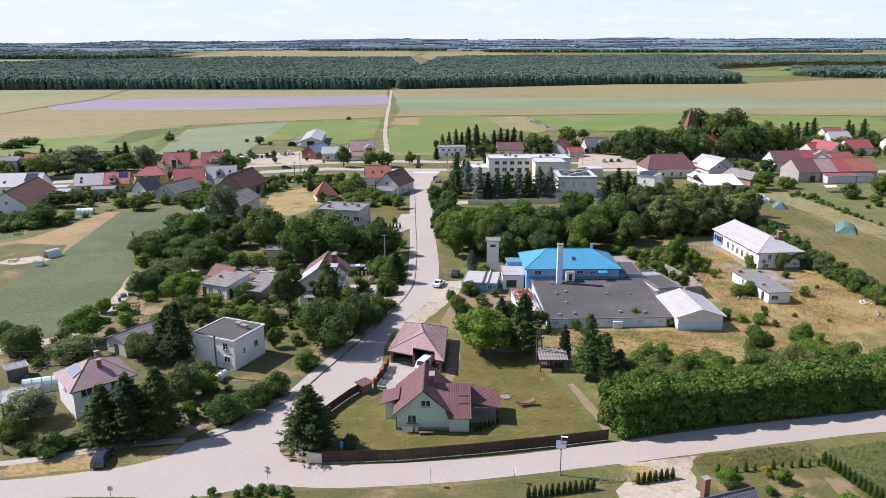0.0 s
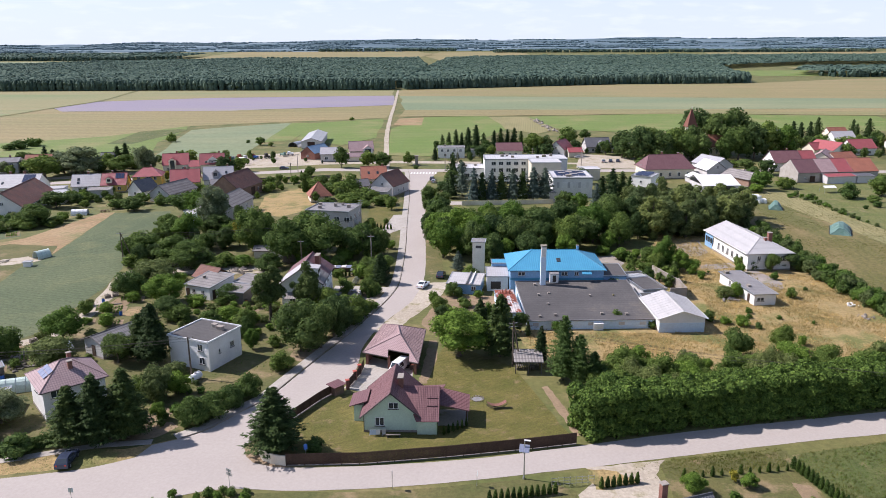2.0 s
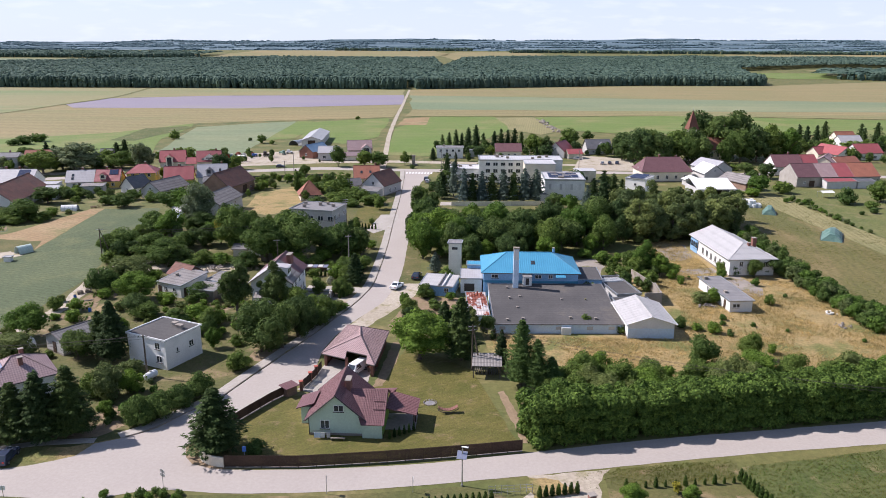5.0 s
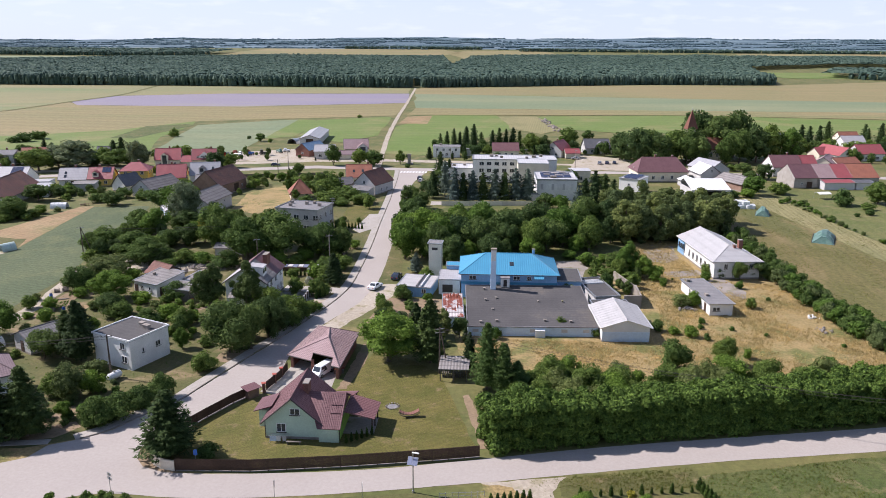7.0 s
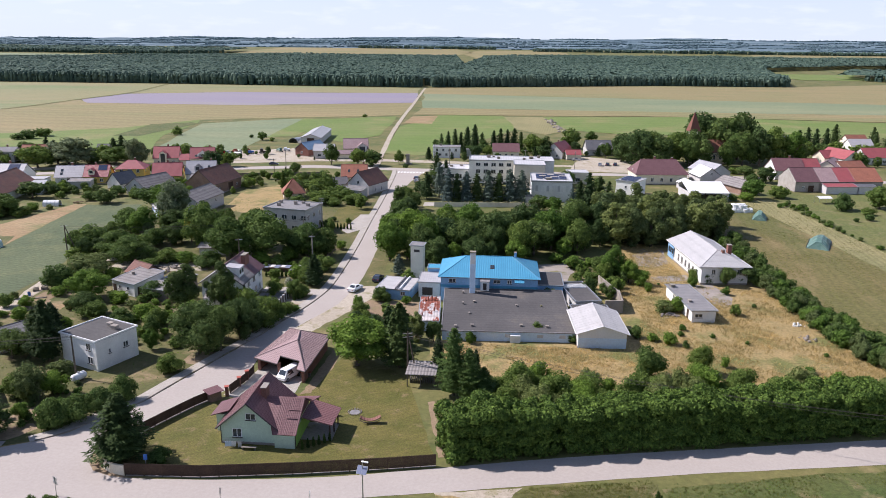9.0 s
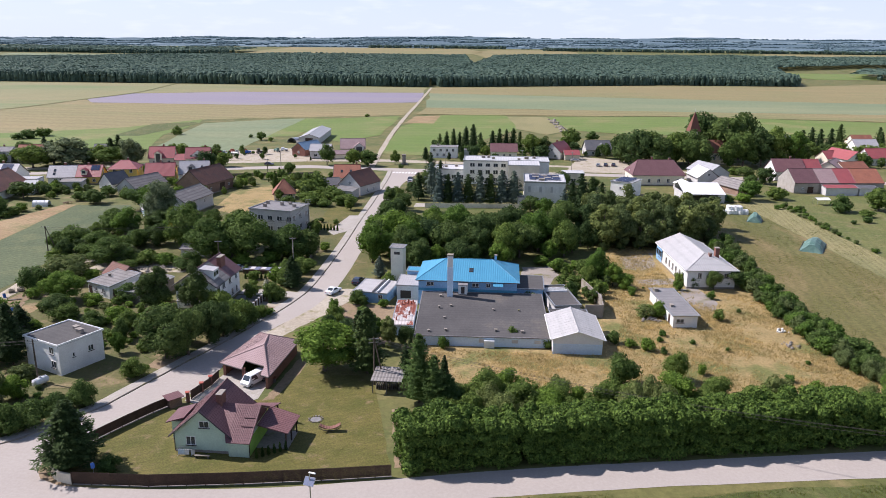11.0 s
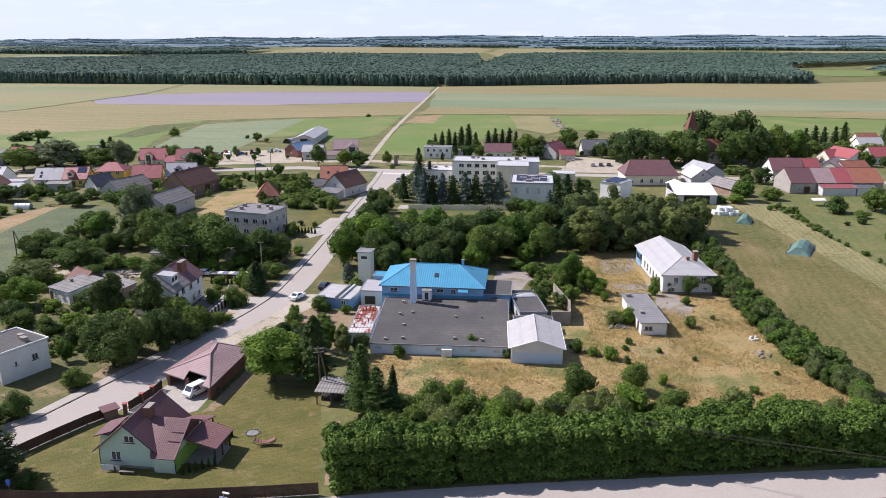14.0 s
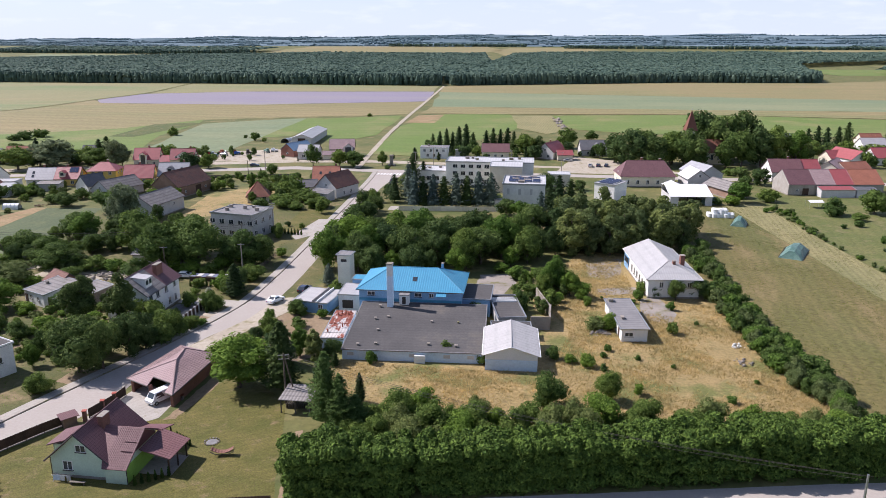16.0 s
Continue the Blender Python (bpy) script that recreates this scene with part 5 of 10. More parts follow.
patch("driveway", [(-19, 147.2), (-18.6, 149.6), (-11.2, 148.8), (-11.6, 146.2)], "sand", 0.05, "pale drive between the gardens", "drive", 1.2, 0.2)
patch("bare_ground", [(-24, 116), (-23.5, 119.5), (-19.6, 121), (-18, 119.6), (-20.4, 115)], "soil", 0.02, "bare earth under the big tree", "ground", 1.0, 0.4)

patch("dry_yard", [(-2, 133), (1.5, 150), (13.2, 150.5), (14.2, 131), (9, 126.5), (2, 127)], "soil", 0.013, "worn brown ground between the garages and the street", "yard", 1.5, 0.6)

patch("bare_ground", [(18.6, 106), (19.6, 106.4), (22.0, 96.5), (22.4, 91.0), (21.6, 90.8), (20.6, 96)], "soil", 0.02, "bare brown earth along the lawn edge", "ground", 1.0, 0.3)

# ---- houses of the village ----


def row(side, n, span, z, w, h, off=0.0):
    """n windows evenly along a side."""
    return tuple((side, off + (i - (n - 1) / 2) * span / max(1, n - 1), z, w, h) for i in range(n))


S2 = row("s", 2, 4, 1.0, 1.2, 1.2)
S3 = row("s", 3, 6, 1.0, 1.1, 1.2)
GW = (("w", 0, 3.9, 1.0, 1.1), ("w", -1.8, 1.0, 1.1, 1.2), ("w", 1.8, 1.0, 1.1, 1.2))
GE = (("e", 0, 3.9, 1.0, 1.1), ("e", -1.8, 1.0, 1.1, 1.2), ("e", 1.8, 1.0, 1.1, 1.2))


def dormer(h, x, y0, y1, z0, z1, w, wall, roof):
    """A gabled dormer on the -y slope of a house."""
    bm = bmesh.new()
    zr = z1 + w * 0.35
    prof = [(-w / 2, z0), (w / 2, z0), (w / 2, z1), (0, zr), (-w / 2, z1)]
    a = [bm.verts.new((x + p, y0, q)) for p, q in prof]
    b = [bm.verts.new((x + p, y1, q)) for p, q in prof]
    bm.faces.new(a), bm.faces.new(list(reversed(b)))
    for i in range(5):
        j = (i + 1) % 5
        bm.faces.new((a[j], a[i], b[i], b[j]))
    d = part("dormer", bm, wall, h)
    bm = bmesh.new()
    slab(bm, [(x - w / 2 - 0.25, y1, z1 - 0.1), (x - w / 2 - 0.25, y0 - 0.25, z1 - 0.1), (x, y0 - 0.25, zr + 0.12), (x, y1, zr + 0.12)], 0.1)
    slab(bm, [(x + w / 2 + 0.25, y0 - 0.25, z1 - 0.1), (x + w / 2 + 0.25, y1, z1 - 0.1), (x, y1, zr + 0.12), (x, y0 - 0.25, zr + 0.12)], 0.1)
    part("dormer_roof", bm, roof, d)
    bm = bmesh.new()
    box(bm, x - w * 0.3, x + w * 0.3, y0 - 0.04, y0 + 0.02, z0 + 0.55, z1 - 0.02)
    part("pane", bm, "glass", d)


def solar(h, W, e, r, al, up0, up1, n, m, mt="panel", side=-1):
    """Solar panels, n by m, on a slope."""
    k = math.atan((r - e) / (W / 2))
    sl = (W / 2) / math.cos(k)
    for i in range(n):
        for j in range(m):
            u = up0 + (up1 - up0) * (j + 0.5) / m
            mtx = Matrix.Translation((al + (i - (n - 1) / 2) * 1.06, side * (W / 2) * (1 - u), e + (r - e) * u)) @ pose(0, 0, 0, math.degrees(k) * -side, 0, 0)
            bm = bmesh.new()
            q = sl * (up1 - up0) / m / 2 - 0.03
            box(bm, -0.5, 0.5, -q, q, 0.03, 0.10, mtx)
            part("solar_panel", bm, mt, h)


row_w = "houses along the through road"
house("house", -136.4, 272.6, 14, 9.6, 8.4, 3.0, 6.6, "wall_white", "roof_pale", "white house with a pale grey pitched roof and rooflights", wins=S2 + GE, doors=(("s", 0, 1.0, 2.1),), chims=((0.5, 0.6, 7.5, 0.7, 0.6),), sky=(("s", -2.6, 0.55), ("s", -2.6, 0.25)), group=row_w)
h = house("house", -126.3, 274.2, 12, 8.6, 8.6, 3.2, 6.8, "wall_yellow", "roof_red", "yellow house with a bright red sheet roof and dormer", wins=S2 + GE, chims=((-1, 0.8, 7.6, 0.6, 0.5),), group=row_w)
dormer(h, -1.5, -4.2, -1.5, 3.6, 5.2, 2.0, "wall_cream", "roof_red")
solar(h, 8.6, 3.2, 6.8, 2.0, 0.5, 0.95, 3, 1)
house("house", -116.5, 281.5, 14, 10.5, 9.5, 5.2, 7.8, "wall_yellow", "roof_red", "two-storey yellow house with a red hipped roof", "hip", 3.6, wins=S3 + row("s", 3, 6, 3.6, 1.1, 1.2) + row("e", 2, 4, 3.6, 1.1, 1.2), chims=((1, 0.8, 8.5, 0.6, 0.5),), group=row_w)
house("outbuilding", -111.5, 264.0, 68, 8, 7, 2.7, 6.2, "wall_white", "roof_slate", "small white outbuilding with a dark tiled gable roof", wins=(("w", 0, 1, 1, 1), ("s", 0, 1, 0.9, 0.9)), category="outbuilding")
house("barn", -98.0, 258.5, 72, 15, 8.5, 3.2, 6.2, "wall_grey", "roof_grey", "long grey barn with a fibre cement roof", wins=(("w", 0, 3.2, 0.9, 0.9), ("w", 2, 1, 0.9, 0.9)), category="barn")
house("house", -101.8, 281.0, 16, 10.5, 9, 3.0, 7.2, "wall_yellow", "roof_red", "yellow house with a red tiled gable roof", wins=S2 + GE, chims=((0, 0.6, 8.1, 0.6, 0.6),), group=row_w)
h = house("house", -90.5, 286.5, 14, 11, 9, 3.2, 7.4, "wall_white", "roof_pale", "white house with a pale roof and a small dormer", wins=S3 + GE, sky=(("s", 3.0, 0.5),), chims=((3.5, 0.7, 8.2, 0.6, 0.6),), group=row_w)
dormer(h, -1.0, -4.4, -1.2, 3.7, 5.6, 2.2, "wall_grey", "roof_slate")
house("outbuilding", -85.5, 276.5, 14, 9, 6, 2.8, 4.2, "wall_grey", "roof_slate", "low grey outbuilding with a dark roof", category="outbuilding")
house("barn", -76.8, 264.5, 78, 18, 11, 4.2, 8.8, "brick_dark", "roof_clay", "large old brick barn with a mossy clay roof", doors=(("s", 2, 3, 3),), category="barn", wins=(("s", -5, 1.5, 0.9, 0.8), ("s", 6, 1.5, 0.9, 0.8)))
house("barn", -69.3, 232.0, 84, 17, 9, 4.4, 7.2, "wall_grey", "roof_grey", "old grey barn with a fibre cement roof", category="barn", wins=(("s", 3, 2.5, 0.9, 0.8), ("s", -3, 2.5, 0.9, 0.8), ("w", 0, 3, 0.9, 0.9)))
house("outbuilding", -77.5, 225.5, 122, 13, 6.5, 2.8, 4.6, "wall_blue", "roof_pale", "pale blue outbuilding with a grey roof", category="outbuilding")
house("barn", -143.5, 240.5, 101, 30, 12, 3.6, 8.2, "wall_white", "roof_clay", "long white barn with an old clay tile roof", category="barn", wins=(("w", -2, 1.2, 1, 1), ("w", 2, 1.2, 1, 1), ("w", 0, 4.2, 0.9, 0.9), ("s", 8, 1, 0.9, 0.8)), over=0.5)
h = house("house", -161, 268, 5, 19, 11, 3.4, 7.4, "wall_white", "roof_pale", "long white farmhouse with a pale grey roof", wins=S3, chims=((-2, 0.8, 8.3, 0.8, 0.6), (3, 0.8, 8.3, 0.7, 0.6)), sky=(("s", -3.2, 0.3),), group=row_w)
solar(h, 11, 3.4, 7.4, 5.6, 0.35, 0.95, 4, 2)
block("carport", -138.5, 251.5, 12, 9, 9, 3.0, "wall_white", "roof_white", "open white-roofed farm shelter", category="shelter", slope=0.5)
block("shed", -143.5, 262.5, 12, 7, 6, 3.2, "wall_white", "roof_white", "white shed with a flat bright roof", category="shed")
block("shed", -127.0, 262.5, 12, 8, 4.5, 2.5, "wall_grey", "roof_grey", "low grey garden shed", category="shed", slope=0.4)
h = house("house", -121.3, 322.5, 16, 10.5, 9.5, 3.6, 7.8, "wall_cream", "roof_red", "cream house with a red tile roof and a gabled bay", wins=S3 + GE, chims=((0.5, 0.7, 8.7, 0.6, 0.6),), group=row_w)
dormer(h, -1.2, -5.6, -1.0, 0.2, 5.4, 3.0, "wall_cream", "roof_red")
h = house("house", -105.5, 324.0, 15, 10, 9, 3.6, 7.6, "wall_cream", "roof_red", "cream house with a bright red roof", wins=S3 + row("s", 3, 5, 4.0, 0.9, 0.9) + GE, chims=((3, 0.7, 8.4, 0.6, 0.6),), group=row_w)
dormer(h, 0.4, -4.0, -1.0, 3.9, 5.0, 5.0, "wall_white", "roof_red")
house("garage", -112.6, 322.0, 15, 4.5, 7, 2.7, 4.8, "wall_cream", "roof_red", "small cream garage with a red roof", category="garage")
house("house", -194, 318.5, 12, 9, 9, 5.2, 6.6, "wall_grey", "roof_slate", "two-storey grey house with a shallow dark roof", wins=S2 + row("s", 2, 4, 3.4, 1.2, 1.2), chims=((0, 1, 7.4, 0.6, 0.6),), group=row_w)
house("house", -183, 323, 14, 11, 9, 3.4, 7.4, "wall_cream", "roof_orange", "cream house with an orange tiled roof", wins=S2 + GE, group=row_w)
house("shed", -160, 340, 10, 6, 6, 3, 6, "brick_dark", "roof_slate", "dark brick shed behind the road trees", category="shed")

# by the farm track
house("storage_hall", -78.6, 421, 96, 46, 10.5, 4.0, 5.8, "wall_grey", "roof_white", "long grey farm hall with a white sheet roof", category="hall", over=0.5, doors=(("w", 0, 4, 3.6),))
house("workshop", -66.5, 362.0, 66, 14, 8, 3.6, 6.6, "brick", "roof_lightblue", "red brick workshop with a light blue sheet roof", category="workshop", wins=(("w", 0, 1.4, 1.2, 1.0),))
house("workshop", -57.2, 352.5, 4, 9.5, 8, 4.0, 6.6, "wall_grey", "roof_pale", "grey workshop with a pale pitched roof", category="workshop", wins=(("s", -2, 1.2, 1.6, 1.2), ("s", 2, 1.2, 1.6, 1.2)))
h = house("house", -44.3, 363.5, 12, 11.5, 10, 4.2, 8.2, "wall_cream", "roof_pink", "cream house with a salmon sheet roof and cross gable", wins=S3 + GE, doors=(("s", 0, 1, 2.1),))
dormer(h, 3.0, -6.4, -0.8, 0.2, 5.0, 4.6, "wall_grey", "roof_pink")
house("outbuilding", -45.5, 352.0, 12, 10, 5, 2.6, 4.0, "wall_cream", "roof_pink", "low outbuilding with a salmon roof", category="outbuilding")
bm = bmesh.new()
for i in range(16):
    for s0, s1 in ((i, i + 1),):
        a0, a1 = math.pi * s0 / 16, math.pi * s1 / 16
        q = [(3.4 * math.cos(a0), y, 2.8 * math.sin(a0)) for y in (-4, 4)] + [(3.4 * math.cos(a1), y, 2.8 * math.sin(a1)) for y in (4, -4)]
        slab(bm, q, 0.12)
tent = thing("arched_shelter", -86, 408, -25, "grey arched storage tunnel beside the hall", "shelter")
part("cover", bm, "steel", tent)
bm = bmesh.new()
box(bm, -3.0, 3.0, 3.6, 3.9, 0, 1.2)
part("end_wall", bm, "dark", tent)

# at the crossing
h = house("house", -28.5, 283.0, 10, 9.5, 9, 4.0, 8.0, "wall_cream", "roof_orange", "house with an orange clay roof and two rooflights", wins=S3 + GE, sky=(("s", -2, 0.45), ("s", 1.4, 0.45)), chims=((3.5, 0.5, 8.8, 0.7, 0.6),))
house("house", -20.8, 269.5, 68, 13, 9, 4.0, 8.2, "wall_grey", "roof_clay", "old grey gable house with a dark red clay roof", wins=GW + (("s", 2, 1, 1, 1.2), ("s", -2, 1, 1, 1.2)))
block("lean_to", -23.6, 260.2, -22, 7.5, 4, 2.4, "wall_grey", "roof_grey", "low lean-to with grey corrugated sheets", category="shed", slope=0.9)
house("shed", -33.5, 272.5, 25, 8, 6, 2.6, 4.6, "wall_grey", "roof_slate", "grey garden shed with a dark roof", category="shed", doors=(("s", 0, 1.6, 2),))
house("summer_house", -44.6, 255.0, 20, 7, 7, 2.8, 6.8, "wall_cream", "roof_orange", "small house with a steep pyramid clay roof", "hip", 3.4, wins=S2, over=0.6)
block("apartment_block", -31.6, 210.5, -12, 13.0, 11, 6.6, "wall_grey", "felt_grey", "grey two-storey apartment block with a flat roof", wins=row("s", 5, 12, 1.0, 1.6, 1.3) + row("s", 5, 12, 4.0, 1.6, 1.3) + row("e", 3, 7, 1.0, 1.3, 1.3) + row("e", 3, 7, 4.0, 1.3, 1.3), parapet=0.25,
      vents=((-5, 2, 0.9, 0.7, 0.8), (-3.5, -2, 0.9, 0.7, 0.8), (0, 1.5, 0.8, 0.7, 0.9), (1.5, 3.5, 0.7, 0.7, 0.6), (4.5, 0.5, 0.9, 0.7, 0.8)))
block("house", 0.5, 365, 2, 13, 8, 5.0, "wall_white", "felt_grey", "white flat-roofed house behind the through road", wins=S3 + row("s", 4, 9, 3.2, 1.1, 1.2), vents=((-3, 1, 0.9, 0.6, 0.8),), category="house")
block("garage", 12.5, 370, 2, 5, 5, 3.2, "wall_white", "felt_grey", "small white flat-roofed garage", category="garage")
house("house", 29.2, 368, 4, 12.5, 9, 3.6, 6.8, "wall_cream", "roof_maroon", "low house with a dark maroon roof", wins=S3)
h = house("house", 55.5, 372, 62, 13, 9, 3.8, 7.6, "wall_grey", "roof_red", "grey gable house with a red roof", wins=GW, chims=((0, 0.6, 8.4, 0.6, 0.6),))
house("house", 61.5, 366, 10, 7, 6, 2.8, 4.6, "wall_cream", "roof_red", "small annex with a red roof")
h = house("house", 75.5, 384, 8, 12.5, 9, 3.4, 7.4, "wall_grey", "roof_slate", "grey house with a dark pitched roof and dormer", wins=S3 + GW)
dormer(h, 1.5, -4.4, -1.0, 3.8, 5.4, 2.4, "wall_white", "roof_slate")
house("house", 88.5, 384, 70, 10, 8, 3.2, 6.8, "wall_cream", "roof_grey", "cream gable house with a grey roof", wins=GW)

# ---- school ----
block("school", 31.5, 300, 1, 33, 13, 8.8, "wall_white", "felt_pale", "long white three-storey school with a flat roof", category="school", parapet=0.3,
      wins=row("s", 9, 24, 1.0, 1.8, 1.5, -1) + row("s", 9, 24, 4.0, 1.8, 1.5, -1) + row("s", 9, 24, 6.8, 1.8, 1.3, -1),
      vents=((-9, 2, 1.5, 1.0, 0.9), (-5, -1, 1.2, 1.0, 0.7), (-7, 3, 1, 1, 0.6), (8, 1, 1.6, 1.2, 0.8), (11, 3, 1.2, 1, 0.8), (5, -2, 1.1, 1, 0.6)))
block("school_stairwell", 38.3, 287.5, 1, 11.5, 12, 9.2, "wall_cream", "felt_pale", "plain cream stair tower of the school", category="school", parapet=0.2)
block("school_wing", 9.5, 303, 1, 13, 12, 4.6, "wall_white", "felt_pale", "low white school wing with a flat roof", category="school", parapet=0.2, wins=row("s", 4, 9, 1.2, 1.8, 1.6), vents=((-2, 0, 1.2, 1, 0.6), (2, 2, 1.2, 1, 0.6)))
h = block("sports_hall", 45.5, 268.5, 0, 14, 17, 6.8, "wall_white", "felt_pale", "white school sports hall with roof vents", category="school", parapet=0.35, wins=row("w", 5, 12, 3.8, 1.8, 1.6),
          vents=((-3, 5, 2.4, 1.6, 0.6), (0, 3, 2.2, 1.6, 0.6), (3, 5, 2.2, 1.6, 0.6), (-3, 0, 2.2, 1.6, 0.6), (1, -1.5, 2.4, 1.6, 0.6), (4, 0.5, 2, 1.4, 0.6), (-1, -4, 2, 1.6, 0.6)))
for i in range(12):
    bm = bmesh.new()
    box(bm, -5.6 + i * 0.95, -4.75 + i * 0.95, -8.56, -8.48, 3.6, 5.6)
    part("cladding_panel", bm, "wall_white" if i % 4 else "wall_grey", h)
block("porch", 57.8, 300, 2, 8, 7, 4.4, "wall_cream", "felt_pale", "cream flat-roofed building beside the school", category="school", wins=(("s", 0, 1, 1.8, 1.4),))
block("annex", 75.2, 277, -30, 7.5, 10, 5.4, "wall_white", "felt_pale", "white flat-roofed annex with dark roof strips", category="annex", parapet=0.2, wins=(("s", 0, 3.2, 0.8, 0.8), ("w", -2, 3, 0.8, 0.8), ("w", 2, 3, 0.8, 0.8)))

# ---- east side ----
house("tenement", 90.3, 306.5, 6, 20, 13, 4.4, 9.2, "wall_cream", "roof_maroon", "large cream house with a dark maroon half-hipped roof", "hip", 3.0, wins=row("s", 5, 15, 1.2, 1.1, 1.4) + (("w", -2, 1.2, 1, 1.3), ("w", 2, 1.2, 1, 1.3), ("w", 0, 4.2, 1, 1)), chims=((6, 1.5, 9.6, 0.8, 0.6), (-1, 1.5, 10, 0.7, 0.6)), over=0.5)
house("house", 113.5, 317, 112, 14, 10, 4, 7, "wall_grey", "roof_pale", "old house with a weathered grey roof")
os_ = thing("open_shed", 100.4, 272.2, 5, "open-fronted farm shed under a bright white sheet roof", "shed")
bm = bmesh.new()
slab(bm, [(-7.1, -5.2, 3.1), (7.1, -5.2, 3.1), (7.1, 4.2, 5.7), (-7.1, 4.2, 5.7)], 0.1)
part("roof", bm, "white", os_)
bm = bmesh.new()
slab(bm, [(7.1, 8.0, 4.4), (-7.1, 8.0, 4.4), (-7.1, 4.25, 5.7), (7.1, 4.25, 5.7)], 0.1)
part("back_roof", bm, "roof_white", os_)
for x0, x1, y0, y1, zz in ((-6.9, 6.9, 7.6, 7.8, 4.3), (-6.9, -6.7, -4.8, 7.6, 3.2), (6.7, 6.9, -4.8, 7.6, 3.2), (-6.7, -4.2, -4.9, -4.7, 3.0), (4.6, 6.7, -4.9, -4.7, 3.0)):
    bm = bmesh.new()
    box(bm, x0, x1, y0, y1, -0.05, zz)
    part("wall", bm, "wall_grey", os_)
for x in (-1.3, 1.7):
    bm = bmesh.new()
    box(bm, x - 0.1, x + 0.1, -4.9, -4.7, -0.05, 3.02)
    part("post", bm, "brown", os_)
h = house("barn", 108.6, 304.0, 97, 12, 8.5, 4.0, 7.2, "wall_grey", "roof_pale", "grey gabled barn with one bright white roof slope", category="barn", wins=(("w", 0, 4.6, 0.9, 0.9), ("w", -2.5, 1.2, 1.0, 1.0)))
k = 3.2 / 4.25
bm = bmesh.new()
slab(bm, [(6.3, 4.6, 4.0 - k * 0.35 + 0.03), (-6.3, 4.6, 4.0 - k * 0.35 + 0.03), (-6.3, 0.1, 7.2 - k * 0.1 + 0.03), (6.3, 0.1, 7.2 - k * 0.1 + 0.03)], 0.05)
part("roof_section", bm, "white", h, "bright white sheet slope")
house("shed", 99.0, 290, 97, 9, 6, 2.6, 3.8, "wall_grey", "white", "low shed with a white sheet roof", category="shed")
house("shed", 116.5, 289.0, 112, 15, 8, 3.0, 5.2, "brick_dark", "roof_grey", "old brick shed with a grey roof", category="shed", wins=(("w", 0, 1.2, 1.4, 1.2), ("s", 0, 1, 1.2, 1.0)))
for k, (x, L, mt, lab) in enumerate(((142.3, 9.4, "roof_maroon", "dark maroon bay"), (150.6, 7.2, "roof_pink", "sun-bleached pink bay"), (157.4, 6.4, "roof_red", "bright red bay"), (166.0, 10.8, "roof_orange", "orange tiled bay"))):
    house("barn", x, 297.8 + (x - 142.3) * 0.14, 8, L, 13, 4.2, 8.4, "wall_old", mt, lab + " of a long grey barn row", category="barn", group="long barn row", gableover=0.02, wins=(("s", -1.5, 1.4, 0.9, 0.8),), doors=(("s", 1.5, 2.2, 2.4),), hip=2.5, kind="gable")
block("lean_to", 154.5, 290.3, 8, 12, 3.4, 2.6, "wall_grey", "roof_red", "low lean-to with a red sheet roof", category="shed", slope=0.7)
block("lean_to", 164.5, 291.6, 8, 7, 3.2, 2.5, "wall_grey", "roof_slate", "low lean-to with a dark roof", category="shed", slope=0.6)
house("house", 146.0, 324.0, 6, 12, 11, 4.2, 8.4, "wall_white", "roof_maroon", "white house with a dark maroon gable roof", wins=GW + S3, chims=((2, 0.7, 9.2, 0.7, 0.6),))
house("house", 155.6, 325.6, 6, 7, 11, 4.2, 8.2, "wall_white", "roof_red", "white house end with a bright red roof", wins=S2)
house("house", 168, 333.5, 58, 14, 10, 4, 7.2, "wall_cream", "roof_pink", "cream house with a faded salmon roof")
house("house", 176, 334.5, 20, 12, 9, 3.6, 6.4, "wall_cream", "roof_orange", "cream outbuilding with a weathered orange roof")
house("house", 182.5, 372, 20, 9, 8, 3.2, 6.2, "wall_cream", "roof_red", "cream house with a red roof behind the trees", wins=S2)
house("house", 187.5, 369, 110, 16, 10, 3.8, 7.2, "wall_white", "roof_red", "white gable house with a red roof", wins=GW)
house("house", 204, 373, 10, 13, 10, 3.8, 7.6, "wall_white", "roof_red", "white house with a bright red roof and dark windows", wins=S3 + row("s", 2, 5, 1, 1, 1.3) + GW)
house("house", 214, 411, 8, 12, 9, 4.2, 7.6, "wall_white", "roof_pale", "white house with a grey roof", wins=S3)
house("house", 222, 434, 8, 11, 9, 4, 7.4, "wall_cream", "roof_orange", "cream house with an orange tiled roof", wins=S2)
house("barn", 180, 431, -4, 17, 10, 3.4, 7.0, "wall_grey", "roof_slate", "long grey barn with a dark roof by the church", category="barn")
house("house", 236, 392, 12, 12, 9, 4, 7.4, "wall_white", "roof_red", "white house with a red roof at the village edge", wins=S2)

# church among the limes
church = house("church", 126, 364, 8, 16, 9, 6, 11, "wall_cream", "roof_orange", "small cream church with an orange roof and red spire", category="church", wins=(("s", -3, 2.2, 1.1, 2.4), ("s", 0, 2.2, 1.1, 2.4), ("s", 3, 2.2, 1.1, 2.4)))
bm = bmesh.new()
box(bm, -11.0, -7.6, -1.7, 1.7, 0, 15.2)
part("tower", bm, "wall_cream", church)
bm = bmesh.new()
c = bm.verts.new((-9.3, 0, 24.0))
q = [bm.verts.new((x, y, 15.0)) for x, y in ((-11.9, -2.6), (-6.7, -2.6), (-6.7, 2.6), (-11.9, 2.6))]
for i in range(4):
    bm.faces.new((q[i], q[(i + 1) % 4], c))
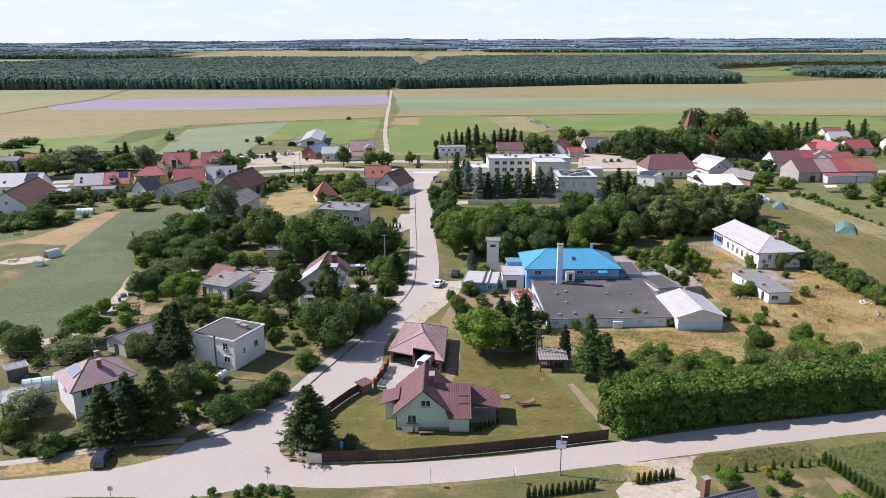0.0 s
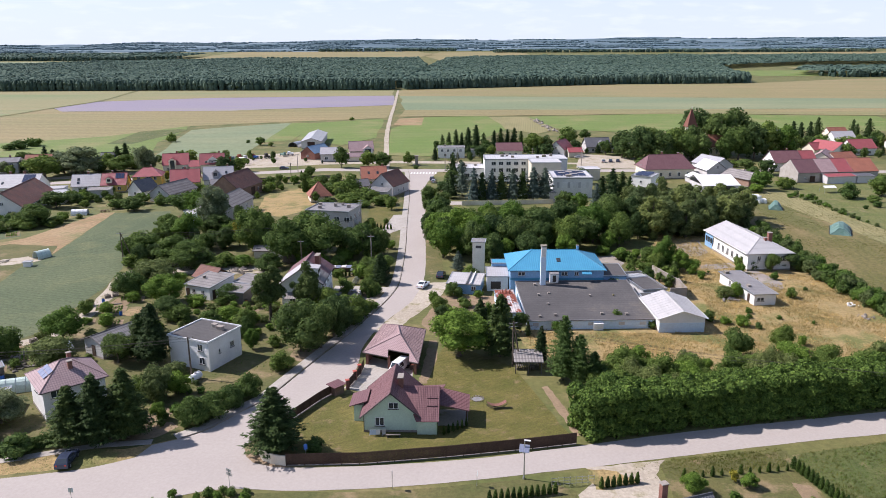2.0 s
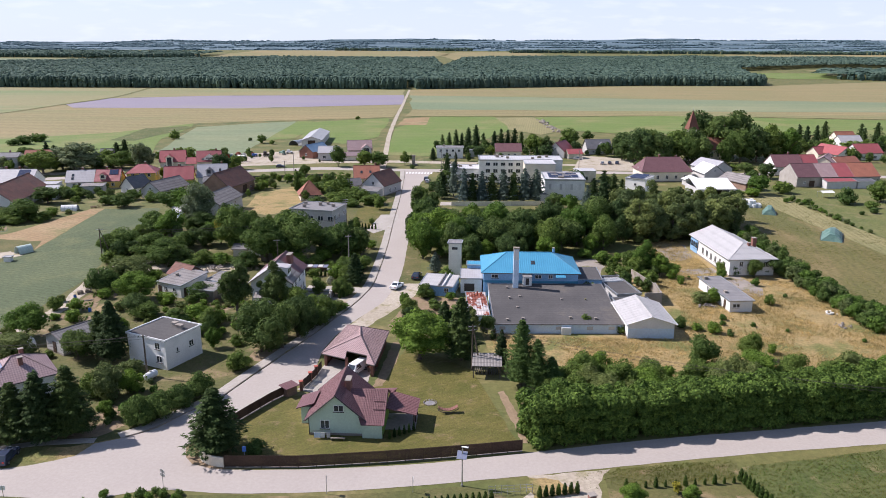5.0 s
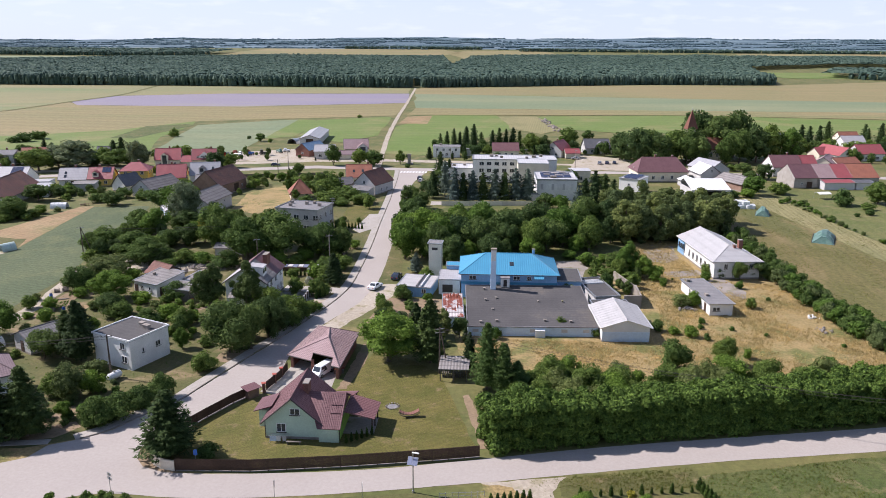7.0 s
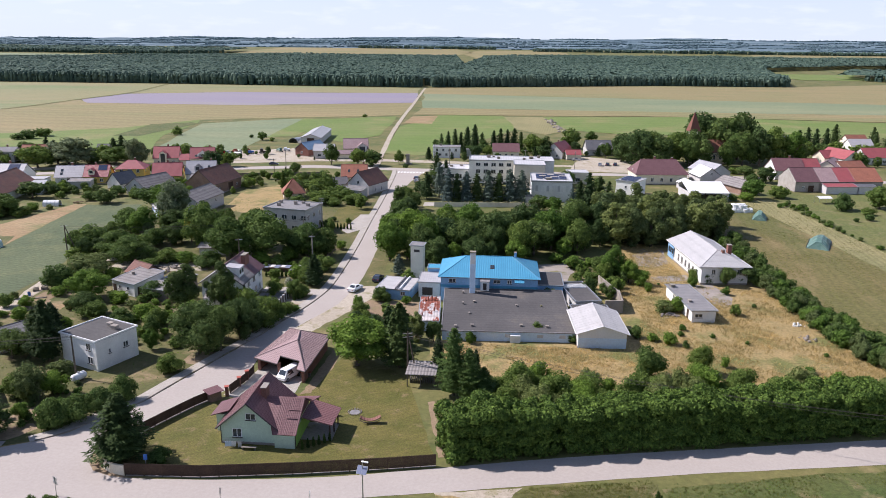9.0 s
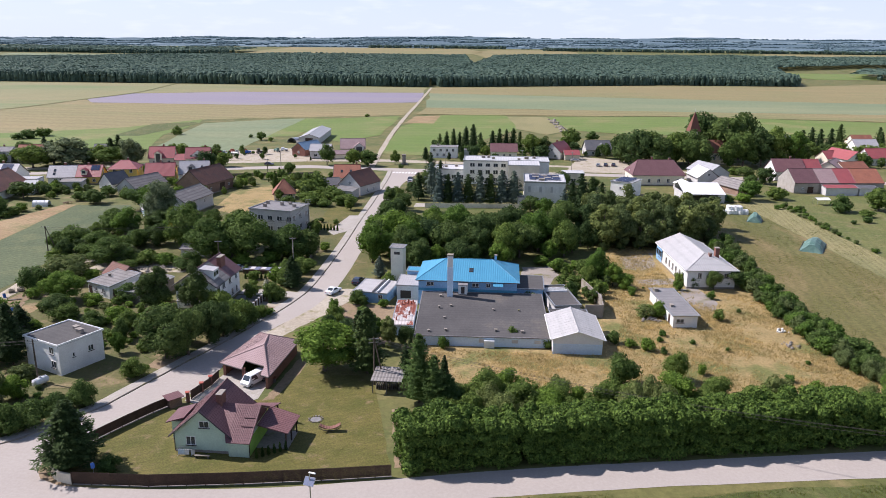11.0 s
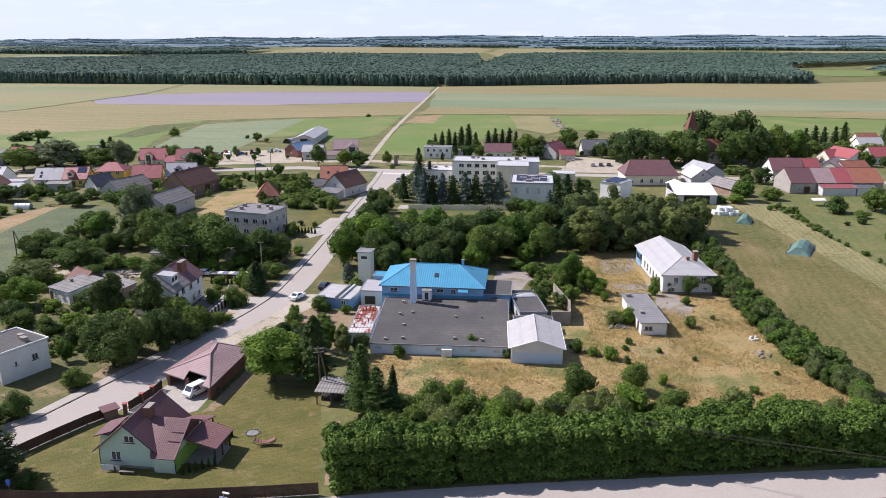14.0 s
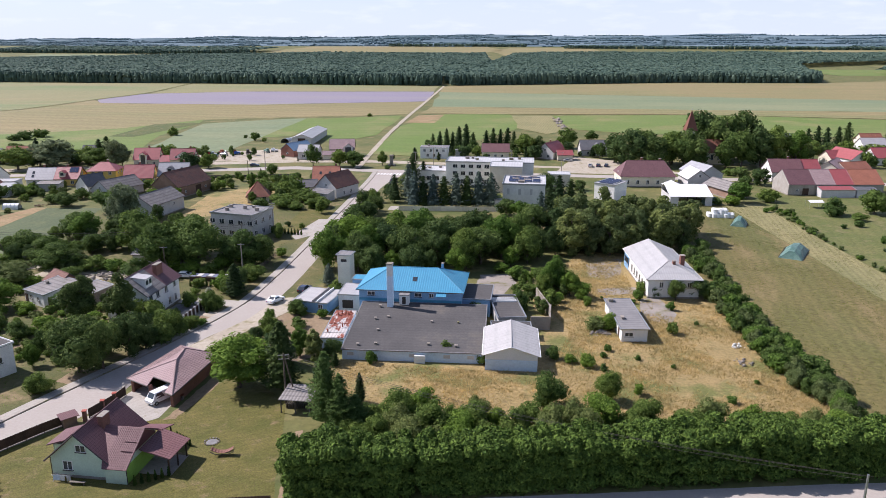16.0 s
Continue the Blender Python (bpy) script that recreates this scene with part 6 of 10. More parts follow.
bm.faces.new(list(reversed(q)))
part("spire", bm, "roof_orange", church)
bm = bmesh.new()
cyl(bm, -9.3, 0, 23.8, 25.1, 0.06, 0.04, 5)
cyl(bm, -9.3, 0, 24.1, 24.4, 0.18, 0.18, 6)
part("finial", bm, "steel", church)


# solar panels on the flat roofs by the school
for x, y, rot, z, nx, ny in ((45.5, 268.5, 0, 7.05, 4, 4), (75.2, 277, -30, 5.65, 2, 4)):
    for i in range(nx):
        for j in range(ny):
            a = radians(rot)
            u, v = (i - (nx - 1) / 2) * 2.7, (j - (ny - 1) / 2) * 2.1
            sp = thing("solar_panel", x + u * math.cos(a) - v * math.sin(a), y + u * math.sin(a) + v * math.cos(a), rot, "dark blue solar panel on a flat roof", "solar panel", "solar panels by the school", z=z)
            bm = bmesh.new()
            box(bm, -1.2, 1.2, -0.7, 0.7, 0.18, 0.23, pose(0, 0, 0.22, 16, 0, 0))
            part("panel", bm, "panel", sp)
            bm = bmesh.new()
            for sx in (-1, 1):
                box(bm, sx - 0.04, sx + 0.04, -0.5, 0.5, -0.06, 0.26)
            part("frame", bm, "steel", sp)

# ---- the green house and its yard ----
gh = house("house", -3.6, 95.9, 90, 8.6, 7.5, 2.9, 6.2, "wall_mint", "roof_maroon", "pale green one-storey house with a maroon sheet-tile roof", wins=(("w", -1.6, 1.0, 1.25, 1.25), ("w", 0.35, 3.55, 1.35, 0.95), ("n", 0, 1.0, 1.2, 1.2)),
           chims=((-0.2, -1.1, 6.55, 1.5, 0.7),), ribs=0.42, gableover=0.55, over=0.55, roof_label="maroon metal sheet-tile roof")
# lower cross wing with its own roof
bm = bmesh.new()
prof = [(-4.9, 0), (2.4, 0), (2.4, 3.35), (-0.3, 4.95), (-4.9, 2.28)]
a = [bm.verts.new((p, -3.6, q)) for p, q in prof]
b = [bm.verts.new((p, -6.3, q)) for p, q in prof]
bm.faces.new(a), bm.faces.new(list(reversed(b)))
for i in range(5):
    bm.faces.new((a[(i + 1) % 5], a[i], b[i], b[(i + 1) % 5]))
bmesh.ops.recalc_face_normals(bm, faces=bm.faces[:])
wing = part("wing", bm, "wall_mint", gh)
bm = bmesh.new()
slab(bm, [(-5.35, -6.65, 2.22), (-5.35, -3.5, 2.22), (-0.3, -1.2, 5.15), (-0.3, -6.65, 5.15)][::-1], 0.14)
slab(bm, [(2.8, -3.5, 3.32), (2.8, -6.65, 3.32), (-0.3, -6.65, 5.15), (-0.3, -1.2, 5.15)][::-1], 0.14)
part("wing_roof", bm, "roof_maroon", wing)
bm = bmesh.new()
for i in range(13):
    y = -6.6 + i * 0.25
    tube(bm, (-5.33, y, 2.24), (-0.35, y, 5.14), 0.015, 0.015, 4)
for z0, x0 in ((3.4, -3.28), (4.05, -2.16)):
    tube(bm, (x0, -6.4, z0 + 0.1), (x0, -4.9, z0 + 0.1), 0.05, 0.05, 5)
part("roof_rib", bm, "roof_maroon", wing)
bm = bmesh.new()
v = [bm.verts.new((p, y, q)) for y in (-6.36, -6.305) for p, q in ((-3.2, 3.1), (2.35, 3.1), (2.35, 3.3), (-0.3, 4.92))]
bm.faces.new(v[:4]), bm.faces.new(v[4:][::-1])
for i in range(4):
    bm.faces.new((v[i], v[4 + i], v[4 + (i + 1) % 4], v[(i + 1) % 4]))
bmesh.ops.recalc_face_normals(bm, faces=bm.faces[:])
part("gable_cladding", bm, "roof_maroon_rib", wing, "dark maroon sheet cladding")
bm = bmesh.new()
box(bm, -4.8, 2.3, -6.35, -6.304, 0.05, 2.3)
part("lime_wall_panel", bm, "green_paint", wing, "lime green painted wall")
bm = bmesh.new()
tube(bm, (-5.0, -6.45, 0.1), (-5.0, -6.45, 2.2), 0.05, 0.05, 6)
part("corner_pipe", bm, "dark", wing)
# open porch with posts
bm = bmesh.new()
slab(bm, [(3.4, -6.5, 3.12), (-2.0, -6.5, 3.12), (-2.6, -10.8, 2.45), (2.4, -10.95, 2.45)], 0.14)
slab(bm, [(2.85, -3.7, 3.2), (2.85, -6.9, 3.16), (5.4, -7.3, 2.62), (5.0, -4.1, 2.62)], 0.12)
porch = part("porch_roof", bm, "roof_maroon", gh)
bm = bmesh.new()
for i in range(13):
    f = i / 12
    p0, p1 = Vector((3.4 - 5.4 * f, -6.55, 3.13)), Vector((2.4 - 5.0 * f, -10.9 + 0.12 * f, 2.47))
    tube(bm, p0, p1, 0.022, 0.022, 4)
part("roof_rib", bm, "roof_maroon", porch)
for x, y in ((-2.3, -10.4), (2.0, -10.5), (-0.2, -10.45), (4.9, -7.0)):
    bm = bmesh.new()
    box(bm, x - 0.08, x + 0.08, y - 0.08, y + 0.08, 0, 2.42)
    part("post", bm, "brown", gh)
bm = bmesh.new()
box(bm, -2.4, 2.2, -10.6, -6.37, 0.0, 0.12)
part("terrace", bm, "concrete", gh)
# entrance wing on the street side
bm = bmesh.new()
box(bm, -1.2, 1.9, 3.7, 5.6, 0, 2.5)
entry = part("entrance", bm, "wall_mint", gh)
bm = bmesh.new()
slab(bm, [(-1.7, 6.2, 2.55), (2.4, 6.2, 2.55), (2.4, 3.6, 3.4), (-1.7, 3.6, 3.4)][::-1], 0.13)
part("entrance_roof", bm, "roof_maroon", entry)
bm = bmesh.new()
box(bm, -0.2, 0.8, 5.58, 5.64, 0.1, 2.15, None, 0.01)
part("door", bm, "white", entry)
bm = bmesh.new()
box(bm, -3.9, 3.9, -3.82, -3.74, -0.0, 0.5)
part("base_course", bm, "roof_slate", gh)
for x, y in ((-4.3, -3.78), (-4.3, 3.78)):
    bm = bmesh.new()
    cyl(bm, x - 0.06, y, 0.1, 2.8, 0.05, 0.05, 6)
    part("downpipe", bm, "dark", gh)

# the garage: an uneven plan beside the street
gar = thing("garage", 0, 0, 0, "red brick garage with faded hipped roof and open front", "garage")
A, B, C, D = Vector((-10.5, 114.0, 2.35)), Vector((-0.9, 109.6, 2.35)), Vector((-0.4, 124.6, 2.35)), Vector((-8.4, 127.2, 2.35))
R1, R2 = Vector((-4.5, 118.3, 3.9)), Vector((-5.2, 122.6, 3.9))
bm = bmesh.new()
F1, F4 = A.lerp(B, 0.46), A.lerp(B, 0.84)
F2, F3 = F1 + (R1 - A.lerp(B, 0.66)) * 0.30, F4 + (R1 - A.lerp(B, 0.66)) * 0.30
for f in ([A, F1, F2, F3, F4, B, R1], [B, C, R2, R1], [C, D, R2], [D, A, R1, R2]):
    slab(bm, f, 0.14)
gr = part("roof", bm, "roof_pink", gar, "faded red hipped roof")
bm = bmesh.new()
for q0, q1 in ((A, R1), (B, R1), (R1, R2), (C, R2), (D, R2)):
    tube(bm, q0, q1, 0.09, 0.09, 5)
part("ridge_cap", bm, "roof_pink", gr)
bm = bmesh.new()
for P, Q, top in ((B, C, (R1, R2)), (D, A, (R2, R1))):
    u = Q - P
    ul, un = u.length, u.normalized()
    up = (top[0] - P) - un * (top[0] - P).dot(un)
    t0, t1 = (top[0] - P).dot(un), (top[1] - P).dot(un)
    for i in range(1, 26):
        a_ = ul * i / 26
        fr = min(1.0, a_ / t0, (ul - a_) / (ul - t1))
        e = P + un * a_
        tube(bm, e + Vector((0, 0, 0.01)), e + up * fr + Vector((0, 0, 0.01)), 0.025, 0.025, 4)
part("roof_rib", bm, "roof_pink", gr)
ctr = (A + B + C + D) / 4


def inset(p, k=0.9):
    q = ctr + (p - ctr) * k
    return Vector((q.x, q.y, 0))


for nm, p0, p1 in (("side_wall", inset(B), inset(C)), ("back_wall", inset(C), inset(D)), ("street_wall", inset(D), inset(A))):
    bm = bmesh.new()
    d = (p1 - p0)
    m = Matrix.Translation(p0) @ pose(0, 0, 0, 0, 0, math.degrees(math.atan2(d.y, d.x)))
    box(bm, 0, d.length, 0.0, 0.22, -0.05, 2.24, m)
    part(nm, bm, "brick", gar)
for f in (0.02, 0.46, 0.98):
    p = inset(A).lerp(inset(B), f)
    bm = bmesh.new()
    box(bm, p.x - 0.22, p.x + 0.22, p.y - 0.22, p.y + 0.22, 0, 2.24, None, 0.02)
    part("pier", bm, "brick", gar)
for q0, q1 in ((A, F1), (F2, F3), (F4, B), (B, C)):
    bm = bmesh.new()
    tube(bm, q0 + Vector((0, 0, -0.12)), q1 + Vector((0, 0, -0.12)), 0.09, 0.09, 5)
    part("gutter", bm, "dark", gar)


# ---- vehicles ----
def wheel(parent, x, y, r=0.31, w=0.2):
    m = pose(x, y, r, 90, 0, 0)
    bm = bmesh.new()
    cyl(bm, 0, 0, -w / 2, w / 2, r, r, 12, m)
    t = part("wheel", bm, "black", parent)
    bm = bmesh.new()
    cyl(bm, 0, 0, -w / 2 - 0.012, w / 2 + 0.012, r * 0.6, r * 0.6, 10, m)
    part("rim", bm, "steel", t)


def car(x, y, rot, paint, label, van=False, hatch=False):
    """A car whose nose points along +x."""
    c = thing("van" if van else "car", x, y, rot, label, "van" if van else "car", z=0.035)
    ln, w, hh = (4.2, 1.75, 1.85) if van else (4.2, 1.72, 1.45)
    if van:
        prof = [(-ln / 2, 0.35), (ln / 2 - 0.05, 0.35), (ln / 2, 0.8), (ln / 2 - 0.38, 1.05), (ln / 2 - 0.9, hh), (-ln / 2 + 0.1, hh), (-ln / 2, hh - 0.2)]
        glassy = [(ln / 2 - 0.42, 1.10), (ln / 2 - 0.86, hh - 0.1)]
    else:
        back = -ln / 2 + (0.12 if hatch else 0.75)
        prof = [(-ln / 2, 0.32), (ln / 2 - 0.06, 0.32), (ln / 2, 0.62), (ln / 2 - 0.2, 0.78), (ln / 2 - 1.25, 0.92), (ln / 2 - 1.95, hh - 0.03), (ln / 2 - 2.4, hh), (back + 0.65, hh - 0.02), (back, 0.96), (-ln / 2 + 0.05, 0.9)]
        glassy = [(ln / 2 - 1.30, 0.97), (ln / 2 - 1.93, hh - 0.08)]
    bm = bmesh.new()
    sides = []
    for s in (-1, 1):
        sides.append([bm.verts.new((px, s * (w / 2 - (0.20 if pz > 1.1 else 0.02)), pz)) for px, pz in prof])
    bm.faces.new(sides[0]), bm.faces.new(list(reversed(sides[1])))
    for i in range(len(prof)):
        j = (i + 1) % len(prof)
        bm.faces.new((sides[0][j], sides[0][i], sides[1][i], sides[1][j]))
    bmesh.ops.recalc_face_normals(bm, faces=bm.faces[:])
    bmesh.ops.bevel(bm, geom=bm.edges[:], offset=0.05, segments=2, affect="EDGES", profile=0.6)
    part("body", bm, paint, c)
    (x0, z0), (x1, z1) = glassy
    bm = bmesh.new()
    slab(bm, [(x0 + 0.02, -w / 2 + 0.24, z0 + 0.02), (x0 + 0.02, w / 2 - 0.24, z0 + 0.02), (x1 + 0.03, w / 2 - 0.28, z1 + 0.01), (x1 + 0.03, -w / 2 + 0.28, z1 + 0.01)], 0.05)
    part("windscreen", bm, "glass", c)
    if not van:
        bx0, bx1 = back + 0.05, back + 0.60
        bm = bmesh.new()
        slab(bm, [(bx0 - 0.03, w / 2 - 0.24, 1.0), (bx0 - 0.03, -w / 2 + 0.24, 1.0), (bx1 - 0.03, -w / 2 + 0.28, hh - 0.05), (bx1 - 0.03, w / 2 - 0.28, hh - 0.05)], 0.05)
        part("rear_window", bm, "glass", c)
    for s in (-1, 1):
        bm = bmesh.new()
        xa, xb = (back + 0.55, ln / 2 - 1.75) if not van else (ln / 2 - 2.0, ln / 2 - 0.95)
        slab(bm, [(xa - 0.3, s * (w / 2 - 0.08), 0.98), (xb + 0.35, s * (w / 2 - 0.08), 0.98), (xb - 0.15, s * (w / 2 - 0.175), hh - 0.12), (xa + 0.1, s * (w / 2 - 0.175), hh - 0.12)][::s], 0.05)
        part("side_window", bm, "glass", c)
        bm = bmesh.new()
        box(bm, ln / 2 - 0.12, ln / 2 - 0.01, s * (w / 2 - 0.4) - 0.16, s * (w / 2 - 0.4) + 0.16, 0.6, 0.74, None, 0.02)
        part("headlight", bm, "pvc", c)
        bm = bmesh.new()
        box(bm, -ln / 2 - 0.015, -ln / 2 + 0.08, s * (w / 2 - 0.3) - 0.12, s * (w / 2 - 0.3) + 0.12, 0.66, 0.84, None, 0.02)
        part("tail_light", bm, "car_red", c)
        for px in (-ln / 2 + 0.8, ln / 2 - 0.8):
            wheel(c, px, s * (w / 2 - 0.08))
    return c


car(-44.6, 83.0, 98, "car_dark", "dark blue estate car parked on the verge", hatch=True)
car(-4.2, 112.0, 245, "car_white", "white delivery van parked in the garage yard", van=True)
car(-2.6, 156.4, 70, "car_white", "white saloon parked at the roadside", hatch=False)
car(1.2, 164.0, 82, "car_dark", "dark car parked beside the white garages", hatch=True)
car(-6.2, 297.5, 84, "car_dark", "dark blue car parked near the crossing", hatch=True)
car(-5.4, 291.5, 84, "car_silver", "silver car parked near the crossing", hatch=True)
car(72.5, 346, 80, "car_silver", "silver car on the gravel car park", hatch=True)
car(76, 347, 80, "car_dark", "dark car on the gravel car park", hatch=True)
car(79.5, 347.5, 80, "car_dark", "dark blue car on the gravel car park")
car(-74, 326.0, 12, "car_dark", "dark car driving on the through road", hatch=True)
car(63.0, 360, 5, "car_silver", "silver car beside the red-roofed house")

# ---- fences, lamps, signs ----


def slat_fence(pts, h, material, label, gap=0.11, slat=0.085, post=2.2, wall=0.0):
    """A fence of upright slats on rails between posts, panel by panel; wall: height of a low wall under it."""
    line = [Vector((*p, 0)) for p in pts]
    f = tagged(new("fence"), label, "fence")
    for a, b in zip(line, line[1:]):
        n = max(1, round((b - a).length / post))
        d = (b - a) / n
        ang = math.degrees(math.atan2(d.y, d.x))
        for i in range(n):
            m = Matrix.Translation(a + d * i) @ pose(0, 0, 0, 0, 0, ang)
            bm = bmesh.new()
            box(bm, -0.06, 0.06, -0.06, 0.06, -0.1, h + 0.01, m)
            part("post", bm, material, f)
            bm = bmesh.new()
            for z in (wall + 0.3, h - 0.25):
                box(bm, 0.07, d.length - 0.07, 0.02, 0.06, z, z + 0.08, m)
            k = max(1, int((d.length - 0.14) / gap))
            step = (d.length - 0.12) / k
            for j in range(k):
                x = 0.06 + step * j
                box(bm, x, x + slat * step / gap, -0.015, 0.015, wall + 0.06, h + 0.02 * ((j * 7) % 3), m)
            tagged(part("panel", bm, material, f), kind="stuff")
            if wall:
                bm = bmesh.new()
                box(bm, 0.07, d.length - 0.07, -0.10, 0.10, -0.1, wall, m)
                part("footing", bm, "concrete", f)
    return f


slat_fence([(-16.2, 82.9), (-6.9, 83.4), (4.1, 85.2), (15.5, 87.5), (21.6, 88.9)], 1.65, "brown", "dark brown slatted wooden fence along the road", gap=0.105, slat=0.097, wall=0.05)
slat_fence([(-19.8, 91.4), (-17.4, 96.6), (-15.2, 101.0), (-13.9, 103.0)], 1.5, "brown", "brown slatted wooden fence along the side street", gap=0.105, slat=0.098, wall=0.12)
slat_fence([(-11.5, 105.6), (-10.9, 108.0), (-10.4, 110.2), (-10.2, 113.0)], 1.5, "brown", "brown slatted gate fence beside the garage", wall=0.12)
for x, y in ((-11.7, 104.9), (-11.0, 108.2), (-10.6, 110.6)):
    p = thing("gate_pillar", x, y, 20, "red brick gate pillar with a cap", "pillar")
    bm = bmesh.new()
    box(bm, -0.25, 0.25, -0.25, 0.25, -0.05, 1.5, None, 0.015)
    part("shaft", bm, "brick", p)
    bm = bmesh.new()
    box(bm, -0.33, 0.33, -0.33, 0.33, 1.502, 1.62, None, 0.03)
    part("cap", bm, "clay_red", p)
# corner wall by the big spruce
cw = thing("corner_wall", 0, 0, 0, "low curved pale rendered wall at the road corner", "wall")
for (x0, y0), (x1, y1) in (((-20.4, 85.6), (-19.6, 84.2)), ((-19.6, 84.2), (-18.2, 83.3)), ((-18.2, 83.3), (-16.3, 82.9))):
    bm = bmesh.new()
    d = math.hypot(x1 - x0, y1 - y0)
    box(bm, 0, d + 0.02, -0.12, 0.12, -0.1, 1.35, pose(x0, y0, 0, 0, 0, math.degrees(math.atan2(y1 - y0, x1 - x0))))
    part("wall_section", bm, "wall_cream", cw)
bs = thing("bin_shelter", -13.2, 103.5, 50, "small brick bin shelter with a flat maroon roof", "shelter")
bm = bmesh.new()
box(bm, -0.9, 0.9, -0.7, 0.7, 0, 1.4)
part("wall", bm, "brick_dark", bs)
bm = bmesh.new()
slab(bm, [(-1.2, -1.0, 1.5), (1.2, -1.0, 1.5), (1.2, 1.0, 1.65), (-1.2, 1.0, 1.65)], 0.1)
part("roof", bm, "roof_maroon", bs)


def solar_lamp(x, y, rot):
    s = thing("street_lamp", x, y, rot, "solar street lamp on a tall grey steel pole", "street lamp")
    bm = bmesh.new()
    cyl(bm, 0, 0, -0.1, 5.3, 0.09, 0.055, 8)
    cyl(bm, 0, 0, -0.05, 0.3, 0.17, 0.15, 8)
    part("pole", bm, "steel", s)
    bm = bmesh.new()
    box(bm, -0.62, 0.62, -0.5, 0.5, -0.03, 0.03, pose(0, -0.1, 4.25, 48, 0, 0))
    pn = part("solar_panel", bm, "steel", s)
    for i in (-1, 1):
        bm = bmesh.new()
        box(bm, i * 0.3 - 0.28, i * 0.3 + 0.28, -0.46, 0.46, 0.03, 0.04, pose(0, -0.1, 4.25, 48, 0, 0))
        part("cell_field", bm, "panel_light", pn)
    bm = bmesh.new()
    box(bm, -0.1, 0.75, -0.12, 0.12, 5.25, 5.37, None, 0.03)
    part("lamp_head", bm, "white", s)
    bm = bmesh.new()
    box(bm, -0.14, 0.14, -0.2, 0.2, 3.6, 3.95, None, 0.02)
    part("battery_box", bm, "steel", s)


solar_lamp(13.8, 80.4, -12)


def sign(x, y, rot, plates, h, label):
    """A road sign on a post. plates: (z, width, height, material)."""
    s = thing("road_sign", x, y, rot, label, "road sign")
    bm = bmesh.new()
    cyl(bm, 0, 0, -0.1, h, 0.035, 0.035, 6)
    part("post", bm, "steel", s)
    for z, w, hh, mt in plates:
        bm = bmesh.new()
        box(bm, -w / 2, w / 2, -0.06, -0.035, z, z + hh, None, 0.008)
        part("plate", bm, mt, s)


sign(-22.0, 78.0, 150, ((1.55, 0.95, 0.42, "steel"), (2.05, 0.9, 0.42, "steel")), 2.55, "grey backs of two direction signs on a post")
sign(-2.2, 77.9, 92, ((1.6, 0.5, 0.75, "steel"),), 2.5, "road sign seen edge-on on a thin post")
sign(-40.0, 75.2, 180, ((0.85, 0.62, 0.62, "white"),), 1.5, "round white back of a road sign")
sign(-13.8, 83.6, 20, ((1.9, 0.45, 0.75, "sign_blue"),), 2.7, "blue street sign on a post behind the fence")
sign(8.0, 78.7, 100, ((1.5, 0.6, 0.6, "white"),), 2.2, "white road sign on a post")

# ---- garden things of the green house ----
hm = thing("hammock", 11.3, 98.9, 12, "wooden arc hammock stand with a red-brown cloth", "hammock")
for yy in (-0.25, 0.25):
    bm = bmesh.new()
    for i in range(10):
        a0, a1 = (i / 10 - 0.5) * 1.9, ((i + 1) / 10 - 0.5) * 1.9
        tube(bm, (1.9 * math.sin(a0), yy, 1.55 - 1.4 * math.cos(a0)), (1.9 * math.sin(a1), yy, 1.55 - 1.4 * math.cos(a1)), 0.06, 0.06, 5)
    part("runner", bm, "old_wood", hm)
bm = bmesh.new()
for i in range(8):
    f0, f1 = i / 8, (i + 1) / 8
    z0, z1 = 0.55 + 0.5 * (2 * f0 - 1) ** 2, 0.55 + 0.5 * (2 * f1 - 1) ** 2
    slab(bm, [(-1.4 + 2.8 * f0, -0.42, z0), (-1.4 + 2.8 * f1, -0.42, z1), (-1.4 + 2.8 * f1, 0.42, z1), (-1.4 + 2.8 * f0, 0.42, z0)], 0.04)
bmesh.ops.remove_doubles(bm, verts=bm.verts[:], dist=0.03)
part("cloth", bm, "roof_clay", hm)
fp = thing("fire_pit", 8.5, 101.8, 0, "round fire pit edged with pale stones", "fire pit")
rng = random.Random(3)
for i in range(14):
    a = i * 2 * math.pi / 14
    bm = bmesh.new()
    bmesh.ops.create_icosphere(bm, subdivisions=1, radius=0.13 * rng.uniform(0.8, 1.3), matrix=pose(0.95 * math.cos(a), 0.95 * math.sin(a), 0.08, 0, 0, 40 * i))
    part("stone", bm, "concrete", fp)
bm = bmesh.new()
cyl(bm, 0, 0, 0.014, 0.05, 0.8, 0.75, 12)
part("ash", bm, "felt_grey", fp)
ar = thing("clothes_airer", -5.4, 90.8, 4, "folding clothes airer hung with washing by the house wall", "clothes airer")
for x0, x1 in ((-1.3, 1.3),):
    bm = bmesh.new()
    for yy in (-0.35, 0.35):
        tube(bm, (x0, yy, 0.95), (x1, yy, 0.95), 0.02, 0.02, 5)
    for k in range(5):
        tube(bm, (x0, -0.3 + k * 0.15, 0.95), (x1, -0.3 + k * 0.15, 0.95), 0.008, 0.008, 4)
    for xx in (-0.9, 0.9):
        tube(bm, (xx - 0.3, -0.35, 0), (xx + 0.1, 0.35, 0.95), 0.02, 0.02, 5)
        tube(bm, (xx - 0.3, 0.35, 0), (xx + 0.1, -0.35, 0.95), 0.02, 0.02, 5)
    part("frame", bm, "steel", ar)
